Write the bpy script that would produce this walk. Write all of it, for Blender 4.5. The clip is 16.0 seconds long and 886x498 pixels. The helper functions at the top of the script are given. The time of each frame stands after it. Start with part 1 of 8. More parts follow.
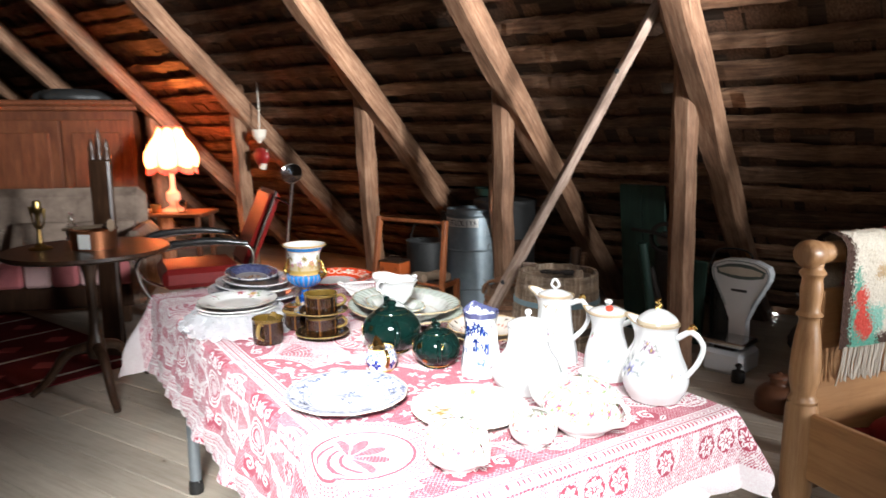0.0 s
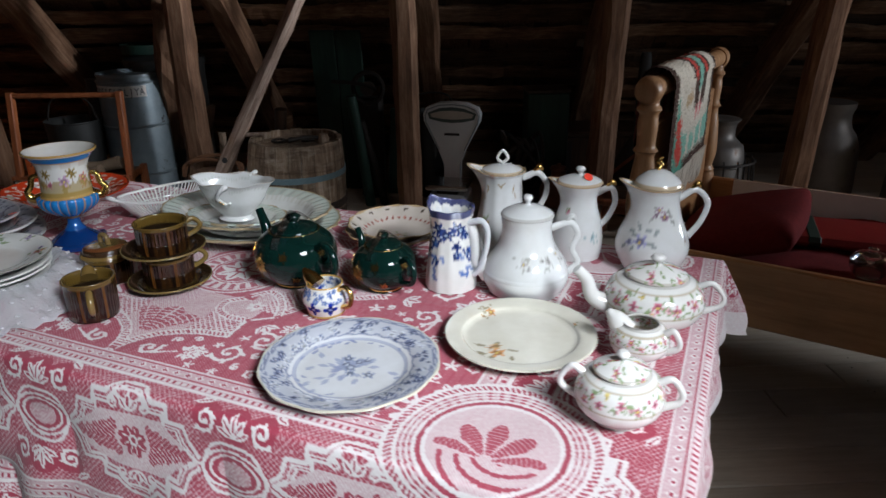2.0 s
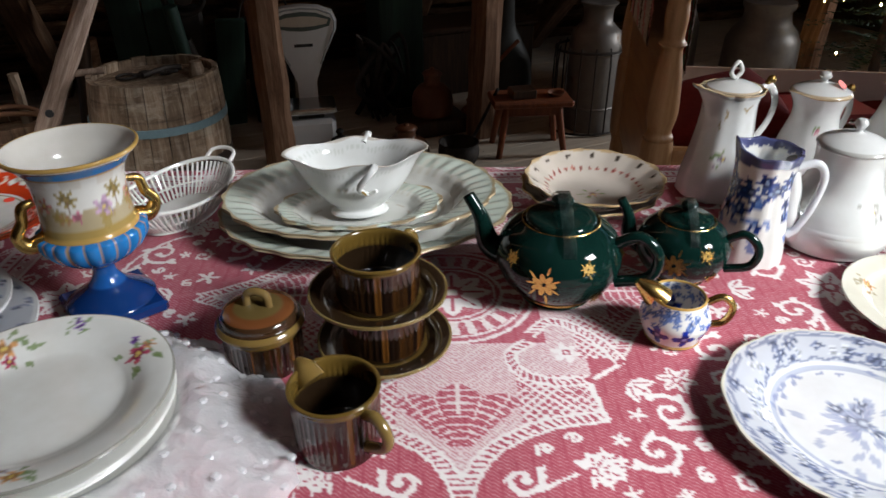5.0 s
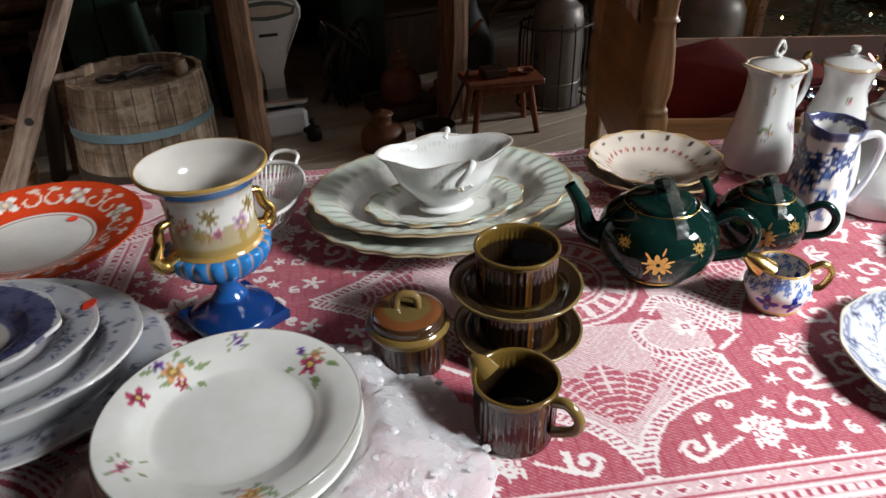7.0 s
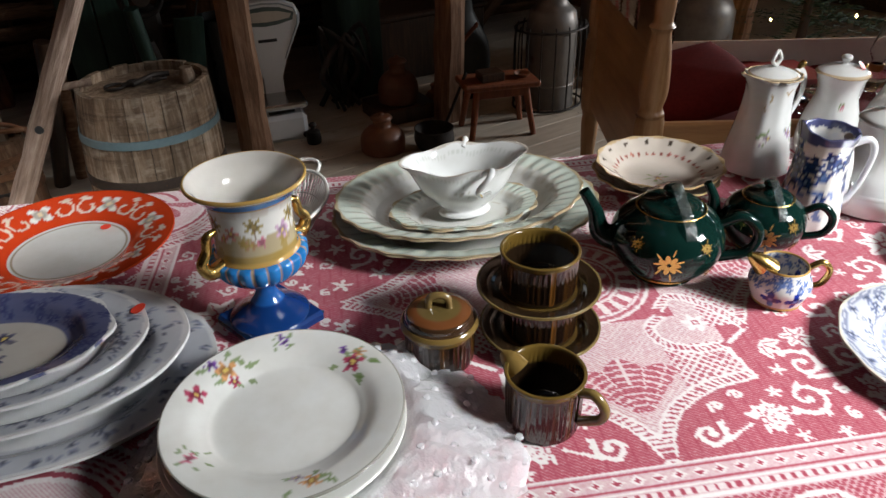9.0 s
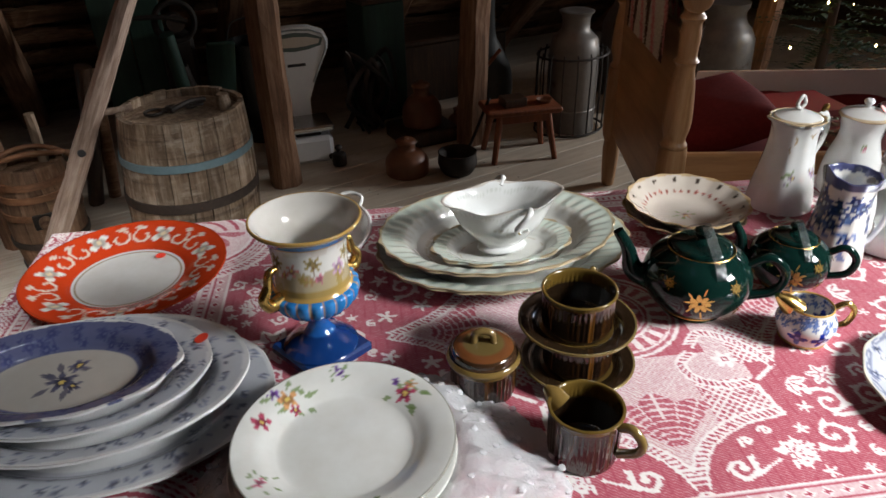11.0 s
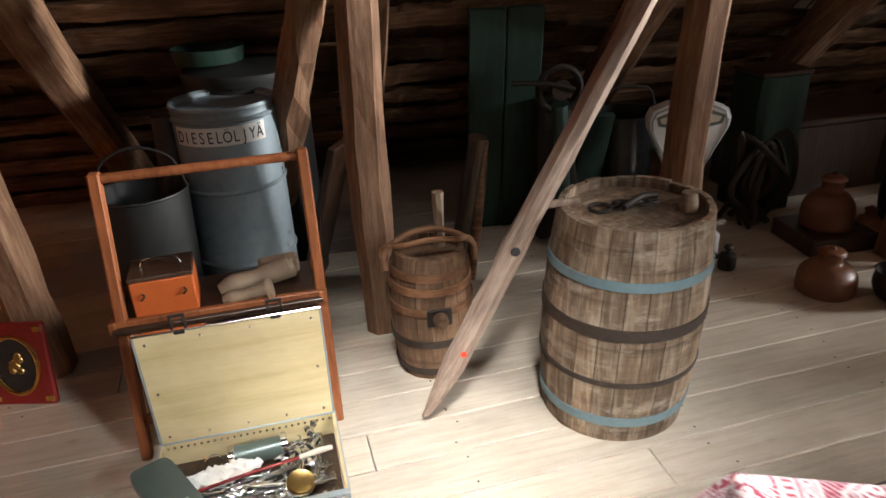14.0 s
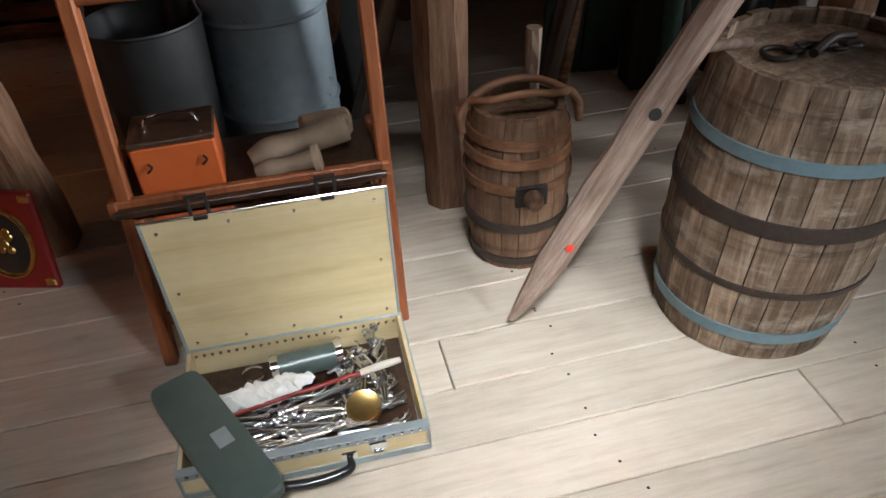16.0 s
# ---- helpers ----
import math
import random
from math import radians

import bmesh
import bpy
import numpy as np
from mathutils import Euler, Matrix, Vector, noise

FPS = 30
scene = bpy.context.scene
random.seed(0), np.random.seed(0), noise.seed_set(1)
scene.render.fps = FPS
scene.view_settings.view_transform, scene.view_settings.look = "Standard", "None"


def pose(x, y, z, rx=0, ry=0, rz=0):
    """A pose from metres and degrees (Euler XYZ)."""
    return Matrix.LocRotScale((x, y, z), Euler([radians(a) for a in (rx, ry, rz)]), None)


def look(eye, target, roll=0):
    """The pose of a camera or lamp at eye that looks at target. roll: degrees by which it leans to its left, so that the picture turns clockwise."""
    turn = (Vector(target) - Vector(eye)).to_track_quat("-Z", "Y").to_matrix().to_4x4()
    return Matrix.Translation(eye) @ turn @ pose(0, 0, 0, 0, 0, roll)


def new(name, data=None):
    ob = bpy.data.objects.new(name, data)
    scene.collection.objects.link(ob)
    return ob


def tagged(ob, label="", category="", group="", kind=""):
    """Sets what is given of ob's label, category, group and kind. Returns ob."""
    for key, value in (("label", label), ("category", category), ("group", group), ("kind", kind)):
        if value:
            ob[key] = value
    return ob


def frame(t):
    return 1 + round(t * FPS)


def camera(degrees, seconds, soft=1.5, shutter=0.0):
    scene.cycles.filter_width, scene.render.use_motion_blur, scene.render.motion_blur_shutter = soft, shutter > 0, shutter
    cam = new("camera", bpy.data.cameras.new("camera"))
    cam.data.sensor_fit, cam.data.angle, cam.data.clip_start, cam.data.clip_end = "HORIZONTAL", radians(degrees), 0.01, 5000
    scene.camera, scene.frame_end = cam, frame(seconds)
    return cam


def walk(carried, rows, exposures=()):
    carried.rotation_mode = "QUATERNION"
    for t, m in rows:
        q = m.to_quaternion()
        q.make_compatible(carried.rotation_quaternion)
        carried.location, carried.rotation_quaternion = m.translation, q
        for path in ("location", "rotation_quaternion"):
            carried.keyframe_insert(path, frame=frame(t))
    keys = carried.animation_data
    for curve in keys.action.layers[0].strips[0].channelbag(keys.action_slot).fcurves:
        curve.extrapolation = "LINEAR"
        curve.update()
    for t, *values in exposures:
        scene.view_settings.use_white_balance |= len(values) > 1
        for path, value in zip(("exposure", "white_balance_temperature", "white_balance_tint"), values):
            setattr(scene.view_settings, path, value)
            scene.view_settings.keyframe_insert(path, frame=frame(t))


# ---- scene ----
# camera and its walk: seconds, eye, target, roll
cam = camera(65.1, 16.0, soft=1.5, shutter=0.35)
PATH = [
    (0, (-0.007, 0.183, 1.291), (-1.193, 1.759, 0.961), -0.3),
    (0.5, (-0.275, 0.235, 1.256), (-1.18, 1.966, 0.825), -0.1),
    (1, (-0.469, 0.274, 1.239), (-1.024, 2.103, 0.65), -0.2),
    (1.5, (-0.651, 0.268, 1.271), (-0.891, 2.129, 0.58), -0.6),
    (2, (-0.827, 0.316, 1.27), (-0.91, 2.171, 0.527), -0.6),
    (2.5, (-0.973, 0.397, 1.241), (-0.921, 2.247, 0.483), -0.7),
    (3, (-1.081, 0.46, 1.227), (-0.868, 2.291, 0.452), -0.6),
    (3.5, (-1.232, 0.546, 1.214), (-0.806, 2.318, 0.389), -0.7),
    (4, (-1.356, 0.635, 1.207), (-0.807, 2.332, 0.303), -0.4),
    (4.5, (-1.459, 0.757, 1.204), (-0.854, 2.402, 0.241), -0.3),
    (5, (-1.539, 0.861, 1.216), (-0.903, 2.472, 0.217), -0.3),
    (7.5, (-1.767, 0.935, 1.259), (-0.958, 2.427, 0.202), -1.5),
    (8, (-1.788, 0.928, 1.271), (-0.971, 2.416, 0.214), -1.4),
    (8.5, (-1.794, 0.922, 1.278), (-0.98, 2.412, 0.221), -1.5),
    (11, (-1.844, 0.909, 1.335), (-1.054, 2.439, 0.318), -1.4),
    (11.5, (-1.9, 0.967, 1.361), (-1.172, 2.554, 0.386), -1.4),
    (12, (-1.982, 1.145, 1.372), (-1.37, 2.815, 0.458), -1.6),
    (12.5, (-2.092, 1.297, 1.373), (-1.656, 3.047, 0.509), -1.6),
    (13, (-2.219, 1.398, 1.382), (-1.882, 3.175, 0.528), -2.1),
    (13.5, (-2.303, 1.505, 1.347), (-1.999, 3.294, 0.507), -2.6),
    (14, (-2.365, 1.701, 1.301), (-2.053, 3.473, 0.427), -2.6),
    (14.5, (-2.409, 1.972, 1.213), (-2.105, 3.694, 0.244), -2.5),
    (15, (-2.428, 2.109, 1.157), (-2.154, 3.743, 0.037), -2.7),
    (15.5, (-2.449, 2.141, 1.139), (-2.208, 3.725, -0.057), -2.8),
    (16, (-2.455, 2.15, 1.132), (-2.254, 3.701, -0.114), -2.9),
]
EXPOSURES = [  # seconds, stops, white balance in kelvin, tint
    (0, 1.1, 6400, 10), (0.4, 0.95, 6350, 10), (0.9, 0.5, 6200, 10), (1.4, -0.3, 6050, 10), (2.0, -0.5, 6050, 10), (3.0, -0.5, 6250, 10), (5.0, 0.1, 6450, 10), (7.5, 0.4, 6550, 10), (8.5, 0.42, 6550, 10), (11.2, 0.4, 6600, 10),
    (11.9, 0.45, 7200, 10), (12.4, 1.15, 7400, 11), (13.0, 1.5, 7200, 11), (14.0, 1.5, 6700, 10), (15.0, 1.15, 6300, 10), (16.0, 1.0, 6200, 10)]
walk(cam, [(t, look(eye, target, roll)) for t, eye, target, roll in PATH], EXPOSURES)

# world and lights
world = bpy.data.worlds.new("sky")
scene.world = world
world.use_nodes = True
wn = world.node_tree
sky = wn.nodes.new("ShaderNodeTexSky")
sky.sky_type = "NISHITA"
sky.sun_disc = False
sky.sun_elevation, sky.sun_rotation = radians(28), radians(170)
wn.links.new(sky.outputs[0], wn.nodes["Background"].inputs[0])
wn.nodes["Background"].inputs[1].default_value = 0.1


def lamp(name, kind, place, power, colour, size=0.1, size_y=None, target=None):
    data = bpy.data.lights.new(name, kind)
    data.energy, data.color = power, colour
    if kind == "AREA":
        data.shape, data.size, data.size_y = "RECTANGLE", size, size_y or size
    else:
        data.shadow_soft_size = size
    ob = new(name, data)
    ob.matrix_world = look(place, target) if target else pose(*place)
    return ob


SKYLIGHTS = [(-0.15, 0.85, -0.90, -0.10), (-2.65, -2.05, 0.60, 1.15)]  # roof openings out of view, second one added: x from, to, y from, to
day1 = lamp("window_daylight", "AREA", (0.35, -0.52, 2.34), 12.5, (0.95, 0.98, 1.0), 0.8, 0.7, (-0.92, 1.00, 0.74))
day1.data.spread = radians(42)
# added fill lamp that brightens the floor round the case and barrel
day2 = lamp("case_floor_fill", "AREA", (-2.35, 0.95, 3.62), 2.7, (0.95, 0.98, 1.0), 0.5, 0.4, (-2.17, 2.92, 0.0))
day2.data.spread = radians(23)
gable = lamp("gable_daylight", "AREA", (3.42, 2.5, 1.35), 16.0, (0.95, 0.97, 1.0), 0.5, 0.6, (0.1, 2.7, 0.6))
gable.data.spread = radians(84)
# added fill lamp, out of view, that lifts only the high north roof
upper = lamp("high_roof_fill", "AREA", (3.42, 1.75, 2.15), 66.0, (0.95, 0.97, 1.0), 0.7, 0.8, (-2.4, 3.0, 2.75))
upper.data.spread = radians(48)
LAMP_AT = (-5.26, 3.42)
lamp("shade_bulb", "POINT", (LAMP_AT[0], LAMP_AT[1], 1.14), 27, (1.0, 0.40, 0.13), 0.05)

# ---- tools for building ----
def loft(rings, cap=True, ring_closed=True):
    """Skin through rings of points, all with the same count."""
    rings = np.asarray(rings, float)
    n, m = rings.shape[:2]
    faces = []
    for i in range(n - 1):
        for j in range(m if ring_closed else m - 1):
            k = (j + 1) % m
            faces.append((i * m + j, i * m + k, (i + 1) * m + k, (i + 1) * m + j))
    if cap:
        faces.append(tuple(range(m - 1, -1, -1)))
        faces.append(tuple(range((n - 1) * m, n * m)))
    return rings.reshape(-1, 3), faces


def spline(points, k=6):
    """Catmull-Rom curve through points, k steps a span."""
    p = np.asarray(points, float)
    q = np.vstack([2 * p[0] - p[1], p, 2 * p[-1] - p[-2]])
    out = []
    for i in range(1, len(q) - 2):
        for s in range(k):
            t = s / k
            a, b, c, d = q[i - 1], q[i], q[i + 1], q[i + 2]
            out.append(0.5 * (2 * b + (c - a) * t + (2 * a - 5 * b + 4 * c - d) * t * t + (3 * b - a - 3 * c + d) * t ** 3))
    out.append(p[-1])
    return np.array(out)


def lathe(profile, seg=48, k=4, sx=1.0, sy=1.0, wave=None, lift=None):
    """Turned body from (radius, height) pairs, bottom to top and back inside. wave(theta, r, z) scales the radius, lift adds height."""
    prof = spline(profile, k) if k > 1 else np.asarray(profile, float)
    prof[:, 0] = np.maximum(prof[:, 0], 1e-4)
    th = np.linspace(0, 2 * math.pi, seg, endpoint=False)
    rings = []
    for r, z in prof:
        rr = r * (wave(th, r, z) if wave else np.ones(seg))
        zz = z + (lift(th, r, z) if lift else np.zeros(seg))
        rings.append(np.stack([rr * np.cos(th) * sx, rr * np.sin(th) * sy, zz], 1))
    return loft(rings)


def tube(points, radius, seg=10, k=6, flat=1.0):
    """Bent rod; radius one number or one for each point; flat squashes it sideways."""
    p = np.asarray(points, float)
    r = np.full(len(p), radius, float) if np.isscalar(radius) else np.asarray(radius, float)
    c = spline(np.hstack([p, r[:, None]]), k) if k > 1 else np.hstack([p, r[:, None]])
    pos, rad = c[:, :3], np.maximum(c[:, 3], 2e-4)
    tang = np.gradient(pos, axis=0)
    tang /= np.linalg.norm(tang, axis=1)[:, None] + 1e-12
    up = np.array([0, 0, 1.0]) if abs(tang[0][2]) < 0.9 else np.array([0, 1.0, 0])
    side = np.cross(tang[0], up)
    th = np.linspace(0, 2 * math.pi, seg, endpoint=False)
    rings = []
    for q, t, w in zip(pos, tang, rad):
        side = side - t * (side @ t)
        side /= np.linalg.norm(side) + 1e-12
        other = np.cross(t, side)
        rings.append(q + w * (np.cos(th)[:, None] * side * flat + np.sin(th)[:, None] * other))
    return loft(rings)


def box(w, d, h, b=0.004, at=(0, 0, 0)):
    """Chamfered box; at is the middle of its underside."""
    b = min(b, w * 0.45, d * 0.45, h * 0.45)
    half = (w / 2, d / 2, h / 2)
    verts, idx = [], {}
    for s in [(i, j, k) for i in (-1, 1) for j in (-1, 1) for k in (-1, 1)]:
        for a in range(3):
            idx[s, a] = len(verts)
            verts.append([s[c] * (half[c] - (0 if c == a else b)) for c in range(3)])
    faces = []
    for a in range(3):
        o, p = [c for c in range(3) if c != a]
        for sg in (-1, 1):
            ring = []
            for so, sp in ((-1, -1), (1, -1), (1, 1), (-1, 1)):
                s = [0, 0, 0]
                s[a], s[o], s[p] = sg, so, sp
                ring.append(idx[tuple(s), a])
            faces.append(ring)
        for so in (-1, 1):
            for sp in (-1, 1):
                s0, s1 = [0, 0, 0], [0, 0, 0]
                s0[o] = s1[o] = so
                s0[p] = s1[p] = sp
                s0[a], s1[a] = -1, 1
                faces.append([idx[tuple(s0), o], idx[tuple(s0), p], idx[tuple(s1), p], idx[tuple(s1), o]])
    for s in [(i, j, k) for i in (-1, 1) for j in (-1, 1) for k in (-1, 1)]:
        faces.append([idx[s, 0], idx[s, 1], idx[s, 2]])
    v = np.array(verts)
    out = []
    for f in faces:
        n = np.cross(v[f[1]] - v[f[0]], v[f[2]] - v[f[0]])
        out.append(tuple(f) if n @ v[list(f)].mean(0) > 0 else tuple(f[::-1]))
    return v + np.array(at) + [0, 0, h / 2], out


def beam(length, w, t, seed=0, wob=0.006, n=12, chamfer=0.012, taper=0.0, bow=0.0):
    """Hewn beam along x from 0 to length, its axis at y = z = 0, with uneven sides."""
    rng = np.random.RandomState(seed)
    xs = np.linspace(0, length, n)
    c = min(chamfer, w * 0.3, t * 0.3)
    base = np.array([(-w / 2 + c, -t / 2), (w / 2 - c, -t / 2), (w / 2, -t / 2 + c), (w / 2, t / 2 - c), (w / 2 - c, t / 2), (-w / 2 + c, t / 2), (-w / 2, t / 2 - c), (-w / 2, -t / 2 + c)])
    drift = np.cumsum(rng.normal(0, wob * 0.35, (n, 2)), 0)
    drift -= np.linspace(0, 1, n)[:, None] * drift[-1]
    rings = []
    for i, x in enumerate(xs):
        k = 1 - taper * i / (n - 1)
        q = base * k + rng.normal(0, wob * 0.45, (8, 2)) + drift[i] + [0, bow * math.sin(math.pi * i / (n - 1))]
        rings.append(np.column_stack([np.full(8, x), q]))
    v, f = loft(rings)
    return v, [tuple(reversed(a)) for a in f]


def move(geo, m):
    v, f = geo
    m = np.array(m)
    return v @ m[:3, :3].T + m[:3, 3], f


def merge(*geos):
    vs, fs, n = [], [], 0
    for v, f in geos:
        vs.append(np.asarray(v))
        fs += [tuple(i + n for i in face) for face in f]
        n += len(v)
    return np.vstack(vs), fs


def mesh(name, geo, mat, smooth=False, tint=None, angle=40):
    me = bpy.data.meshes.new(name)
    v, f = geo
    me.from_pydata([tuple(map(float, p)) for p in v], [], f)
    me.materials.append(mat)
    if tint is not None:
        layer = me.color_attributes.new("tint", "FLOAT_COLOR", "POINT")
        layer.data.foreach_set("color", np.column_stack([tint, np.ones(len(tint))]).astype(np.float32).ravel())
    if smooth:
        me.polygons.foreach_set("use_smooth", np.ones(len(me.polygons), bool))
        if angle < 180:
            me.set_sharp_from_angle(angle=radians(angle))
    me.update()
    return me


def part(name, geo, mat, parent=None, label="", smooth=False, tint=None, m=None, kind="", angle=40):
    """One mesh object; under a thing or a part, or on its own."""
    ob = new(name, geo if isinstance(geo, bpy.types.Mesh) else mesh(name, geo, mat, smooth, tint, angle))
    ob.parent = parent
    if m is not None:
        ob.matrix_basis = m
    return tagged(ob, label, "", "", kind)


def thing(name, m, label, category, group=""):
    ob = new(name)
    ob.empty_display_size = 0.05
    ob.matrix_basis = m
    return tagged(ob, label, category, group)


# ---- materials ----
def nodes_of(name):
    mat = bpy.data.materials.new(name)
    mat.use_nodes = True
    nt = mat.node_tree
    return mat, nt, nt.nodes["Principled BSDF"]


def ramp_of(nt, stops):
    r = nt.nodes.new("ShaderNodeValToRGB")
    el = r.color_ramp.elements
    while len(el) < len(stops):
        el.new(0.5)
    for e, (p, c) in zip(el, stops):
        e.position, e.color = p, (*c, 1)
    return r


def noise_of(nt, vec, scale, detail=5, rough=0.6):
    n = nt.nodes.new("ShaderNodeTexNoise")
    n.inputs["Scale"].default_value, n.inputs["Detail"].default_value, n.inputs["Roughness"].default_value = scale, detail, rough
    nt.links.new(vec, n.inputs["Vector"])
    return n.outputs["Fac"]


def bump_of(nt, bsdf, height, strength, dist=0.003):
    b = nt.nodes.new("ShaderNodeBump")
    b.inputs["Strength"].default_value, b.inputs["Distance"].default_value = strength, dist
    nt.links.new(height, b.inputs["Height"])
    nt.links.new(b.outputs[0], bsdf.inputs["Normal"])


def mapped(nt, scale, random_shift=True):
    tc = nt.nodes.new("ShaderNodeTexCoord")
    mp = nt.nodes.new("ShaderNodeMapping")
    mp.inputs["Scale"].default_value = scale
    nt.links.new(tc.outputs["Object"], mp.inputs["Vector"])
    if random_shift:
        oi = nt.nodes.new("ShaderNodeObjectInfo")
        mu = nt.nodes.new("ShaderNodeMath")
        mu.operation = "MULTIPLY"
        mu.inputs[1].default_value = 37.0
        nt.links.new(oi.outputs["Random"], mu.inputs[0])
        nt.links.new(mu.outputs[0], mp.inputs["Location"])
    return mp.outputs[0]


def mix_of(nt, fac, a, b, mode="MIX"):
    m = nt.nodes.new("ShaderNodeMix")
    m.data_type, m.blend_type = "RGBA", mode
    for key, val in ((0, fac), (6, a), (7, b)):
        if isinstance(val, (int, float)):
            m.inputs[key].default_value = val
        elif isinstance(val, tuple):
            m.inputs[key].default_value = (*val, 1)
        else:
            nt.links.new(val, m.inputs[key])
    return m.outputs[2]


def wood(name, dark, mid, light, along="x", rough=0.75, vary=0.35, grain=1.0, stain=0.5, bump=0.5, spec=0.3):
    """Grained wood, its grain along one axis, with stains and a shift from piece to piece."""
    mat, nt, bsdf = nodes_of(name)
    st = {"x": (1.2, 14, 14), "y": (14, 1.2, 14), "z": (14, 14, 1.2)}[along]
    vec = mapped(nt, tuple(a * grain for a in st))
    fine = noise_of(nt, vec, 4.0, 8, 0.7)
    broad = noise_of(nt, mapped(nt, (1, 1, 1)), 3.5, 4, 0.6)
    r = ramp_of(nt, [(0.28, dark), (0.5, mid), (0.72, light)])
    nt.links.new(fine, r.inputs[0])
    sr = ramp_of(nt, [(0.38, (0.35, 0.33, 0.31)), (0.6, (1, 1, 1))])
    nt.links.new(broad, sr.inputs[0])
    col = mix_of(nt, stain, r.outputs[0], sr.outputs[0], "MULTIPLY")
    oi = nt.nodes.new("ShaderNodeObjectInfo")
    mr = nt.nodes.new("ShaderNodeMapRange")
    mr.inputs["To Min"].default_value, mr.inputs["To Max"].default_value = 1 - vary, 1 + vary
    nt.links.new(oi.outputs["Random"], mr.inputs["Value"])
    hs = nt.nodes.new("ShaderNodeHueSaturation")
    nt.links.new(mr.outputs[0], hs.inputs["Value"])
    nt.links.new(col, hs.inputs["Color"])
    nt.links.new(hs.outputs[0], bsdf.inputs["Base Color"])
    bsdf.inputs["Roughness"].default_value = rough
    bsdf.inputs["Specular IOR Level"].default_value = spec
    bump_of(nt, bsdf, fine, bump, 0.004)
    return mat


def plain(name, a, b, rough=0.5, metal=0.0, scale=30, bump=0.1, spots=None, spec=0.5, rough2=None, coat=0.0):
    """Even surface with two scales of variation; spots: colour of worn or rusty patches."""
    mat, nt, bsdf = nodes_of(name)
    vec = mapped(nt, (1, 1, 1))
    fine = noise_of(nt, vec, scale, 6, 0.65)
    broad = noise_of(nt, vec, scale * 0.12, 4, 0.6)
    r = ramp_of(nt, [(0.3, a), (0.7, b)])
    s = nt.nodes.new("ShaderNodeMath")
    s.operation = "ADD"
    h = nt.nodes.new("ShaderNodeMath")
    h.operation = "MULTIPLY"
    h.inputs[1].default_value = 0.5
    nt.links.new(fine, s.inputs[0])
    nt.links.new(broad, s.inputs[1])
    nt.links.new(s.outputs[0], h.inputs[0])
    nt.links.new(h.outputs[0], r.inputs[0])
    col = r.outputs[0]
    if spots:
        sp = ramp_of(nt, [(0.62, (0, 0, 0)), (0.68, (1, 1, 1))])
        nt.links.new(noise_of(nt, vec, scale * 0.45, 6, 0.75), sp.inputs[0])
        col = mix_of(nt, sp.outputs[0], col, spots)
    nt.links.new(col, bsdf.inputs["Base Color"])
    rr = nt.nodes.new("ShaderNodeMapRange")
    rr.inputs["To Min"].default_value, rr.inputs["To Max"].default_value = rough * 0.8, rough2 or min(1, rough * 1.25)
    nt.links.new(broad, rr.inputs["Value"])
    nt.links.new(rr.outputs[0], bsdf.inputs["Roughness"])
    bsdf.inputs["Metallic"].default_value = metal
    bsdf.inputs["Specular IOR Level"].default_value = spec
    bsdf.inputs["Coat Weight"].default_value = coat
    if bump:
        bump_of(nt, bsdf, fine, bump, 0.002)
    return mat


def glazed(name, rough=0.12, coat=0.3, metal=0.0):
    """Glazed ware whose painted decoration lies in the mesh's own colours."""
    mat, nt, bsdf = nodes_of(name)
    at = nt.nodes.new("ShaderNodeAttribute")
    at.attribute_name = "tint"
    vec = mapped(nt, (1, 1, 1))
    n = noise_of(nt, vec, 25, 3)
    r = ramp_of(nt, [(0.3, (0.80, 0.79, 0.77)), (0.7, (0.88, 0.88, 0.88))])
    nt.links.new(n, r.inputs[0])
    nt.links.new(mix_of(nt, 1.0, at.outputs["Color"], r.outputs[0], "MULTIPLY"), bsdf.inputs["Base Color"])
    bsdf.inputs["Roughness"].default_value = rough
    bsdf.inputs["Coat Weight"].default_value = coat
    bsdf.inputs["Coat Roughness"].default_value = 0.05
    bsdf.inputs["Metallic"].default_value = metal
    bump_of(nt, bsdf, n, 0.04, 0.002)
    return mat


def clear(name, colour=(1, 1, 1), rough=0.05, wrinkle=0.0, alpha=1.0):
    mat, nt, bsdf = nodes_of(name)
    bsdf.inputs["Base Color"].default_value = (*colour, 1)
    bsdf.inputs["Roughness"].default_value = rough
    bsdf.inputs["Transmission Weight"].default_value = 1.0
    bsdf.inputs["IOR"].default_value = 1.45
    bsdf.inputs["Alpha"].default_value = alpha
    if wrinkle:
        bump_of(nt, bsdf, noise_of(nt, mapped(nt, (1, 1, 1)), 60, 3), wrinkle, 0.006)
    return mat


def glow(name, colour, strength, base=(0.8, 0.6, 0.5), through_share=0.0):
    mat, nt, bsdf = nodes_of(name)
    bsdf.inputs["Base Color"].default_value = (*base, 1)
    bsdf.inputs["Emission Color"].default_value = (*colour, 1)
    bsdf.inputs["Emission Strength"].default_value = strength
    if through_share:  # thin silk lets the bulb's light pass
        tr = nt.nodes.new("ShaderNodeBsdfTranslucent")
        tr.inputs["Color"].default_value = (*base, 1)
        mx = nt.nodes.new("ShaderNodeMixShader")
        mx.inputs[0].default_value = through_share
        nt.links.new(bsdf.outputs[0], mx.inputs[1])
        nt.links.new(tr.outputs[0], mx.inputs[2])
        outp = [n for n in nt.nodes if n.type == "OUTPUT_MATERIAL"][0]
        nt.links.new(mx.outputs[0], outp.inputs[0])
    return mat


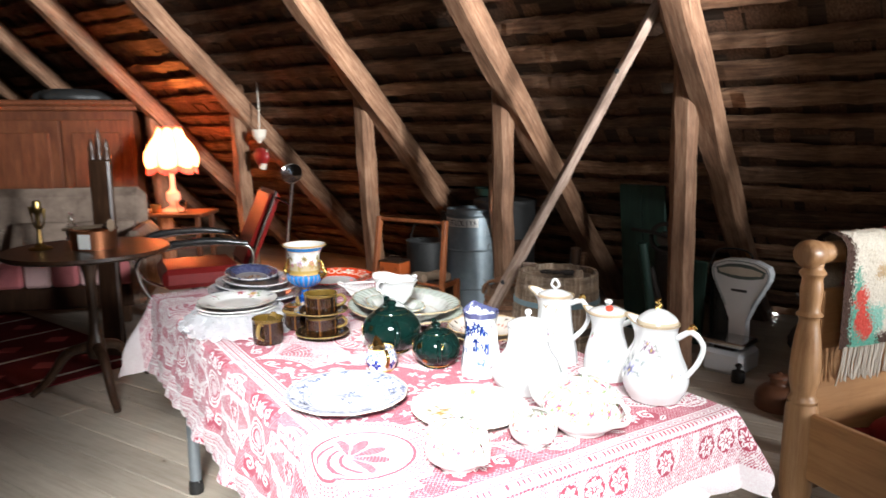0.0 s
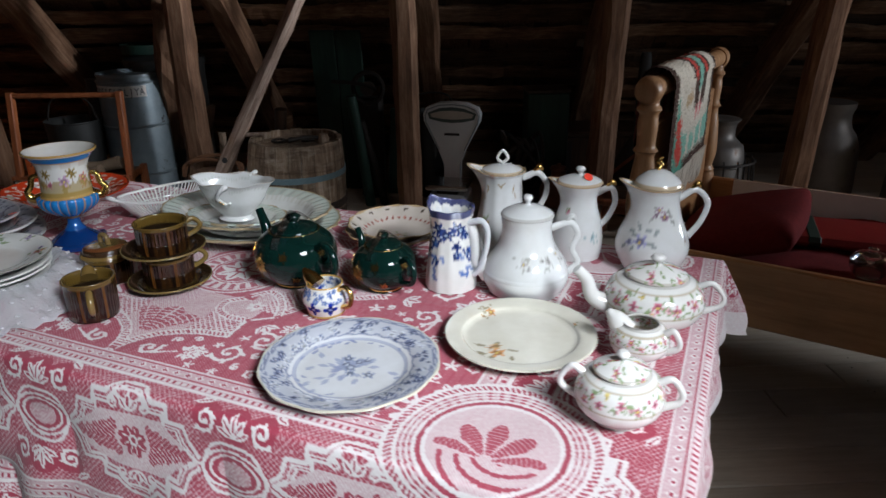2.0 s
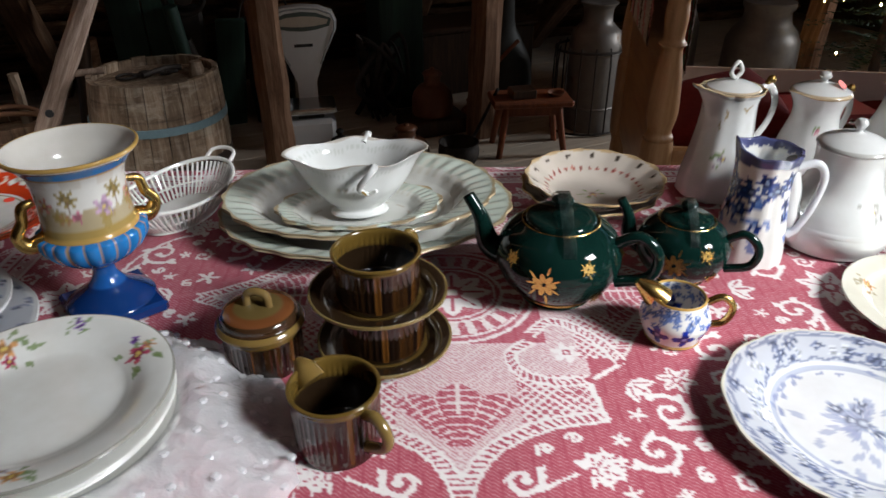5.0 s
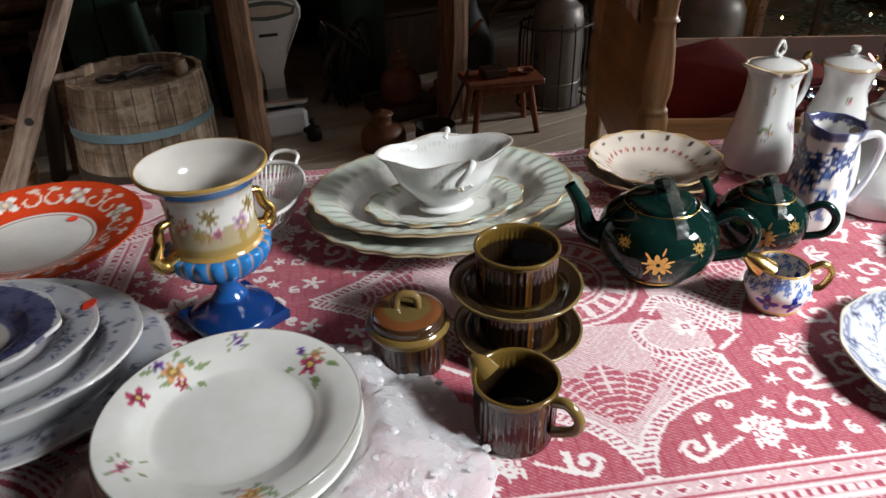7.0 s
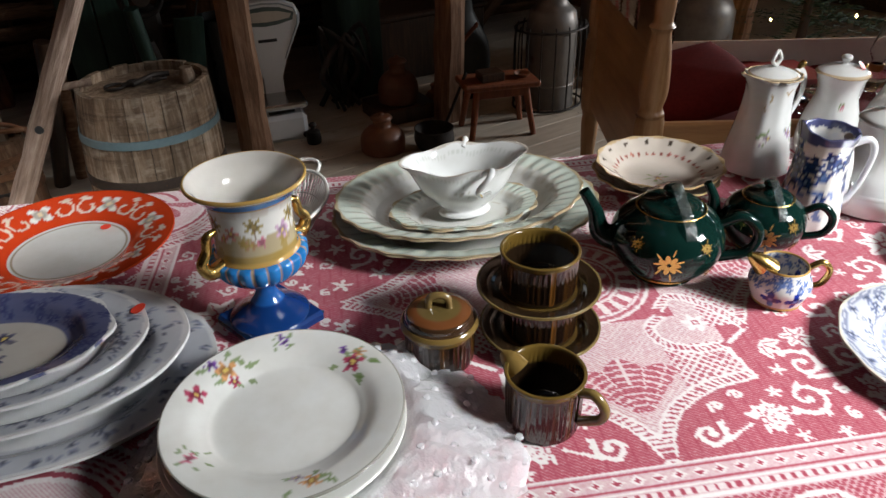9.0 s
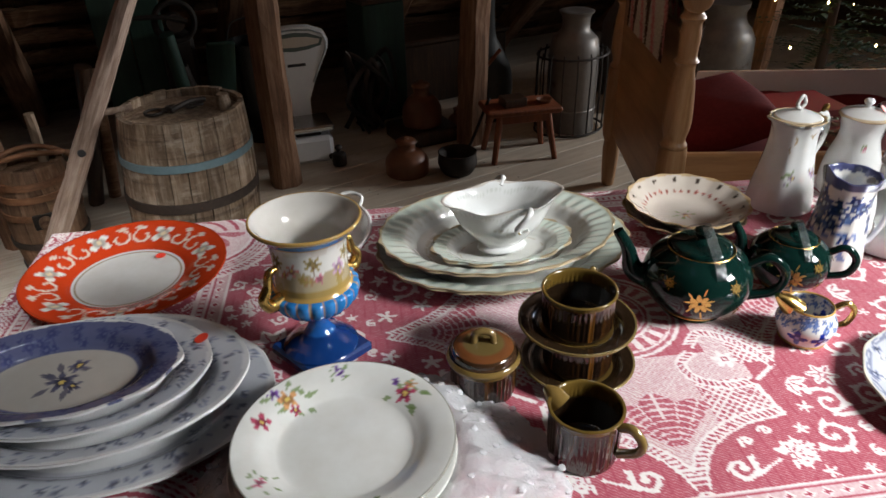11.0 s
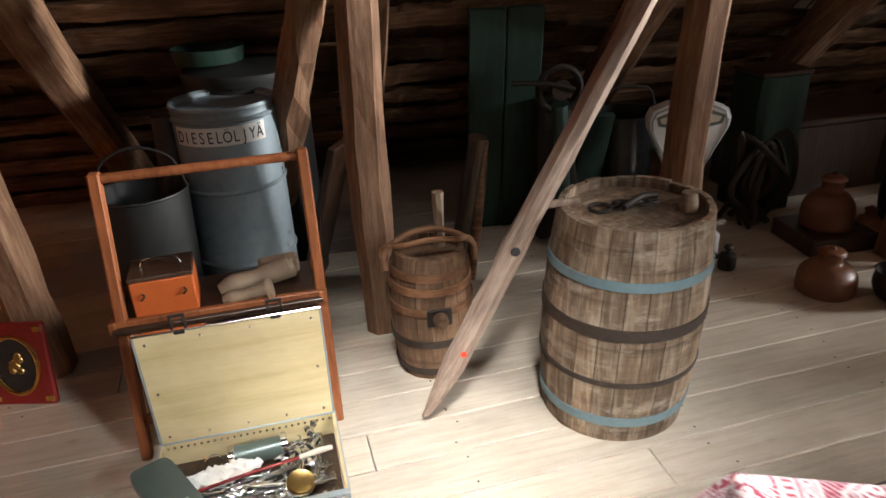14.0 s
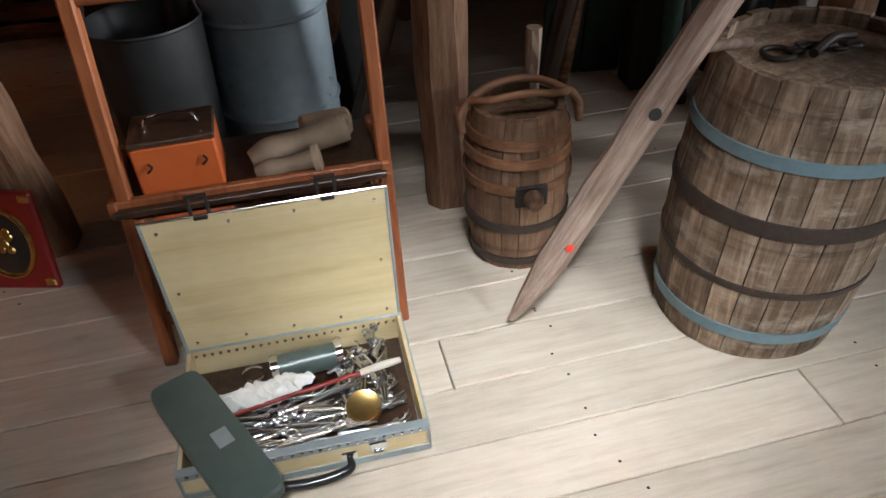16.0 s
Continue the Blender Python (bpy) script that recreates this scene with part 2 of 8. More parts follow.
OLD_WOOD = wood("weathered_beam_wood", (0.09, 0.042, 0.022), (0.215, 0.112, 0.062), (0.36, 0.22, 0.135), "x", 0.8, 0.15, 1.0, 0.45)
BATTEN = wood("grey_brown_batten_wood", (0.07, 0.035, 0.02), (0.18, 0.098, 0.055), (0.34, 0.205, 0.12), "x", 0.85, 0.5, 1.0, 0.7)
SHINGLE = wood("split_shingle_wood", (0.06, 0.031, 0.018), (0.14, 0.077, 0.046), (0.25, 0.15, 0.093), "y", 0.9, 0.2, 1.5, 0.6)
FLOOR = wood("pale_floor_boards", (0.43, 0.355, 0.27), (0.53, 0.455, 0.36), (0.60, 0.53, 0.435), "x", 0.55, 0.09, 0.9, 0.20, 0.25, 0.4)
DARKWOOD = wood("dark_stained_wood", (0.018, 0.009, 0.005), (0.045, 0.022, 0.012), (0.09, 0.045, 0.024), "z", 0.35, 0.1, 1.0, 0.4, 0.2, 0.5)
CABINET = wood("brown_cabinet_wood", (0.06, 0.018, 0.008), (0.13, 0.042, 0.018), (0.20, 0.075, 0.03), "z", 0.45, 0.1, 0.8, 0.35, 0.2, 0.4)
PINE = wood("varnished_pine", (0.27, 0.125, 0.05), (0.41, 0.22, 0.10), (0.51, 0.305, 0.16), "z", 0.4, 0.06, 0.8, 0.3, 0.15, 0.5)
PINE_X = wood("varnished_pine_board", (0.28, 0.125, 0.048), (0.42, 0.21, 0.085), (0.50, 0.275, 0.125), "x", 0.4, 0.06, 0.5, 0.3, 0.15, 0.5)
RACK = wood("red_brown_rack_wood", (0.15, 0.038, 0.012), (0.28, 0.085, 0.028), (0.38, 0.135, 0.05), "z", 0.5, 0.1, 1.0, 0.35, 0.2, 0.4)
STOOLWOOD = wood("red_brown_stool_wood", (0.12, 0.03, 0.012), (0.22, 0.065, 0.025), (0.30, 0.10, 0.04), "z", 0.5, 0.08, 1.0, 0.3, 0.2, 0.4)
STAVE = wood("weathered_stave_oak", (0.11, 0.07, 0.045), (0.25, 0.175, 0.115), (0.50, 0.40, 0.31), "z", 0.8, 0.28, 1.0, 0.75, 0.6, 0.3)
KEGWOOD = wood("brown_keg_stave", (0.11, 0.056, 0.032), (0.20, 0.115, 0.068), (0.31, 0.20, 0.13), "z", 0.75, 0.16, 1.2, 0.6, 0.5, 0.3)
HOOPWOOD = wood("split_hazel_hoop", (0.10, 0.04, 0.02), (0.19, 0.085, 0.04), (0.28, 0.14, 0.07), "x", 0.6, 0.2, 1.0, 0.4, 0.3, 0.4)
POLEWOOD = wood("grey_split_pole", (0.15, 0.095, 0.07), (0.30, 0.21, 0.16), (0.44, 0.34, 0.28), "x", 0.75, 0.05, 1.6, 0.55, 0.9, 0.3)
PLY = wood("pale_birch_plywood", (0.52, 0.40, 0.20), (0.64, 0.51, 0.28), (0.71, 0.59, 0.36), "x", 0.4, 0.03, 0.35, 0.25, 0.05, 0.5)
GREENWOOD = wood("green_painted_boards", (0.008, 0.024, 0.017), (0.014, 0.042, 0.029), (0.026, 0.062, 0.043), "z", 0.6, 0.15, 0.6, 0.5, 0.3, 0.4)
IRON = plain("dark_iron", (0.015, 0.013, 0.012), (0.05, 0.04, 0.034), 0.6, 0.6, 40, 0.3, (0.08, 0.035, 0.015))
RUSTHOOP = plain("rusty_iron_hoop", (0.03, 0.022, 0.018), (0.075, 0.052, 0.04), 0.65, 0.4, 60, 0.3, (0.10, 0.05, 0.025))
BLUEHOOP = plain("blue_grey_painted_hoop", (0.11, 0.17, 0.19), (0.17, 0.25, 0.28), 0.55, 0.2, 50, 0.2, (0.09, 0.07, 0.06))
CHROME = plain("polished_chrome", (0.7, 0.7, 0.7), (0.86, 0.86, 0.86), 0.12, 1.0, 40, 0.02)
STEEL = plain("used_steel_instruments", (0.40, 0.40, 0.40), (0.66, 0.66, 0.65), 0.24, 1.0, 60, 0.05)
LEGSTEEL = plain("grey_painted_tube", (0.22, 0.25, 0.27), (0.30, 0.33, 0.35), 0.35, 0.5, 40, 0.05)
ZINC = plain("blue_grey_galvanised_drum", (0.17, 0.215, 0.235), (0.29, 0.34, 0.36), 0.5, 0.35, 22, 0.12, (0.055, 0.045, 0.04))
DARKTIN = plain("dark_sheet_metal", (0.02, 0.021, 0.02), (0.045, 0.045, 0.043), 0.55, 0.5, 20, 0.15, (0.06, 0.04, 0.025))
BLACK = plain("black_lacquer", (0.012, 0.012, 0.012), (0.022, 0.022, 0.022), 0.22, 0.0, 30, 0.02)
ENAMEL = plain("white_scale_enamel", (0.68, 0.70, 0.71), (0.77, 0.78, 0.78), 0.22, 0.0, 20, 0.03, None, 0.5, None, 0.3)
WHITE = plain("white_paper_label", (0.74, 0.72, 0.66), (0.82, 0.80, 0.75), 0.7, 0.0, 40, 0.05)
INK = plain("black_print", (0.012, 0.012, 0.012), (0.025, 0.025, 0.025), 0.6, 0, 30, 0)
REDSPOT = plain("red_price_sticker", (0.78, 0.045, 0.02), (0.88, 0.075, 0.035), 0.5, 0, 60, 0.02)
ORANGE = plain("orange_painted_box", (0.44, 0.085, 0.018), (0.56, 0.13, 0.03), 0.45, 0, 25, 0.06, (0.28, 0.06, 0.02))
GOLD = plain("worn_gilding", (0.55, 0.33, 0.09), (0.75, 0.50, 0.17), 0.25, 1.0, 60, 0.05)
BRASS = plain("aged_brass", (0.36, 0.23, 0.07), (0.55, 0.38, 0.14), 0.3, 1.0, 40, 0.06)
COPPER = plain("aged_copper", (0.20, 0.07, 0.03), (0.36, 0.14, 0.065), 0.35, 0.9, 20, 0.1)
REDLEATHER = plain("red_leather", (0.16, 0.008, 0.008), (0.26, 0.016, 0.014), 0.38, 0, 60, 0.15)
REDCLOTH = plain("dark_red_velvet", (0.085, 0.008, 0.01), (0.15, 0.018, 0.018), 0.95, 0, 70, 0.4, None, 0.1)
CREAMCLOTH = plain("unbleached_cotton", (0.50, 0.44, 0.36), (0.62, 0.56, 0.47), 0.95, 0, 80, 0.5, None, 0.1)
GREENGREY = plain("grey_green_tin", (0.075, 0.10, 0.09), (0.10, 0.13, 0.115), 0.35, 0.2, 25, 0.05)
GREYTRIM = plain("grey_riveted_trim", (0.25, 0.29, 0.30), (0.34, 0.38, 0.39), 0.45, 0.3, 40, 0.08)
STONEWARE = plain("brown_stoneware", (0.12, 0.045, 0.02), (0.22, 0.09, 0.045), 0.45, 0, 18, 0.1)
MILKCAN = plain("dull_milk_can_tin", (0.13, 0.12, 0.11), (0.24, 0.22, 0.20), 0.5, 0.6, 16, 0.15, (0.09, 0.06, 0.04))
LASTWOOD = plain("dusty_wooden_last", (0.17, 0.115, 0.072), (0.28, 0.20, 0.135), 0.7, 0, 30, 0.2)
PORCELAIN = glazed("glazed_porcelain", 0.1, 0.4)
FAIENCE = glazed("glazed_stoneware", 0.14, 0.5)
DEEPGREEN = plain("dark_green_glaze", (0.002, 0.011, 0.009), (0.004, 0.018, 0.014), 0.05, 0, 15, 0.02, None, 0.32, None, 0.0)
TAPE = clear("clear_tape", (0.95, 0.97, 1.0), 0.25, 0.2, 0.45)
GLASS = clear("clear_glass", (0.98, 1.0, 0.99), 0.03)
WRAP = clear("bubble_wrap_film", (0.92, 0.93, 0.95), 0.16, 0.9, 0.6)
WRAP.node_tree.nodes["Principled BSDF"].inputs["Transmission Weight"].default_value = 0.35
PINKSHADE = glow("lit_pink_silk_shade", (1.0, 0.10, 0.05), 0.7, (0.7, 0.16, 0.12), 0.3)
PALESHADE = glow("lit_cream_silk_panel", (1.0, 0.30, 0.17), 0.8, (0.85, 0.52, 0.42), 0.55)
FAIRY = glow("fairy_light_bulb", (1.0, 0.66, 0.2), 30.0)


def knots(mat):
    """Small dark knots scattered over the boards, each with a browner halo."""
    nt, bsdf = mat.node_tree, mat.node_tree.nodes["Principled BSDF"]
    old = bsdf.inputs["Base Color"].links[0].from_socket
    vo = nt.nodes.new("ShaderNodeTexVoronoi")
    vo.inputs["Scale"].default_value = 1.0
    nt.links.new(mapped(nt, (3.6, 6.5, 0.4)), vo.inputs["Vector"])
    halo = ramp_of(nt, [(0.0, (0.55, 0.45, 0.36)), (0.10, (1, 1, 1))])
    core = ramp_of(nt, [(0.018, (0.22, 0.16, 0.12)), (0.032, (1, 1, 1))])
    nt.links.new(vo.outputs["Distance"], halo.inputs[0])
    nt.links.new(vo.outputs["Distance"], core.inputs[0])
    col = mix_of(nt, 1.0, mix_of(nt, 0.6, old, halo.outputs[0], "MULTIPLY"), core.outputs[0], "MULTIPLY")
    nt.links.new(col, bsdf.inputs["Base Color"])


knots(FLOOR)


def ring_stains(mat):
    """Dark and pale bands round a cask, at the same height on all its staves."""
    nt, bsdf = mat.node_tree, mat.node_tree.nodes["Principled BSDF"]
    old = bsdf.inputs["Base Color"].links[0].from_socket
    n = noise_of(nt, mapped(nt, (1.2, 1.2, 22), False), 1.0, 5, 0.7)
    r = ramp_of(nt, [(0.34, (0.30, 0.28, 0.27)), (0.47, (0.85, 0.82, 0.8)), (0.60, (1.0, 1.0, 1.0)), (0.70, (1.25, 1.22, 1.18))])
    nt.links.new(n, r.inputs[0])
    nt.links.new(mix_of(nt, 0.9, old, r.outputs[0], "MULTIPLY"), bsdf.inputs["Base Color"])


def lime_patches(mat):
    """Chalky bloom and dark damp blotches across the staves."""
    nt, bsdf = mat.node_tree, mat.node_tree.nodes["Principled BSDF"]
    old = bsdf.inputs["Base Color"].links[0].from_socket
    vec = mapped(nt, (5, 5, 13), False)
    pale = ramp_of(nt, [(0.53, (0, 0, 0)), (0.68, (0.6, 0.6, 0.6))])
    nt.links.new(noise_of(nt, vec, 1.3, 8, 0.72), pale.inputs[0])
    col = mix_of(nt, pale.outputs[0], old, (0.42, 0.355, 0.285))
    dark = ramp_of(nt, [(0.30, (0.8, 0.8, 0.8)), (0.42, (0, 0, 0))])
    nt.links.new(noise_of(nt, mapped(nt, (3, 3, 7), False), 1.6, 7, 0.7), dark.inputs[0])
    nt.links.new(mix_of(nt, dark.outputs[0], col, (0.055, 0.036, 0.026)), bsdf.inputs["Base Color"])


ring_stains(STAVE)
lime_patches(STAVE)
ring_stains(KEGWOOD)


# ---- the attic ----
X0, X1 = -10.4, 3.5
SLOPE = 0.92
RIDGE_Y, EAVE_N = 1.2, 5.55
RIDGE_Z = SLOPE * (EAVE_N - RIDGE_Y)
EAVE_S = 2 * RIDGE_Y - EAVE_N
PITCH = math.degrees(math.atan(SLOPE))


def quad(a, b, c, d, t=0.05):
    """Thick sheet over four corners, its thickness along the normal."""
    p = np.array([a, b, c, d], float)
    n = np.cross(p[1] - p[0], p[3] - p[0])
    n = n / np.linalg.norm(n) * t
    v = np.vstack([p, p + n])
    return v, [(3, 2, 1, 0), (4, 5, 6, 7), (0, 1, 5, 4), (1, 2, 6, 5), (2, 3, 7, 6), (3, 0, 4, 7)]


ROOFBOARD = wood("dark_roof_boarding", (0.03, 0.018, 0.012), (0.07, 0.045, 0.03), (0.12, 0.08, 0.055), "x", 0.9, 0.1, 1.0, 0.5)
# north roof: an outer skin, split shingles and uneven battens; the rafters carry them
roof_n = part("roof_north", quad((X0, EAVE_N + 0.07, 0), (X1, EAVE_N + 0.07, 0), (X1, RIDGE_Y, RIDGE_Z + 0.06), (X0, RIDGE_Y, RIDGE_Z + 0.06), 0.06), ROOFBOARD, None, "underside of an old shingle roof on rough battens", kind="structure")
SLOPE_LEN = math.hypot(EAVE_N - RIDGE_Y, RIDGE_Z)


def slope_pose(x, s, h=0.0):
    """Place on the north slope: x along, s metres up from the eave, h metres inwards."""
    a = math.atan(SLOPE)
    y = EAVE_N - s * math.cos(a) - h * math.sin(a)
    z = s * math.sin(a) - h * math.cos(a)
    return Matrix.Translation((x, y, z)) @ Matrix.Rotation(-a, 4, "X")


rng = np.random.RandomState(4)
pieces = []
for row in range(30):
    s = 0.05 + row * 0.19
    x = X0 + rng.uniform(0, 0.1)
    while x < X1 - 0.05:
        w = rng.uniform(0.06, 0.12)
        g = box(w - 0.006, 0.36 + rng.uniform(-0.03, 0.03), 0.006, 0.001)
        pieces.append(move(g, slope_pose(x + w / 2, s + rng.uniform(-0.02, 0.02) + 0.18, 0.004 + rng.uniform(0, 0.016)) @ Matrix.Rotation(radians(rng.uniform(-3, 3)), 4, "Z") @ Matrix.Rotation(radians(rng.uniform(-1, 3)), 4, "X")))
        x += w
part("shingles", merge(*pieces), SHINGLE, roof_n, "thin split wooden shingles", kind="stuff")

lengths = [(X0, -7.2), (-7.2, -4.75), (-4.75, -2.2), (-2.2, -1.1), (-1.1, 0.85), (0.85, X1)]
for row in range(27):
    s = 0.12 + row * 0.19 + rng.uniform(-0.015, 0.015)
    if s > SLOPE_LEN - 0.1:
        break
    for a, b in lengths:
        w = rng.uniform(0.065, 0.125)
        t = rng.uniform(0.024, 0.04)
        g = beam(b - a + 0.05, w, t, rng.randint(9999), 0.008, 30, 0.006)
        part("batten", g, BATTEN, roof_n, m=slope_pose(a - 0.02, s + rng.uniform(-0.015, 0.015), 0.036 + t / 2) @ Matrix.Rotation(radians(rng.uniform(-0.5, 0.5)), 4, "Z"))

# south roof, out of view, with two openings; the second is added for the fill lamp
south = lambda y: RIDGE_Z - SLOPE * (RIDGE_Y - y)
(ax0, ax1, ay0, ay1), (bx0, bx1, by0, by1) = SKYLIGHTS
fields = [(X0, bx0, EAVE_S, RIDGE_Y), (bx0, bx1, EAVE_S, by0), (bx0, bx1, by1, RIDGE_Y), (bx1, ax0, EAVE_S, RIDGE_Y), (ax0, ax1, EAVE_S, ay0), (ax0, ax1, ay1, RIDGE_Y), (ax1, X1, EAVE_S, RIDGE_Y)]
for i, (xa, xb, ya, yb) in enumerate(fields):
    part("roof_south_%d" % (i + 1), quad((xa, yb, south(yb)), (xb, yb, south(yb)), (xb, ya, south(ya)), (xa, ya, south(ya)), 0.08), ROOFBOARD, None, "dark boarded slope of the attic roof", kind="structure")
for i, (xa, xb, ya, yb) in enumerate(SKYLIGHTS):
    bars = [quad((x, yb, south(yb) + 0.09), (x + 0.04, yb, south(yb) + 0.09), (x + 0.04, ya, south(ya) + 0.09), (x, ya, south(ya) + 0.09), 0.05) for x in (xa, xb - 0.04)]
    part("window_%d" % (i + 1), merge(*bars), WHITE, None, "white painted frame of an unseen roof opening", kind="structure")
# gable walls; the east one has a small window opening
part("wall_west", box(0.1, EAVE_N - EAVE_S, RIDGE_Z + 0.1, 0.004, (X0 - 0.05, RIDGE_Y, 0)), ROOFBOARD, None, "dark boarded gable wall", kind="structure")
# opening made taller and wider to hold the added high roof lamp
gy0, gy1, gz0, gz1 = 1.35, 2.80, 1.0, 2.6
east = [box(0.1, gy0 - EAVE_S, RIDGE_Z, 0.003, (X1 + 0.05, (gy0 + EAVE_S) / 2, 0)), box(0.1, EAVE_N - gy1, RIDGE_Z, 0.003, (X1 + 0.05, (gy1 + EAVE_N) / 2, 0)),
        box(0.1, gy1 - gy0, gz0, 0.003, (X1 + 0.05, (gy0 + gy1) / 2, 0)), box(0.1, gy1 - gy0, RIDGE_Z - gz1, 0.003, (X1 + 0.05, (gy0 + gy1) / 2, gz1))]
part("wall_east", merge(*east), ROOFBOARD, None, "dark boarded gable wall with a window opening", kind="structure")
part("ground", box(120, 120, 0.1, 0.01, (0, 0, -2.8)), ROOFBOARD, None, "ground outside the house", kind="structure")

# rafters and posts of the north side
POSTS = [-5.95, -4.72, -3.31, -2.215, -1.15, -0.18, 0.8, 1.85]
a_n = math.atan(SLOPE)
for i, x in enumerate(POSTS + [-7.1, -8.3, 2.9]):
    g = beam(SLOPE_LEN - 0.1, 0.13, 0.15, 20 + i, 0.010, 22, 0.02)
    m = slope_pose(x + 0.075, 0.08, 0.075 + 0.075) @ Matrix.Rotation(radians(-90), 4, "Z")
    rafter = part("rafter", g, OLD_WOOD, None, m=m)
    tagged(rafter, "rough hewn grey-brown rafter under the roof", "rafter", "roof rafters")
for i, x in enumerate(POSTS):
    top = 1.80 if i < 4 else 1.66
    g = beam(top, 0.125, 0.125, 50 + i, 0.006, 14, 0.03, 0.1, 0.01)
    lean = [1.0, 1.0, -0.8, 0.0, 0.0, 1.0, 1.5, 1.5][i]
    post = part("post", g, OLD_WOOD, None, m=pose(x, 3.8, 0, 0, 0, 12 * (i % 3)) @ Matrix.Rotation(radians(-12 * (i % 3)), 4, "Z") @ Matrix.Rotation(radians(3.5), 4, "X") @ Matrix.Rotation(radians(lean), 4, "Y") @ Matrix.Rotation(radians(-90), 4, "Y"))
    tagged(post, "weathered rough wooden post standing on the attic floor", "post", "attic posts")
part("brace", beam(1.25, 0.10, 0.10, 71, 0.012, 12, 0.02), OLD_WOOD, None, "dark hewn brace leaning from the floor", m=pose(-2.62, 4.35, 0.03, 0, -62, -62))
bpy.data.objects["brace"]["category"] = "brace"
GAP = glow("daylight_through_a_crack", (0.9, 0.95, 1.0), 2.5)
part("eave_gap", box(0.15, 0.012, 0.014, 0.002, (-1.05, 5.36, 0.02)), GAP, None, "narrow crack at the eave with daylight behind", m=pose(0, 0, 0, 0, 0, 0), kind="structure")

# ---- the china table ----
BL = np.array([-1.96, 2.20])
TU, TV = np.array([0.936, -0.352]), np.array([-0.352, -0.936])
TW, TD, TZ = 1.73, 0.78, 0.74
T_ANGLE = math.degrees(math.atan2(TU[1], TU[0]))


def spot(x, y, z=TZ + 0.002, rz=0.0):
    return pose(x, y, z, 0, 0, rz)


centre = BL + TU * TW / 2 + TV * TD / 2
table = thing("table", pose(centre[0], centre[1], 0, 0, 0, T_ANGLE), "long table on grey steel tube legs under a cloth", "table")
part("tabletop", box(TW, TD, 0.025, 0.006, (0, 0, TZ - 0.031)), DARKWOOD, table)
for sx in (-1, 1):
    for sy in (-1, 1):
        leg = part("leg", tube([(sx * (TW / 2 - 0.06), sy * (TD / 2 - 0.08), 0.012), (sx * (TW / 2 - 0.06), sy * (TD / 2 - 0.08), TZ - 0.031)], 0.021, 16, 1), LEGSTEEL, table, smooth=True)
        part("foot", lathe([(0.001, 0), (0.026, 0), (0.027, 0.01), (0.025, 0.04), (0.021, 0.05)], 20, 1), BLACK, leg, m=pose(sx * (TW / 2 - 0.06), sy * (TD / 2 - 0.08), 0), smooth=True)


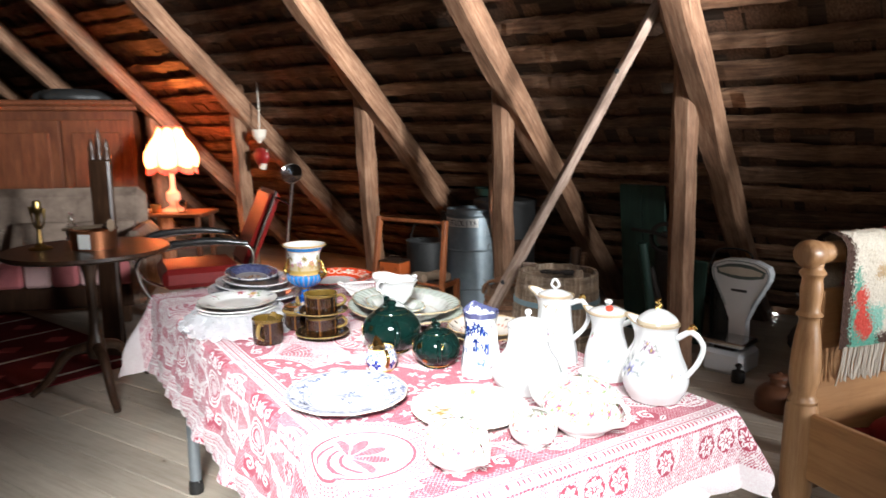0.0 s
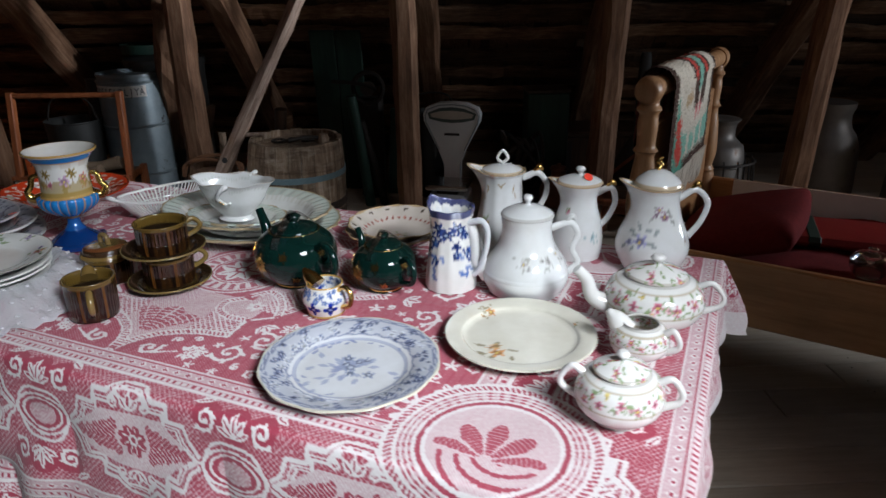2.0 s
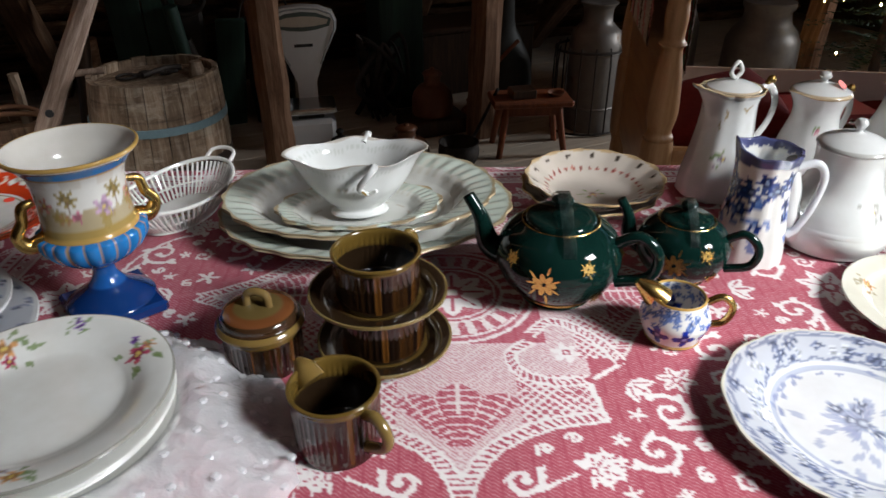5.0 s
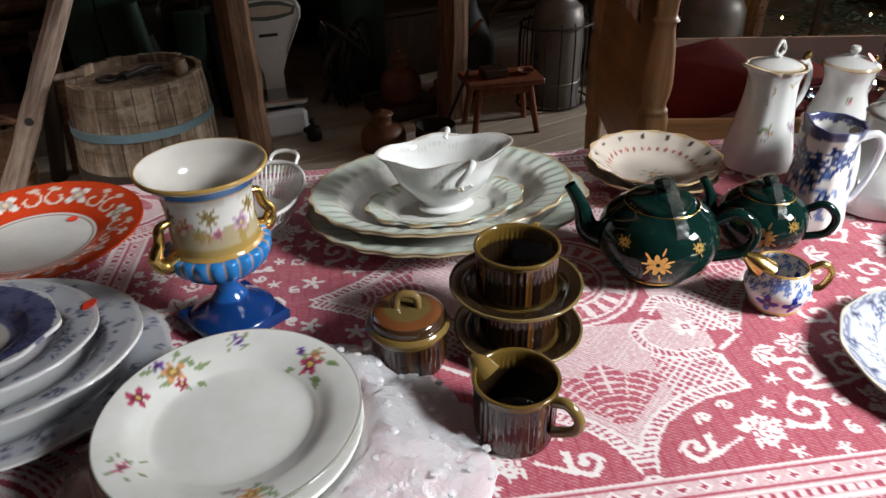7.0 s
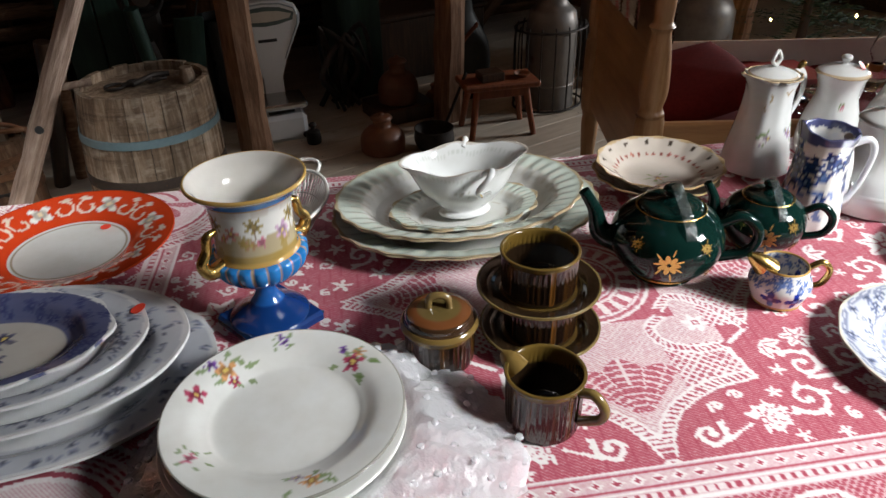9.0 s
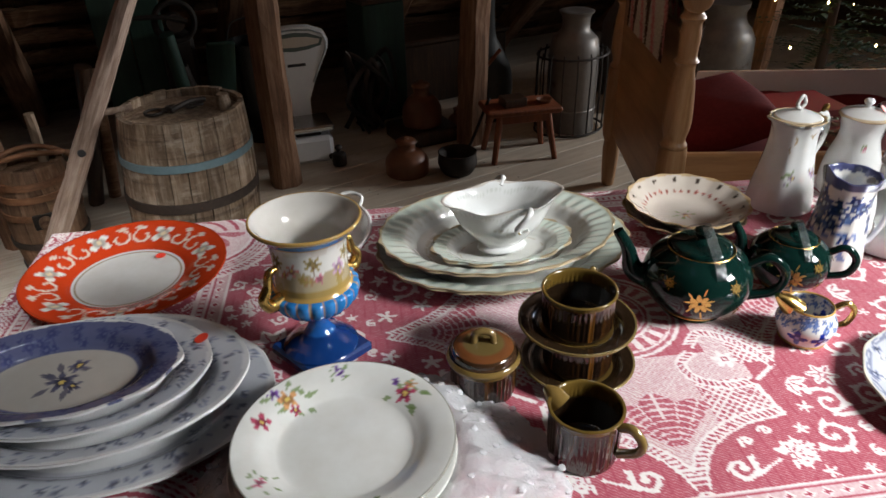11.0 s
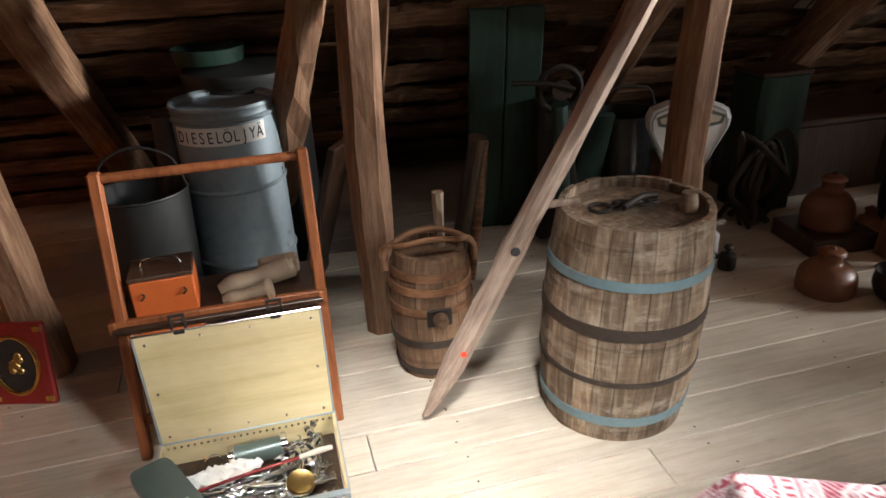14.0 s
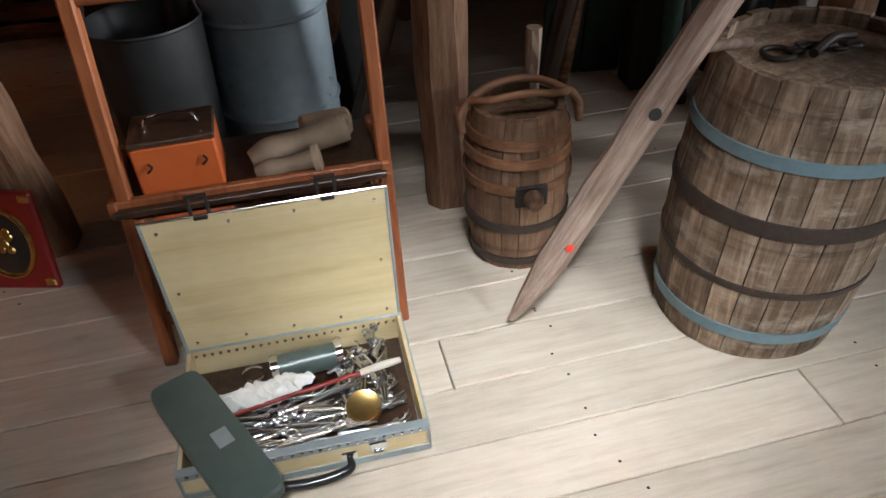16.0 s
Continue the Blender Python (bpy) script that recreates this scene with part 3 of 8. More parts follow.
# woven pattern of the cloth: strokes drawn into a quarter of the middle field and one repeat of the border
class Tile:
    def __init__(self, x0, x1, y0, y1, step=0.0012, mirror=False):
        self.x0, self.y0, self.x1, self.step, self.mirror = x0, y0, x1, step, mirror
        self.x, self.y = np.meshgrid(np.arange(x0, x1, step), np.arange(y0, y1, step))
        self.a = np.zeros_like(self.x)

    def near(self, cx, cy, r):
        i0, i1 = int((cy - r - self.y0) / self.step), int((cy + r - self.y0) / self.step) + 2
        j0, j1 = int((cx - r - self.x0) / self.step), int((cx + r - self.x0) / self.step) + 2
        s = (slice(max(i0, 0), max(i1, 0)), slice(max(j0, 0), max(j1, 0)))
        return s, self.x[s] - cx, self.y[s] - cy

    def stroke(self, pts, width, value=1.0):
        for p, w in zip(pts, np.broadcast_to(width, (len(pts),))):
            for sg in ((1, -1) if self.mirror else (1,)):
                s, dx, dy = self.near(sg * p[0], p[1], w)
                self.a[s][dx * dx + dy * dy < w * w] = value

    def petal(self, cx, cy, length, width, ang, value=1.0, vein=True):
        for sg in ((1, -1) if self.mirror else (1,)):
            s, dx, dy = self.near(sg * cx, cy, length * 1.05)
            dx = dx * sg
            p = dx * math.cos(ang) + dy * math.sin(ang)
            q = -dx * math.sin(ang) + dy * math.cos(ang)
            k = np.abs(q) < width * np.sin(np.clip(p / length, 0, 1) * math.pi) ** 0.8
            self.a[s][(p > 0) & (p < length) & k] = value
            if vein and width > 0.005:
                self.a[s][(p > length * 0.2) & (p < length * 0.8) & (np.abs(q) < 0.0011)] = 1 - value

    def flower(self, cx, cy, r, n=6, value=1.0, rot=0.3):
        for k in range(n):
            self.petal(cx, cy, r, r * 0.25, 2 * math.pi * k / n + rot, value)
        self.stroke([(cx, cy)], r * 0.26, 1 - value)
        self.stroke([(cx, cy)], r * 0.14, value)

    def curve(self, pts, width=0.002, value=1.0):
        p = spline(np.array(pts, float), 24)
        self.stroke(p, width, value)
        return p

    def line(self, pts, width=0.002, value=1.0):
        p = np.array(pts, float)
        for a, b in zip(p[:-1], p[1:]):
            self.stroke(a + (b - a) * np.linspace(0, 1, max(2, int(np.linalg.norm(b - a) / 0.0012)))[:, None], width, value)

    def ladder(self, pts, width=0.007):
        """Two fine lines with slanting rungs between them."""
        p = spline(np.array(pts, float), 40)
        tang = np.gradient(p, axis=0)
        tang /= np.linalg.norm(tang, axis=1)[:, None] + 1e-9
        side = np.stack([-tang[:, 1], tang[:, 0]], 1)
        run = np.concatenate([[0], np.cumsum(np.linalg.norm(np.diff(p, axis=0), axis=1))])
        self.stroke(p, width * 1.1, 0.0)
        self.stroke(p + side * width, 0.0017)
        self.stroke(p - side * width, 0.0017)
        for d in np.arange(0.004, run[-1], 0.0075):
            k = int(np.searchsorted(run, d))
            k = min(k, len(p) - 1)
            for f in np.linspace(-0.62, 0.62, 8):
                self.stroke([p[k] + side[k] * width * f + tang[k] * 0.0035 * f], 0.0017)

    def scroll(self, cx, cy, r, start, turns, width=0.0028, way=1, leaves=True):
        t = np.linspace(0, 1, int(60 + r * 2500))
        ang = start + way * t * turns * 2 * math.pi
        rr = r * (1 - 0.82 * t)
        self.stroke(np.stack([cx + rr * np.cos(ang), cy + rr * np.sin(ang)], 1), width * (1.15 - 0.4 * t))
        self.stroke([(cx + rr[-1] * math.cos(ang[-1]), cy + rr[-1] * math.sin(ang[-1]))], width * 1.7)
        if leaves:
            for f in (0.04, 0.2, 0.38, 0.56):
                k = int(f * len(t))
                self.petal(cx + rr[k] * math.cos(ang[k]), cy + rr[k] * math.sin(ang[k]), r * 0.55, r * 0.13, ang[k] - way * 0.85)

    def acanthus(self, cx, cy, size, ang):
        """Spray of feathered leaves on a curling stem."""
        for d, l in ((0, 1.0), (0.55, 0.85), (-0.55, 0.85), (1.1, 0.62), (-1.1, 0.62), (1.75, 0.42), (-1.75, 0.42)):
            self.petal(cx, cy, size * l, size * 0.14, ang + d)
            for f in (0.45, 0.7):
                bx, by = cx + size * l * f * math.cos(ang + d), cy + size * l * f * math.sin(ang + d)
                self.petal(bx, by, size * 0.3, size * 0.06, ang + d + 0.8, 1.0, False)
                self.petal(bx, by, size * 0.3, size * 0.06, ang + d - 0.8, 1.0, False)
        self.stroke([(cx, cy)], size * 0.16, 0.0)
        self.stroke([(cx, cy)], size * 0.09)

    def fill(self, seed, count, size, x0, x1, y0, y1):
        """Small scrolls and leaves in the empty ground."""
        rng = np.random.RandomState(seed)
        for _ in range(count):
            cx, cy = rng.uniform(x0, x1), rng.uniform(y0, y1)
            s, dx, dy = self.near(cx, cy, size)
            if self.a[s].size == 0 or (self.a[s] > 0.3).mean() > 0.02:
                continue
            a = rng.uniform(0, 6.283)
            if rng.rand() < 0.6:
                self.scroll(cx, cy, size * 0.7, a, 1.1, 0.0019, rng.choice([-1, 1]), size > 0.014)
            else:
                for k in range(5):
                    self.petal(cx, cy, size * 0.85, size * 0.15, a + 1.2566 * k, 1.0, False)

    def at(self, x, y):
        i = np.clip(((y - self.y0) / self.step).astype(int), 0, self.a.shape[0] - 1)
        j = np.clip(((x - self.x0) / self.step).astype(int), 0, self.a.shape[1] - 1)
        return self.a[i, j]


def middle_tile():
    """Quarter of the field: a star medallion with palmettes, scrolls round it."""
    t = Tile(-0.04, 0.57, -0.04, 0.34)
    x, y = t.x, t.y
    ang, rho = np.arctan2(y, x), np.hypot(x, y)
    # palmette lobes towards the four sides
    lobe = [(0.0, 0.312), (0.012, 0.280), (0.038, 0.250), (0.085, 0.226), (0.142, 0.216)]
    edge = np.interp(np.abs(x), [p[0] for p in lobe], [p[1] for p in lobe])
    inside = (np.abs(x) < 0.140) & (y < edge) & (y > 0.10)
    t.a[inside] = np.where(np.mod(x[inside] + y[inside], 0.0042) < 0.0026, 0.8, 0.45)
    mesh_zone = inside & (np.abs(x) > 0.06) & (y > 0.155)
    t.a[mesh_zone] = np.where((np.mod(x[mesh_zone] + y[mesh_zone], 0.011) < 0.0032) | (np.mod(x[mesh_zone] - y[mesh_zone], 0.011) < 0.0032), 0.95, 0.05)
    fan_r, fan_a = np.hypot(x, y - 0.262), np.arctan2(x, 0.262 - y)
    tips = 0.078 + 0.016 * np.abs(np.cos(fan_a * 5.2))
    fan = (np.abs(fan_a) < 0.75) & (fan_r < tips) & (fan_r > 0.012)
    t.a[fan] = np.where((np.mod(fan_r[fan], 0.0095) < 0.0024) | (np.abs(np.sin(fan_a[fan] * 10.5)) < 0.16), 0.85, 0.0)
    side = [(0.312, 0.0), (0.285, 0.012), (0.245, 0.036), (0.205, 0.075), (0.172, 0.130)]
    edge2 = np.interp(np.abs(y), [p[1] for p in side], [p[0] for p in side])
    inside2 = (np.abs(y) < 0.128) & (x < edge2) & (x > 0.10)
    t.a[inside2] = np.where(np.mod(x[inside2] - y[inside2], 0.0042) < 0.0026, 0.8, 0.45)
    m2 = inside2 & (np.abs(y) > 0.05) & (x > 0.135)
    t.a[m2] = np.where((np.mod(x[m2] + y[m2], 0.011) < 0.0032) | (np.mod(x[m2] - y[m2], 0.011) < 0.0032), 0.95, 0.05)
    fr, fa = np.hypot(x - 0.262, y), np.arctan2(y, 0.262 - x)
    fan = (np.abs(fa) < 0.75) & (fr < 0.078 + 0.016 * np.abs(np.cos(fa * 5.2))) & (fr > 0.012)
    t.a[fan] = np.where((np.mod(fr[fan], 0.0095) < 0.0024) | (np.abs(np.sin(fa[fan] * 10.5)) < 0.16), 0.85, 0.0)
    t.ladder(lobe)
    t.ladder(side)
    t.line([(0.142, 0.222), (0.136, 0.166)], 0.0028)
    t.line([(0.136, 0.166), (0.178, 0.136)], 0.0028)
    t.ladder([(0.135, 0.163), (0.100, 0.165), (0.068, 0.150), (0.060, 0.120), (0.082, 0.098)], 0.006)
    t.ladder([(0.175, 0.133), (0.160, 0.100), (0.132, 0.070), (0.108, 0.062), (0.085, 0.085)], 0.006)
    t.flower(0.120, 0.118, 0.018, 6)
    # heart of the medallion
    core = rho < 0.098
    t.a[core] = np.where(np.mod(x[core] + y[core], 0.006) < 0.002, 0.35, 0.03)
    for r, w in ((0.098, 0.0024), (0.088, 0.0016), (0.060, 0.0022), (0.052, 0.0014)):
        t.a[np.abs(rho - r) < w] = 0.95
    t.a[(np.abs(rho - 0.074) < 0.011) & (np.cos(ang * 24) > 0.1)] = 0.9
    t.flower(0.0, 0.0, 0.048, 8, 1.0, 0.0)
    t.stroke([(0.0, 0.325)], 0.0085)
    t.stroke([(0.0, 0.325)], 0.0042, 0.0)
    # sprays and vines outside it
    for q, r in (((0.175, 0.170), 0.028), ((0.345, 0.0), 0.030)):
        for k in range(3):
            t.petal(q[0], q[1], r, r * 0.24, 0.7 + (k - 1) * 0.75 if q[1] else (k - 1) * 0.8)
    t.acanthus(0.116, 0.285, 0.036, -0.35)
    t.scroll(0.052, 0.292, 0.019, -0.6, 1.15, 0.0028, 1)
    t.curve([(0.05, 0.311), (0.075, 0.300), (0.10, 0.288)], 0.002)
    t.scroll(0.178, 0.262, 0.026, 2.6, 1.25, 0.0030, -1)
    t.scroll(0.205, 0.212, 0.024, -2.2, 1.2, 0.0030, 1)
    t.flower(0.226, 0.166, 0.022, 6)
    t.acanthus(0.255, 0.262, 0.036, 0.2)
    t.scroll(0.265, 0.205, 0.022, 1.2, 1.2, 0.0028, 1)
    t.scroll(0.318, 0.250, 0.026, 3.4, 1.2, 0.0030, 1)
    t.scroll(0.285, 0.118, 0.026, -1.2, 1.2, 0.0030, -1)
    t.curve([(0.20, 0.235), (0.235, 0.235), (0.27, 0.228), (0.30, 0.232)], 0.0022)
    t.acanthus(0.345, 0.175, 0.040, 0.6)
    t.scroll(0.395, 0.240, 0.028, 2.0, 1.25, 0.0030, -1)
    t.scroll(0.392, 0.110, 0.028, -2.4, 1.25, 0.0030, 1)
    t.curve([(0.36, 0.16), (0.39, 0.145), (0.42, 0.10), (0.43, 0.05)], 0.0022)
    t.acanthus(0.445, 0.178, 0.040, 1.4)
    t.scroll(0.405, 0.045, 0.026, 1.4, 1.2, 0.0030, -1)
    t.flower(0.470, 0.0, 0.040, 8)
    t.acanthus(0.500, 0.090, 0.038, 1.1)
    t.scroll(0.478, 0.268, 0.028, 0.8, 1.2, 0.0030, 1)
    t.flower(0.530, 0.235, 0.026, 7)
    t.fill(3, 260, 0.019, 0.03, 0.55, 0.02, 0.31)
    t.fill(4, 420, 0.012, 0.03, 0.55, 0.02, 0.315)
    return t


PERIOD = 0.357


def border_tile():
    """One repeat of the border: along it, and out from the field's edge."""
    t = Tile(-PERIOD / 2, PERIOD / 2, 0.0, 0.46, mirror=True)
    x, w = t.x, t.y
    n = lambda k: PERIOD / round(PERIOD / k)
    t.a[:] = np.where(np.mod(x + w, n(0.0085)) < 0.0030, 0.55, np.where(np.mod(x - w, n(0.0085)) < 0.0022, 0.45, 0.02))
    for base in (0.0, 0.258):
        b = w - base
        band = (b > 0) & (b < 0.046)
        t.a[band] = 0.62
        for lo, hi, val in ((0.0, 0.003, 1), (0.005, 0.007, 0.1), (0.022, 0.024, 0.1), (0.026, 0.0285, 1), (0.040, 0.0455, 1)):
            t.a[(b >= lo) & (b < hi)] = val
        dia = np.abs(np.mod(x, n(0.0215)) - n(0.0215) / 2) + np.abs(b - 0.0145) * 1.1
        t.a[band & (dia < 0.0075)] = 1.0
        t.a[band & (dia < 0.0038)] = 0.0
        t.a[(b > 0.030) & (b < 0.038)] = np.where(np.mod(x[(b > 0.030) & (b < 0.038)], n(0.011)) < 0.004, 0.05, 0.85)
    # stepped cartouche with a star flower
    mid = 0.148
    for k, wd in ((0.0, 0.0030), (0.009, 0.0016), (0.0145, 0.0024)):
        for sg in (1, -1):
            t.line([(0.0, mid + sg * (0.092 - k)), (0.020, mid + sg * (0.090 - k)), (0.040 - k * 0.3, mid + sg * (0.070 - k)), (0.066 - k * 0.5, mid + sg * (0.070 - k)), (0.066 - k * 0.5, mid + sg * (0.048 - k * 0.8)), (0.096 - k, mid + sg * (0.048 - k * 0.8)), (0.104 - k, mid + sg * (0.022 - k * 0.5)), (0.128 - k, mid)], wd)
    core = (np.abs(x) < 0.092) & (np.abs(w - mid) < 0.046 - np.maximum(np.abs(x) - 0.05, 0) * 0.75)
    t.a[core] = np.where(np.mod(x[core] * 1.0 + w[core] * 0.5, n(0.0042)) < 0.0024, 0.85, 0.62)
    px = np.abs(x) - 0.026
    comb = core & (px > 0) & (np.abs(w - mid) < 0.030 - px * 0.42 + 0.006 * np.abs(np.sin(px * 210)))
    t.a[comb] = np.where(np.mod(px[comb] * 0.9 - np.abs(w[comb] - mid), 0.0078) < 0.0026, 0.75, 0.0)
    t.stroke([(0.0, mid)], 0.030, 0.75)
    t.flower(0.0, mid, 0.026, 8, 0.0)
    t.stroke([(0.0, mid)], 0.009)
    t.stroke([(0.0, mid)], 0.0045, 0.0)
    for sg in (1, -1):
        for d in (-0.7, 0.0, 0.7):
            t.petal(0.0, mid + sg * 0.048, 0.026, 0.0065, sg * 1.5708 + d)
        t.scroll(0.026, mid + sg * 0.058, 0.012, sg * 2.2, 1.1, 0.0022, -sg, False)
    # interlaced oval between the cartouches, lilies above and below it
    ox = PERIOD / 2
    ov = np.hypot((np.abs(x) - ox) / 0.040, (w - mid) / 0.024)
    t.a[ov < 1.45] = 0.05
    t.a[np.abs(ov - 1.3) < 0.09] = 0.95
    t.a[np.abs(ov - 1.0) < 0.07] = 0.95
    t.a[ov < 0.72] = np.where(np.mod(x[ov < 0.72] + w[ov < 0.72], 0.006) < 0.003, 0.8, 0.3)
    for sg in (1, -1):
        t.curve([(ox - 0.055, mid), (ox - 0.035, mid + sg * 0.034), (ox, mid + sg * 0.040), (ox + 0.035, mid + sg * 0.034)], 0.0026)
        t.stroke([(ox, mid + sg * 0.070)], 0.026, 0.0)
        t.stroke([(ox - 0.045, mid + sg * 0.073)], 0.022, 0.0)
        for d in (-1.15, -0.6, 0.0, 0.6, 1.15):
            t.petal(ox, mid + sg * 0.052, 0.036 - abs(d) * 0.006, 0.0060, sg * 1.5708 + d)
        t.scroll(ox - 0.046, mid + sg * 0.068, 0.017, sg * -2.4, 1.25, 0.0028, sg)
        t.petal(ox - 0.075, mid + sg * 0.088, 0.030, 0.006, sg * 0.5)
    hem = w > 0.306
    t.a[hem] = np.where((np.mod(x[hem] + w[hem], n(0.0075)) < 0.003) | (np.mod(x[hem] - w[hem], n(0.0075)) < 0.003), 0.9, 0.15)
    for k in range(3):
        arch = hem & (np.abs(np.hypot(np.mod(x, PERIOD / 3) - PERIOD / 6, w - 0.325) - 0.040 + 0.006 * k) < 0.0019)
        t.a[arch] = 1.0
    for k in (1 / 6, 1 / 2 - 1e-6):
        t.stroke([(PERIOD * k, 0.345)], 0.024, 0.0)
        t.flower(PERIOD * k, 0.345, 0.022, 7)
    t.stroke([(0.0, 0.345)], 0.024, 0.0)
    t.flower(0.0, 0.345, 0.022, 7)
    t.a[w > 0.40] = 0.9
    return t


MIDDLE, BORDER = middle_tile(), border_tile()
MID_U, MID_V, HALF_U, HALF_V = 0.888, 0.390, 0.552, 0.322


def weave(u, v):
    """White share of the weave at cloth places u, v in metres from the table's back left corner."""
    fu, fv = np.abs(u - MID_U), np.abs(v - MID_V)
    twill = np.where(np.mod(u + v * 1.4, 0.0062) < 0.0028, 0.38, 0.06)
    base = np.maximum(MIDDLE.at(fu, fv), twill)
    wu, wv = fu - HALF_U, fv - HALF_V
    w = np.maximum(wu, wv)
    along = np.where(wv > wu, u - 1.002, v - MID_V)
    edge = BORDER.at(np.mod(along + PERIOD / 2, PERIOD) - PERIOD / 2, w)
    res = np.where(w > 0, edge, base)
    # round palm medallion in each corner
    cu, cv = fu - 0.618, fv - 0.322
    r, ang = np.hypot(cu, cv), np.arctan2(cv, cu)
    fr, fa = np.hypot(cu, cv - 0.028), np.arctan2(cu, 0.028 - cv)
    palm = np.where(np.mod(u + v, 0.0044) < 0.0026, 0.85, 0.6)
    palm = np.where((np.abs(fa) < 1.45) & (fr < 0.030 + 0.042 * np.abs(np.cos(fa * 4.6)) ** 0.8) & (fr > 0.010) & (np.abs(np.cos(fa * 4.6)) > 0.34), np.where(np.mod(fr, 0.006) < 0.002, 0.5, 0.12), palm)
    palm = np.where((cv > 0.03) & (np.abs(np.mod(r * 90 + ang * 2, 2.0) - 1) < 0.3), 0.1, palm)
    lace = np.where(np.mod(ang * 16 + r * 60, 1.0) < 0.45, 0.95, 0.15)
    palm = np.where(r > 0.082, np.where(r > 0.096, np.where(r > 0.118, lace, np.where(np.mod(r, 0.0068) < 0.0034, 0.92, np.where(np.cos(ang * 44) > 0, 0.55, 0.2))), 0.1), palm)
    for ring, wd in ((0.084, 0.003), (0.095, 0.0016), (0.119, 0.0022), (0.134, 0.003)):
        palm = np.where(np.abs(r - ring) < wd, 1.0, palm)
    return np.where(r < 0.137, palm, res)


def cloth_geo(step=0.0022):
    ob, of, ol, orr = 0.10, 0.27, 0.20, 0.16
    us, vs = np.arange(-ol, TW + orr + step, step), np.arange(-ob, TD + of + step, step)
    u, v = np.meshgrid(us, vs)
    du = np.where(u < 0, u, np.where(u > TW, u - TW, 0))
    dv = np.where(v < 0, v, np.where(v > TD, v - TD, 0))
    d = np.hypot(du, dv)
    fi = np.arctan2(np.abs(dv), np.abs(du) + 1e-9)
    corner = np.sin(2 * fi) * (d > 0)
    fold = 0.010 * np.sin(u * 21 + 0.7) + 0.009 * np.sin(v * 23 + 1.9) + 0.006 * np.sin(u * 47 + v * 31)
    off = 0.010 * (1 - np.exp(-d / 0.008)) + np.abs(fold) * np.minimum(d / 0.2, 1.2) + 0.045 * d + 0.42 * d * corner ** 2
    su = np.sign(du) * np.where(d > 0, np.abs(du) / (d + 1e-9), 0)
    sv = np.sign(dv) * np.where(d > 0, np.abs(dv) / (d + 1e-9), 0)
    pu, pv = np.clip(u, 0, TW) + su * off, np.clip(v, 0, TD) + sv * off
    drop = np.maximum(d - 0.006, 0) * np.sqrt(1 - np.clip(0.42 * corner ** 2, 0, 1) ** 2) + 0.004 * (1 - np.exp(-d / 0.006))
    crease = 0.0012 * np.sin(u * 13 + np.sin(v * 9) * 2) * np.sin(v * 11 + 1) + 0.0010 * np.exp(-((u - 0.62) / 0.006) ** 2) + 0.0010 * np.exp(-((v - 0.39) / 0.006) ** 2)
    z = TZ - drop + np.where(d > 0, 0, np.maximum(crease, -0.001))
    xy = BL + pu[..., None] * TU + pv[..., None] * TV
    verts = np.concatenate([xy, z[..., None]], 2).reshape(-1, 3)
    nv, nu = u.shape
    i = np.arange(nv * nu).reshape(nv, nu)
    faces = np.stack([i[:-1, :-1], i[1:, :-1], i[1:, 1:], i[:-1, 1:]], 2).reshape(-1, 4).tolist()
    wv = weave(u, v).reshape(-1)
    return (verts, faces), np.stack([wv, wv, wv], 1)


def cloth_material():
    mat, nt, bsdf = nodes_of("red_and_white_damask")
    at = nt.nodes.new("ShaderNodeAttribute")
    at.attribute_name = "tint"
    vec = mapped(nt, (1, 1, 1), False)
    n = noise_of(nt, vec, 220, 3)
    broad = noise_of(nt, vec, 5, 3)
    ad = nt.nodes.new("ShaderNodeMath")
    ad.operation = "MULTIPLY_ADD"
    ad.inputs[1].default_value = 0.5
    nt.links.new(n, ad.inputs[0])
    nt.links.new(at.outputs["Fac"], ad.inputs[2])
    sub = nt.nodes.new("ShaderNodeMath")
    sub.operation = "SUBTRACT"
    sub.inputs[1].default_value = 0.25
    nt.links.new(ad.outputs[0], sub.inputs[0])
    r = ramp_of(nt, [(0.0, (0.34, 0.042, 0.074)), (0.3, (0.44, 0.11, 0.145)), (0.62, (0.60, 0.42, 0.44)), (1.0, (0.74, 0.70, 0.685))])
    nt.links.new(sub.outputs[0], r.inputs[0])
    s = ramp_of(nt, [(0.35, (0.86, 0.84, 0.84)), (0.65, (1, 1, 1))])
    nt.links.new(broad, s.inputs[0])
    nt.links.new(mix_of(nt, 1.0, r.outputs[0], s.outputs[0], "MULTIPLY"), bsdf.inputs["Base Color"])
    bsdf.inputs["Roughness"].default_value = 0.8
    bsdf.inputs["Specular IOR Level"].default_value = 0.25
    bsdf.inputs["Sheen Weight"].default_value = 0.15
    bump_of(nt, bsdf, sub.outputs[0], 0.25, 0.0012)
    return mat


g, tint = cloth_geo()
cloth = part("tablecloth", g, cloth_material(), None, smooth=True, tint=tint, angle=180)
tagged(cloth, "red and white woven damask tablecloth hanging over the table", "tablecloth")


# ---- china: shapes and painted decoration ----
IVORY, GILT = (0.80, 0.79, 0.76), (0.50, 0.31, 0.09)
PINK, ROSE, LEAF, PURPLE, COBALT, SLATE, PEACH = (0.62, 0.20, 0.28), (0.50, 0.08, 0.15), (0.20, 0.30, 0.10), (0.22, 0.10, 0.38), (0.03, 0.06, 0.32), (0.33, 0.37, 0.50), (0.70, 0.36, 0.16)


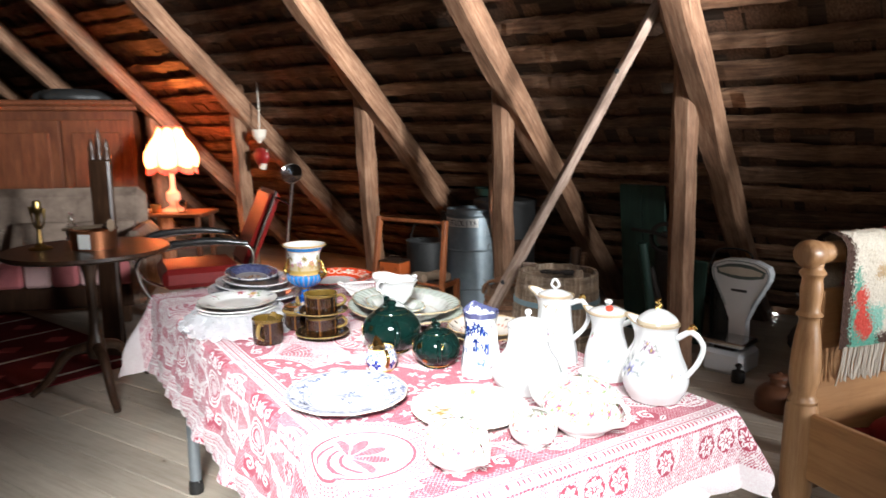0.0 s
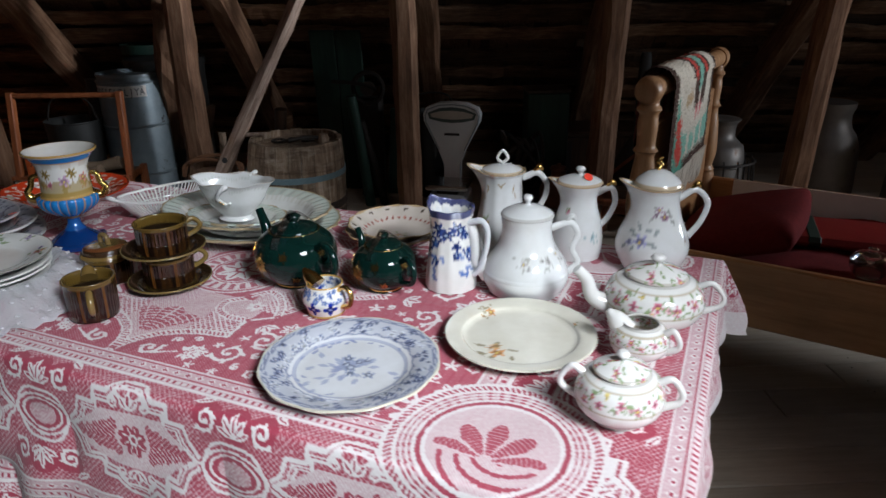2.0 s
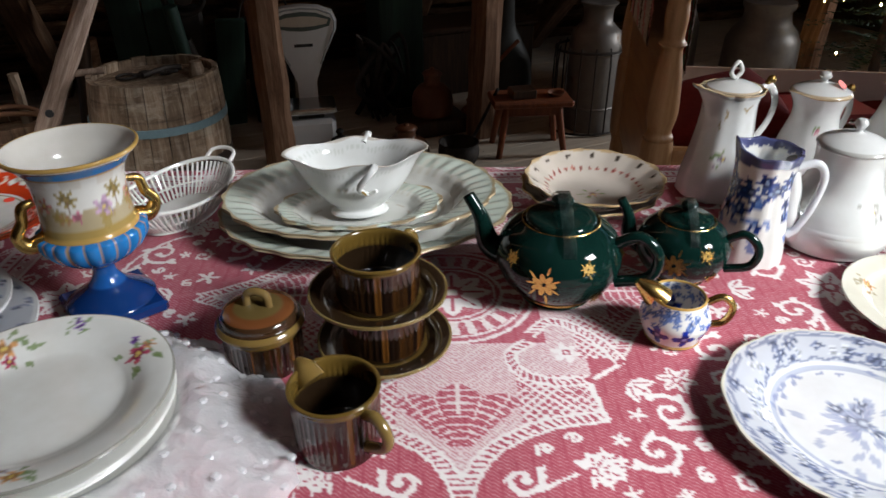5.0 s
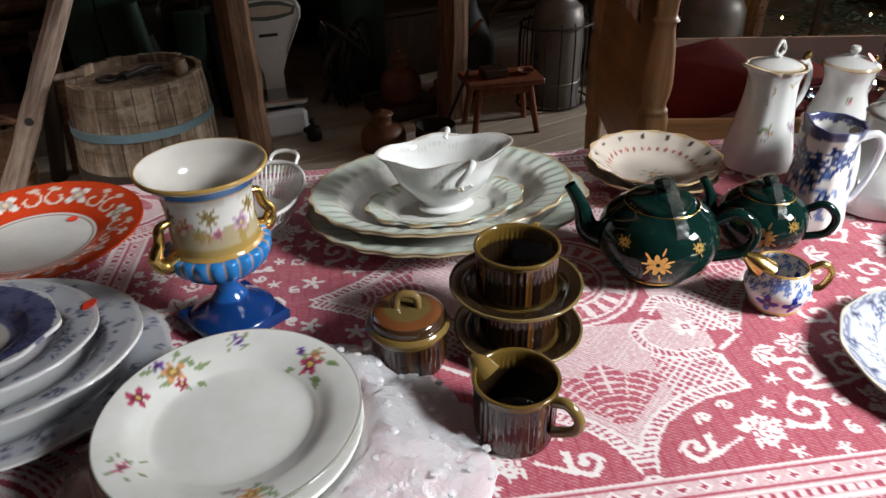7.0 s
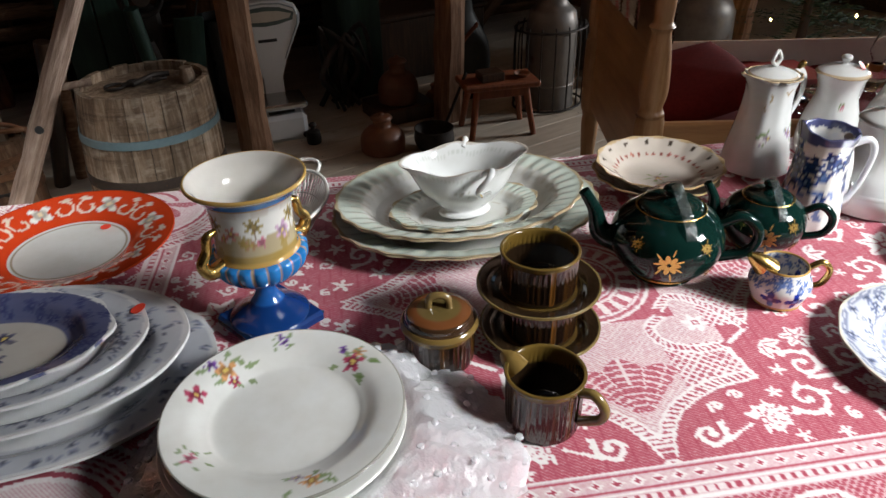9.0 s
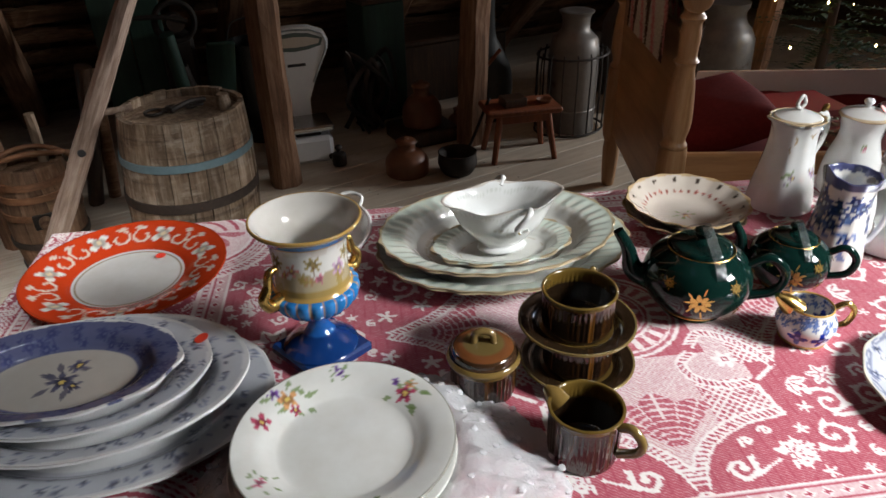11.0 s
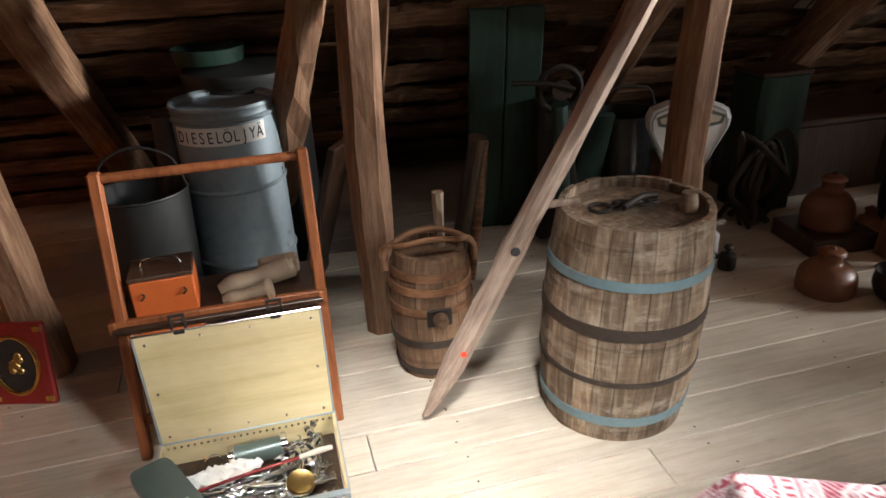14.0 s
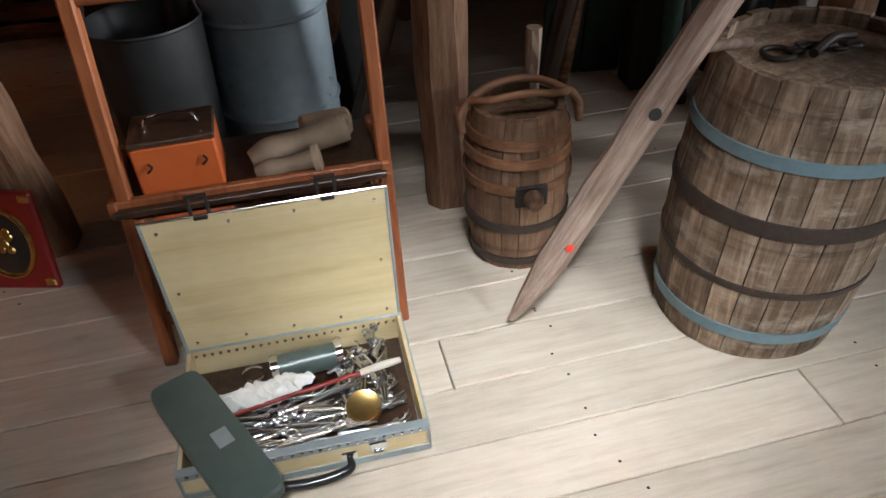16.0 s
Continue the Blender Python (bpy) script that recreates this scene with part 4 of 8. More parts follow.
class Paint:
    """Colours of a turned piece's points; places by angle and height, or flat from above."""

    def __init__(self, geo, base=IVORY, flat=False):
        self.v = np.asarray(geo[0])
        self.c = np.tile(np.array(base, float), (len(self.v), 1))
        self.flat = flat
        self.th = np.arctan2(self.v[:, 1], self.v[:, 0])
        self.r = np.hypot(self.v[:, 0], self.v[:, 1])

    def local(self, p, q):
        if self.flat:
            return self.v[:, 0] - p, self.v[:, 1] - q
        d = np.mod(self.th - radians(p) + math.pi, 2 * math.pi) - math.pi
        return d * self.r, self.v[:, 2] - q

    def put(self, mask, col, amount=1.0):
        self.c[mask] = self.c[mask] * (1 - amount) + np.array(col) * amount

    def band(self, mask, col, amount=1.0):
        self.put(mask, col, amount)
        return self

    def flower(self, p, q, r, col, mid=(0.75, 0.55, 0.15), n=5, rot=0.0):
        a, b = self.local(p, q)
        rho, ang = np.hypot(a, b), np.arctan2(b, a)
        m = rho < r * (0.72 + 0.28 * np.cos(n * ang + rot))
        k = 0.55 + 0.45 * np.clip(rho / r, 0, 1) + 0.25 * np.cos(rho / r * 9)
        self.c[m] = np.clip(np.array(col) * k[m][:, None] * 1.05, 0, 0.85)
        self.put(rho < r * 0.2, mid)

    def leaf(self, p, q, length, width, deg, col=LEAF, amount=0.85):
        a, b = self.local(p, q)
        s, c = math.sin(radians(deg)), math.cos(radians(deg))
        x, y = a * c + b * s, -a * s + b * c
        t = np.clip(x / length, 0, 1)
        self.put((x > 0) & (x < length) & (np.abs(y) < width * np.sin(t * math.pi)), col, amount)

    def spray(self, p, q, size, cols, seed=0, leaf=LEAF):
        rng = np.random.RandomState(seed)
        sc = 1 if self.flat else 57.3 / max(0.02, np.median(self.r))
        for k in range(9):
            a = rng.uniform(0, 360)
            d = size * rng.uniform(0.15, 0.7)
            self.leaf(p + d * math.cos(radians(a)) * sc, q + d * math.sin(radians(a)), size * rng.uniform(0.35, 0.6), size * 0.10, a + rng.uniform(-50, 50), leaf)
        for k, col in enumerate(cols):
            a = rng.uniform(0, 360)
            d = size * (0.1 if k == 0 else rng.uniform(0.4, 0.75))
            self.flower(p + d * math.cos(radians(a)) * sc, q + d * math.sin(radians(a)), size * (0.42 if k == 0 else rng.uniform(0.2, 0.32)), col, rot=rng.uniform(0, 6))


def plate_profile(r, rise=0.02, well=0.62, t=0.004):
    """Plate or platter from its underside over the rim to the middle of the well."""
    return [(0.001, 0.002), (r * 0.45, 0.002), (r * 0.52, 0.0), (r * 0.55, 0.003), (r * 0.75, rise * 0.55), (r * 0.98, rise), (r, rise + t * 0.5), (r * 0.985, rise + t), (r * 0.8, rise * 0.75 + t), (r * (well + 0.04), rise * 0.3 + t + 0.001), (r * (well - 0.06), 0.003 + t), (r * 0.3, 0.0025 + t), (0.001, 0.0025 + t)]


def scallop(n, amp, r0):
    return lambda th, r, z: 1 + amp * np.cos(n * th) * np.clip((r / r0 - 0.55) / 0.45, 0, 1)


def ring_handle(parent, pts, r, mat, name="handle", tint=None, flat=1.0, label=""):
    g = tube(pts, r, 10, 6, flat)
    tc = None if tint is None else np.tile(np.array(tint, float), (len(g[0]), 1))
    return part(name, g, mat, parent, label, smooth=True, tint=tc)


def ear(r0, z0, r1, z1, out, lean=0.0):
    """Points of a cup or pot handle in the xz plane from the upper to the lower joint."""
    return [(r0, 0, z0), (r0 + out * 0.55, 0, z0 + lean), (r0 + out, 0, z0 + (z1 - z0) * 0.28), ((r0 + r1) / 2 + out * 0.8, 0, z0 + (z1 - z0) * 0.68), (r1, 0, z1)]


def sticker(parent, m, r=0.008, mat=REDSPOT):
    part("price_sticker", lathe([(0.0002, 0), (r, 0), (r, 0.0006), (0.0002, 0.0006)], 14, 1), mat, parent, "small bright red price sticker", m=m)


def tinted(geo, col):
    return np.tile(np.array(col, float), (len(geo[0]), 1))


# blue printed dinner plate
t = thing("dinner_plate", spot(-0.998, 1.163, rz=20), "white plate with pale blue floral print and scalloped rim", "plate")
g = lathe(plate_profile(0.127, 0.017), 200, 9, wave=scallop(12, 0.009, 0.127))
p = Paint(g, (0.72, 0.73, 0.75), True)
rr = p.r / 0.127
p.band((rr > 0.68) & (rr < 0.985), (0.48, 0.50, 0.58), 0.7)
for q in (0.70, 0.93, 0.96):
    p.band(np.abs(rr - q + 0.012 * np.cos(p.th * 24)) < 0.010, (0.15, 0.18, 0.30), 0.75)
rg = np.random.RandomState(2)
for k in range(110):
    a, d = rg.uniform(0, 6.28), rg.uniform(0.090, 0.116)
    p.flower(d * math.cos(a), d * math.sin(a), rg.uniform(0.004, 0.009), (0.19, 0.22, 0.34) if k % 3 else (0.66, 0.68, 0.73), (0.5, 0.55, 0.7))
for k in range(26):
    a, d = rg.uniform(0, 6.28), rg.uniform(0.070, 0.082)
    p.leaf(d * math.cos(a), d * math.sin(a), 0.012, 0.0022, math.degrees(a) + 90 + rg.uniform(-40, 40), (0.25, 0.29, 0.48), 0.8)
for k in range(34):
    a, d = rg.uniform(0, 6.28), abs(rg.normal(0, 0.03))
    p.leaf(d * math.cos(a), d * math.sin(a), 0.018, 0.004, math.degrees(a) + rg.uniform(-60, 60), (0.33, 0.37, 0.55), 0.7)
for k in range(9):
    a, d = rg.uniform(0, 6.28), rg.uniform(0.0, 0.036)
    p.flower(d * math.cos(a), d * math.sin(a), rg.uniform(0.008, 0.014), SLATE, (0.6, 0.64, 0.74))
p.band((rr > 0.60) & (rr < 0.64), (0.30, 0.34, 0.50), 0.6)
p.band(rr > 0.985, (0.70, 0.66, 0.55))
part("body", g, PORCELAIN, t, smooth=True, tint=p.c, angle=180)

# cream plate with orange flowers
t = thing("cream_plate", spot(-0.752, 1.257, rz=0), "cream porcelain plate with brown and orange flower sprays", "plate")
g = lathe(plate_profile(0.115, 0.014, 0.7), 180, 9)
p = Paint(g, (0.76, 0.73, 0.62), True)
p.spray(-0.035, -0.045, 0.034, [PEACH, PEACH, (0.6, 0.4, 0.2)], 3, (0.30, 0.26, 0.16))
p.spray(-0.045, 0.075, 0.02, [PEACH, (0.62, 0.42, 0.22)], 5, (0.36, 0.30, 0.18))
p.spray(0.085, 0.03, 0.008, [PEACH], 6)
part("body", g, PORCELAIN, t, smooth=True, tint=p.c, angle=180)


def rose_band(p, z, n, size, seed=0):
    for k in range(n):
        p.spray(360 * k / n, z + 0.004 * math.sin(k * 2.1), size, [PINK, ROSE, (0.75, 0.62, 0.25)] if k % 3 == 0 else [PINK, (0.74, 0.42, 0.46)], seed + k)


def lid_of(parent, r, z, h, knob_r, knob_h, base=IVORY, deco=None, rim=None, name="lid", seg=96):
    g = lathe([(r, z), (r + 0.002, z + 0.003), (r * 0.9, z + h * 0.45), (r * 0.5, z + h * 0.85), (r * 0.16, z + h), (knob_r * 0.5, z + h + knob_h * 0.2), (knob_r, z + h + knob_h * 0.6), (knob_r * 0.7, z + h + knob_h * 0.95), (0.001, z + h + knob_h)], seg, 6)
    p = Paint(g, base)
    if rim:
        p.band(p.r > r * 0.985, rim, 0.65)
    if deco:
        deco(p)
    return part(name, g, PORCELAIN, parent, smooth=True, tint=p.c, angle=180)


def pink_pot(name, x, y, rz, r, h, label, lid=True, spout=None, ears=(0,)):
    t = thing(name, spot(x, y, rz=rz), label, name.replace("_", " "))
    prof = [(0.001, 0.001), (r * 0.52, 0), (r * 0.56, 0.004), (r * 0.9, h * 0.28), (r, h * 0.55), (r * 0.9, h * 0.83), (r * 0.62, h), (r * 0.60, h + 0.003), (r * 0.57, h), (r * 0.84, h * 0.8), (r * 0.9, h * 0.5), (r * 0.5, 0.01), (0.001, 0.008)]
    g = lathe(prof, 170, 8)
    p = Paint(g)
    rose_band(p, h * 0.70, 14, r * 0.27, 3)
    p.band(np.abs(p.v[:, 2] - h * 0.90) < 0.0010, (0.45, 0.36, 0.22), 0.7)
    p.band((np.abs(p.v[:, 2] - h * 0.52) < 0.0012), (0.45, 0.36, 0.22), 0.7)
    p.band(p.v[:, 2] > h * 0.985, (0.42, 0.40, 0.36), 0.7)
    part("body", g, PORCELAIN, t, smooth=True, tint=p.c, angle=180)
    if lid:
        lid_of(t, r * 0.60, h, h * 0.22, r * 0.15, h * 0.2, deco=lambda q: rose_band(q, h * 1.1, 6, r * 0.18, 30), rim=(0.40, 0.36, 0.28))
    for e in ears:
        hd = ring_handle(t, ear(r * 0.8, h * 0.85, r * 0.9, h * 0.35, r * 0.52, 0.008), [0.0055, 0.0045, 0.004, 0.0045, 0.006], PORCELAIN, tint=IVORY)
        hd.matrix_basis = pose(0, 0, 0, 0, 0, e)
    if spout:
        g = tube([(-r * 0.8, 0, h * 0.35), (-r * 1.25, 0, h * 0.55), (-r * 1.4, 0, h * 0.9), (-r * 1.62, 0, h * 1.12)], [r * 0.24, r * 0.17, r * 0.13, r * 0.11], 16)
        part("spout", g, PORCELAIN, t, smooth=True, tint=tinted(g, IVORY))
    return t


pink_pot("sugar_bowl", -0.641, 1.064, 0, 0.056, 0.068, "white sugar bowl with pink roses, lid and two handles", True, None, (-15, 165))
pink_pot("tea_pot", -0.538, 1.321, 0, 0.077, 0.084, "white teapot with a band of pink roses", True, True, (-15,))
c = pink_pot("cream_jug", -0.583, 1.214, -20, 0.043, 0.055, "small white cream jug with pink roses", False, None, (-10,))
g = tube([(-0.022, 0, 0.040), (-0.036, 0, 0.056), (-0.048, 0, 0.068)], [0.018, 0.014, 0.004], 14, 6)
part("spout", g, PORCELAIN, c, smooth=True, tint=tinted(g, IVORY))


def tall_pot(name, x, y, rz, prof, label, deco, spout, handle, lid, gilt=True, seg=180, wave=None, lip=0.0):
    """Coffee pot; lip: how far the rim is drawn out into a beak, as a share of its radius."""
    t = thing(name, spot(x, y, rz=rz), label, "coffee pot")
    top = max(z for r, z in prof)
    rt = [r for r, z in prof if z == top][0]
    r_in = [(r - 0.004, z) for r, z in reversed(prof[2:-1])]

    def beak(th, z):
        return np.exp(-((np.mod(th, 2 * math.pi) - math.pi) / 0.40) ** 2) * min(1.0, max(0.0, (z - top + 0.045) / 0.045)) ** 1.4

    g = lathe([(0.001, 0.002)] + prof + [(rt - 0.003, top)] + r_in + [(0.001, 0.008)], seg, 7, wave=lambda th, r, z: (wave(th, r, z) if wave else 1.0) * (1 + lip * beak(th, z)), lift=lambda th, r, z: 0.022 * lip * beak(th, z))
    p = Paint(g, (0.78, 0.79, 0.78))
    deco(p)
    rise = 0.022 * lip * np.exp(-((np.mod(p.th, 2 * math.pi) - math.pi) / 0.40) ** 2)
    if gilt:
        p.band((p.v[:, 2] - rise > top - 0.0016) & (p.r > rt - 0.0035), GILT, 0.75)
    part("body", g, PORCELAIN, t, smooth=True, tint=p.c, angle=180)
    if spout is not None:
        g = tube(spout[0], spout[1], 16, 6, 0.8)
        part("spout", g, PORCELAIN, t, smooth=True, tint=tinted(g, (0.78, 0.79, 0.78)))
    hd = ring_handle(t, handle, [0.0065, 0.006, 0.0055, 0.0055, 0.006, 0.0065][:len(handle)], PORCELAIN, tint=(0.78, 0.79, 0.78), flat=0.8)
    q = handle[1]
    knob = tube([(q[0] - 0.008, 0, q[2] + 0.003), (q[0] + 0.002, 0, q[2] + 0.012), (q[0] + 0.009, 0, q[2] + 0.006)], [0.003, 0.0055, 0.0025], 8)
    part("thumb_rest", knob, GOLD if gilt else PORCELAIN, hd, "gilt thumb rest" if gilt else "", smooth=True, tint=None if gilt else tinted(knob, (0.78, 0.79, 0.78)))
    r, z, h, kr, kh = lid
    lid_of(t, r, z, h, kr, kh, (0.78, 0.79, 0.78), rim=GILT if gilt else (0.42, 0.40, 0.36))
    return t


# tall relief pot with a ring finial
POT1 = [(0.052, 0.0), (0.057, 0.006), (0.055, 0.03), (0.047, 0.07), (0.041, 0.11), (0.039, 0.14), (0.042, 0.158), (0.045, 0.166)]
t = tall_pot("coffee_pot_relief", -0.768, 1.640, 0, POT1, "tall white relief coffee pot with gilt edge and ring finial", lambda p: (p.spray(-75, 0.075, 0.020, [(0.35, 0.22, 0.38), SLATE], 4), p.spray(-130, 0.07, 0.017, [(0.4, 0.3, 0.4), (0.36, 0.3, 0.4)], 5), [p.leaf(a, z, 0.016, 0.0016, d, (0.40, 0.27, 0.10), 0.8) for a, z, d in ((-140, 0.125, 70), (-132, 0.132, 110), (-145, 0.110, 95), (-100, 0.140, 40), (-92, 0.138, 130), (-60, 0.128, 80), (-50, 0.115, 100))]),
             None, [(0.040, 0, 0.15), (0.070, 0, 0.160), (0.088, 0, 0.135), (0.080, 0, 0.10), (0.050, 0, 0.065)], (0.038, 0.164, 0.014, 0.005, 0.004), True, 180, lambda th, r, z: 1 + 0.012 * np.cos(10 * th) + (0.05 * np.abs(np.sin(7 * th)) if z > 0.160 else 0.0), 0.55)
part("finial", tube([(0.0, 0, 0.180), (0.010, 0, 0.190), (0, 0, 0.204), (-0.010, 0, 0.190), (0, 0, 0.180)], 0.0032, 10), PORCELAIN, t, smooth=True, tint=tinted(tube([(0.0, 0, 0.180), (0.010, 0, 0.190), (0, 0, 0.204), (-0.010, 0, 0.190), (0, 0, 0.180)], 0.0032, 10), IVORY))
# bell-shaped pot
POT2 = [(0.058, 0.0), (0.068, 0.008), (0.076, 0.03), (0.068, 0.058), (0.050, 0.085), (0.043, 0.112), (0.044, 0.134), (0.045, 0.138)]


def pot2_deco(p):
    p.band(np.abs(p.v[:, 2] - 0.072) < 0.0009, (0.34, 0.33, 0.30), 0.8)
    for a in (-100, -55, -20, 90, 150):
        p.spray(a, 0.070, 0.016, [(0.58, 0.56, 0.54), (0.5, 0.49, 0.47)], int(a) + 200, (0.42, 0.42, 0.38))


tall_pot("coffee_pot_bell", -0.732, 1.450, 0, POT2, "white bell-shaped coffee pot with faint grey sprays", pot2_deco,
         ([(-0.062, 0, 0.030), (-0.084, 0, 0.055), (-0.088, 0, 0.09), (-0.100, 0, 0.125), (-0.106, 0, 0.138)], [0.022, 0.015, 0.011, 0.009, 0.007]), [(0.042, 0, 0.115), (0.074, 0, 0.124), (0.088, 0, 0.102), (0.080, 0, 0.076), (0.090, 0, 0.05), (0.072, 0, 0.03)], (0.044, 0.137, 0.020, 0.008, 0.018), False)
# slender pot with a sticker
POT3 = [(0.042, 0.0), (0.048, 0.006), (0.051, 0.03), (0.046, 0.07), (0.036, 0.105), (0.035, 0.125), (0.041, 0.144), (0.044, 0.150)]
t = tall_pot("coffee_pot_slender", -0.620, 1.612, 0, POT3, "slender white coffee pot with gilt handle and red sticker", lambda p: (p.spray(-130, 0.10, 0.010, [PINK], 2), p.spray(-60, 0.05, 0.016, [(0.4, 0.55, 0.6)], 4, (0.35, 0.5, 0.52))),
             None, [(0.034, 0, 0.128), (0.060, 0, 0.138), (0.070, 0, 0.112), (0.060, 0, 0.082), (0.045, 0, 0.062)], (0.041, 0.149, 0.016, 0.009, 0.016), lip=0.38)
sticker(t, pose(0.012, -0.022, 0.1655, 38, 18, 0), 0.0085)
# pear-shaped pot with blue flowers
POT4 = [(0.044, 0.0), (0.054, 0.006), (0.067, 0.035), (0.065, 0.062), (0.050, 0.10), (0.042, 0.13), (0.042, 0.150), (0.046, 0.160)]
t = tall_pot("coffee_pot_pear", -0.487, 1.555, 0, POT4, "pear-shaped white coffee pot with blue flowers and gilding", lambda p: (p.spray(-125, 0.072, 0.034, [(0.40, 0.40, 0.66), (0.46, 0.46, 0.68)], 7, (0.30, 0.34, 0.34)), p.spray(-85, 0.115, 0.024, [(0.42, 0.25, 0.36), (0.46, 0.30, 0.42), (0.40, 0.25, 0.36)], 9, (0.36, 0.36, 0.34)), p.spray(-40, 0.07, 0.018, [(0.44, 0.44, 0.68)], 12, (0.34, 0.36, 0.4))),
             None, [(0.041, 0, 0.135), (0.070, 0, 0.152), (0.094, 0, 0.128), (0.086, 0, 0.092), (0.065, 0, 0.06)], (0.041, 0.160, 0.030, 0.004, 0.003), lip=0.55)
g = tube([(-0.004, 0, 0.190), (0.004, 0.003, 0.198), (-0.003, 0.002, 0.205), (0.005, 0, 0.213)], [0.006, 0.004, 0.005, 0.002], 10)
part("finial", g, GOLD, t, "gilt twisted finial", smooth=True)

# blue and white fluted jug
t = thing("milk_jug", spot(-0.864, 1.464, rz=-30), "white fluted milk jug with dark blue flowers", "jug")
prof = [(0.001, 0.002), (0.041, 0), (0.046, 0.006), (0.043, 0.04), (0.037, 0.09), (0.036, 0.12), (0.041, 0.146), (0.0405, 0.149), (0.037, 0.146), (0.033, 0.12), (0.034, 0.08), (0.036, 0.02), (0.001, 0.012)]
g = lathe(prof, 200, 8, wave=lambda th, r, z: 1 + 0.012 * np.cos(12 * th), lift=lambda th, r, z: np.clip((z - 0.11) / 0.04, 0, 1) * (0.014 * np.exp(-((np.mod(th, 6.283) - math.pi) / 0.55) ** 2) + 0.0008 * np.cos(8 * th)))
p = Paint(g)
p.band((p.v[:, 2] > 0.136) & (p.r > 0.0355), (0.012, 0.022, 0.14), 0.92)
rg = np.random.RandomState(8)
for k in range(60):
    p.flower(rg.uniform(0, 360), rg.uniform(0.055, 0.122), rg.uniform(0.007, 0.014), (0.010, 0.036, 0.20), (0.30, 0.40, 0.60), 5, rg.uniform(0, 6))
for k in range(34):
    p.leaf(rg.uniform(0, 360), rg.uniform(0.02, 0.09), 0.018, 0.0042, rg.uniform(0, 360), (0.05, 0.14, 0.45), 0.8)
inner = (p.r < 0.034) & (p.v[:, 2] > 0.02)
p.band(inner, (0.74, 0.75, 0.76))
part("body", g, PORCELAIN, t, smooth=True, tint=p.c, angle=180)
ring_handle(t, [(0.036, 0, 0.125), (0.062, 0, 0.132), (0.074, 0, 0.112), (0.068, 0, 0.07), (0.056, 0, 0.04), (0.046, 0, 0.03)], [0.006, 0.0055, 0.005, 0.005, 0.005, 0.006], PORCELAIN, tint=(0.74, 0.76, 0.79), flat=0.8)


# dark green pots with gilding and strips of tape over their lids
def green_pot(name, x, y, rz, r, h, label, spout_k):
    t = thing(name, spot(x, y, rz=rz), label, "teapot", "dark green tea set")
    prof = [(0.001, 0.001), (r * 0.55, 0.0), (r * 0.58, 0.005), (r * 0.86, h * 0.25), (r, h * 0.52), (r * 0.9, h * 0.8), (r * 0.64, h * 0.985), (r * 0.60, h), (r * 0.56, h * 0.97), (0.001, h * 0.95)]
    part("body", lathe(prof, 72, 6), DEEPGREEN, t, smooth=True, angle=180)
    part("lid", lathe([(r * 0.57, h * 0.985), (r * 0.5, h * 1.06), (r * 0.2, h * 1.12), (r * 0.12, h * 1.16), (r * 0.18, h * 1.24), (r * 0.1, h * 1.29), (0.001, h * 1.295)], 48, 5), DEEPGREEN, t, smooth=True, angle=180)
    part("gilt_rim", lathe([(r * 0.60, h * 0.99), (r * 0.615, h * 1.0), (r * 0.60, h * 1.012), (r * 0.585, h * 1.0), (r * 0.60, h * 0.99)], 60, 2), GOLD, t, "thin gilt rim line", smooth=True)
    part("gilt_foot", lathe([(r * 0.57, 0.002), (r * 0.592, 0.0045), (r * 0.58, 0.007), (r * 0.56, 0.004)], 60, 2), GOLD, t, smooth=True)
    part("spout", tube([(-r * 0.82, 0, h * 0.42), (-r * 1.15, 0, h * 0.52), (-r * 1.3 * spout_k, 0, h * 0.85), (-r * 1.52 * spout_k, 0, h * 1.12)], [r * 0.26, r * 0.2, r * 0.13, r * 0.10], 18), DEEPGREEN, t, smooth=True)
    ring_handle(t, [(r * 0.86, 0, h * 0.78), (r * 1.22, 0, h * 0.92), (r * 1.52, 0, h * 0.72), (r * 1.42, 0, h * 0.42), (r * 0.93, 0, h * 0.28)], r * 0.095, DEEPGREEN)
    for deg, k in ((-90, 1.05), (-52, 0.5), (-124, 0.5), (4, 0.5), (-36, 0.45)):
        zc = h * (0.54 if k > 1 else 0.72 if deg != -36 else 0.28)
        rad = r * (1.003 if k > 1 else 0.955 if deg != -36 else 0.90)
        pieces = []
        for j in range(7):
            a = 2 * math.pi * j / 7
            pieces.append(move(lathe([(0.0002, 0), (0.006 * k, 0), (0.006 * k, 0.0008), (0.0002, 0.0008)], 8, 1, 1.0, 0.55), pose(0.008 * k * math.cos(a), 0.008 * k * math.sin(a), 0, 0, 0, math.degrees(a))))
            pieces.append(move(lathe([(0.0002, 0), (0.006 * k, 0), (0.006 * k, 0.0008), (0.0002, 0.0008)], 8, 1, 1.0, 0.22), pose((0.013 + 0.004 * (j % 3)) * k * math.cos(a + 0.4), (0.013 + 0.005 * (j % 2)) * k * math.sin(a + 0.4), 0, 0, 0, math.degrees(a) + 25)))
        part("gilt_flower", merge(*pieces), GOLD, t, "gilt flower ornament", m=pose(rad * math.cos(radians(deg)), rad * math.sin(radians(deg)), zc, 90 - (0 if k > 1 else 26 if deg != -36 else -26), 0, deg + 90))
    w = r * 0.20
    arc = [(w * 0, -r * 0.93, h * 0.66), (0, -r * 0.80, h * 0.93), (0, -r * 0.52, h * 1.09), (0, -r * 0.22, h * 1.25), (0, 0, h * 1.33), (0, r * 0.22, h * 1.25), (0, r * 0.55, h * 1.07), (0, r * 0.82, h * 0.92)]
    pts = spline(np.array(arc), 5)
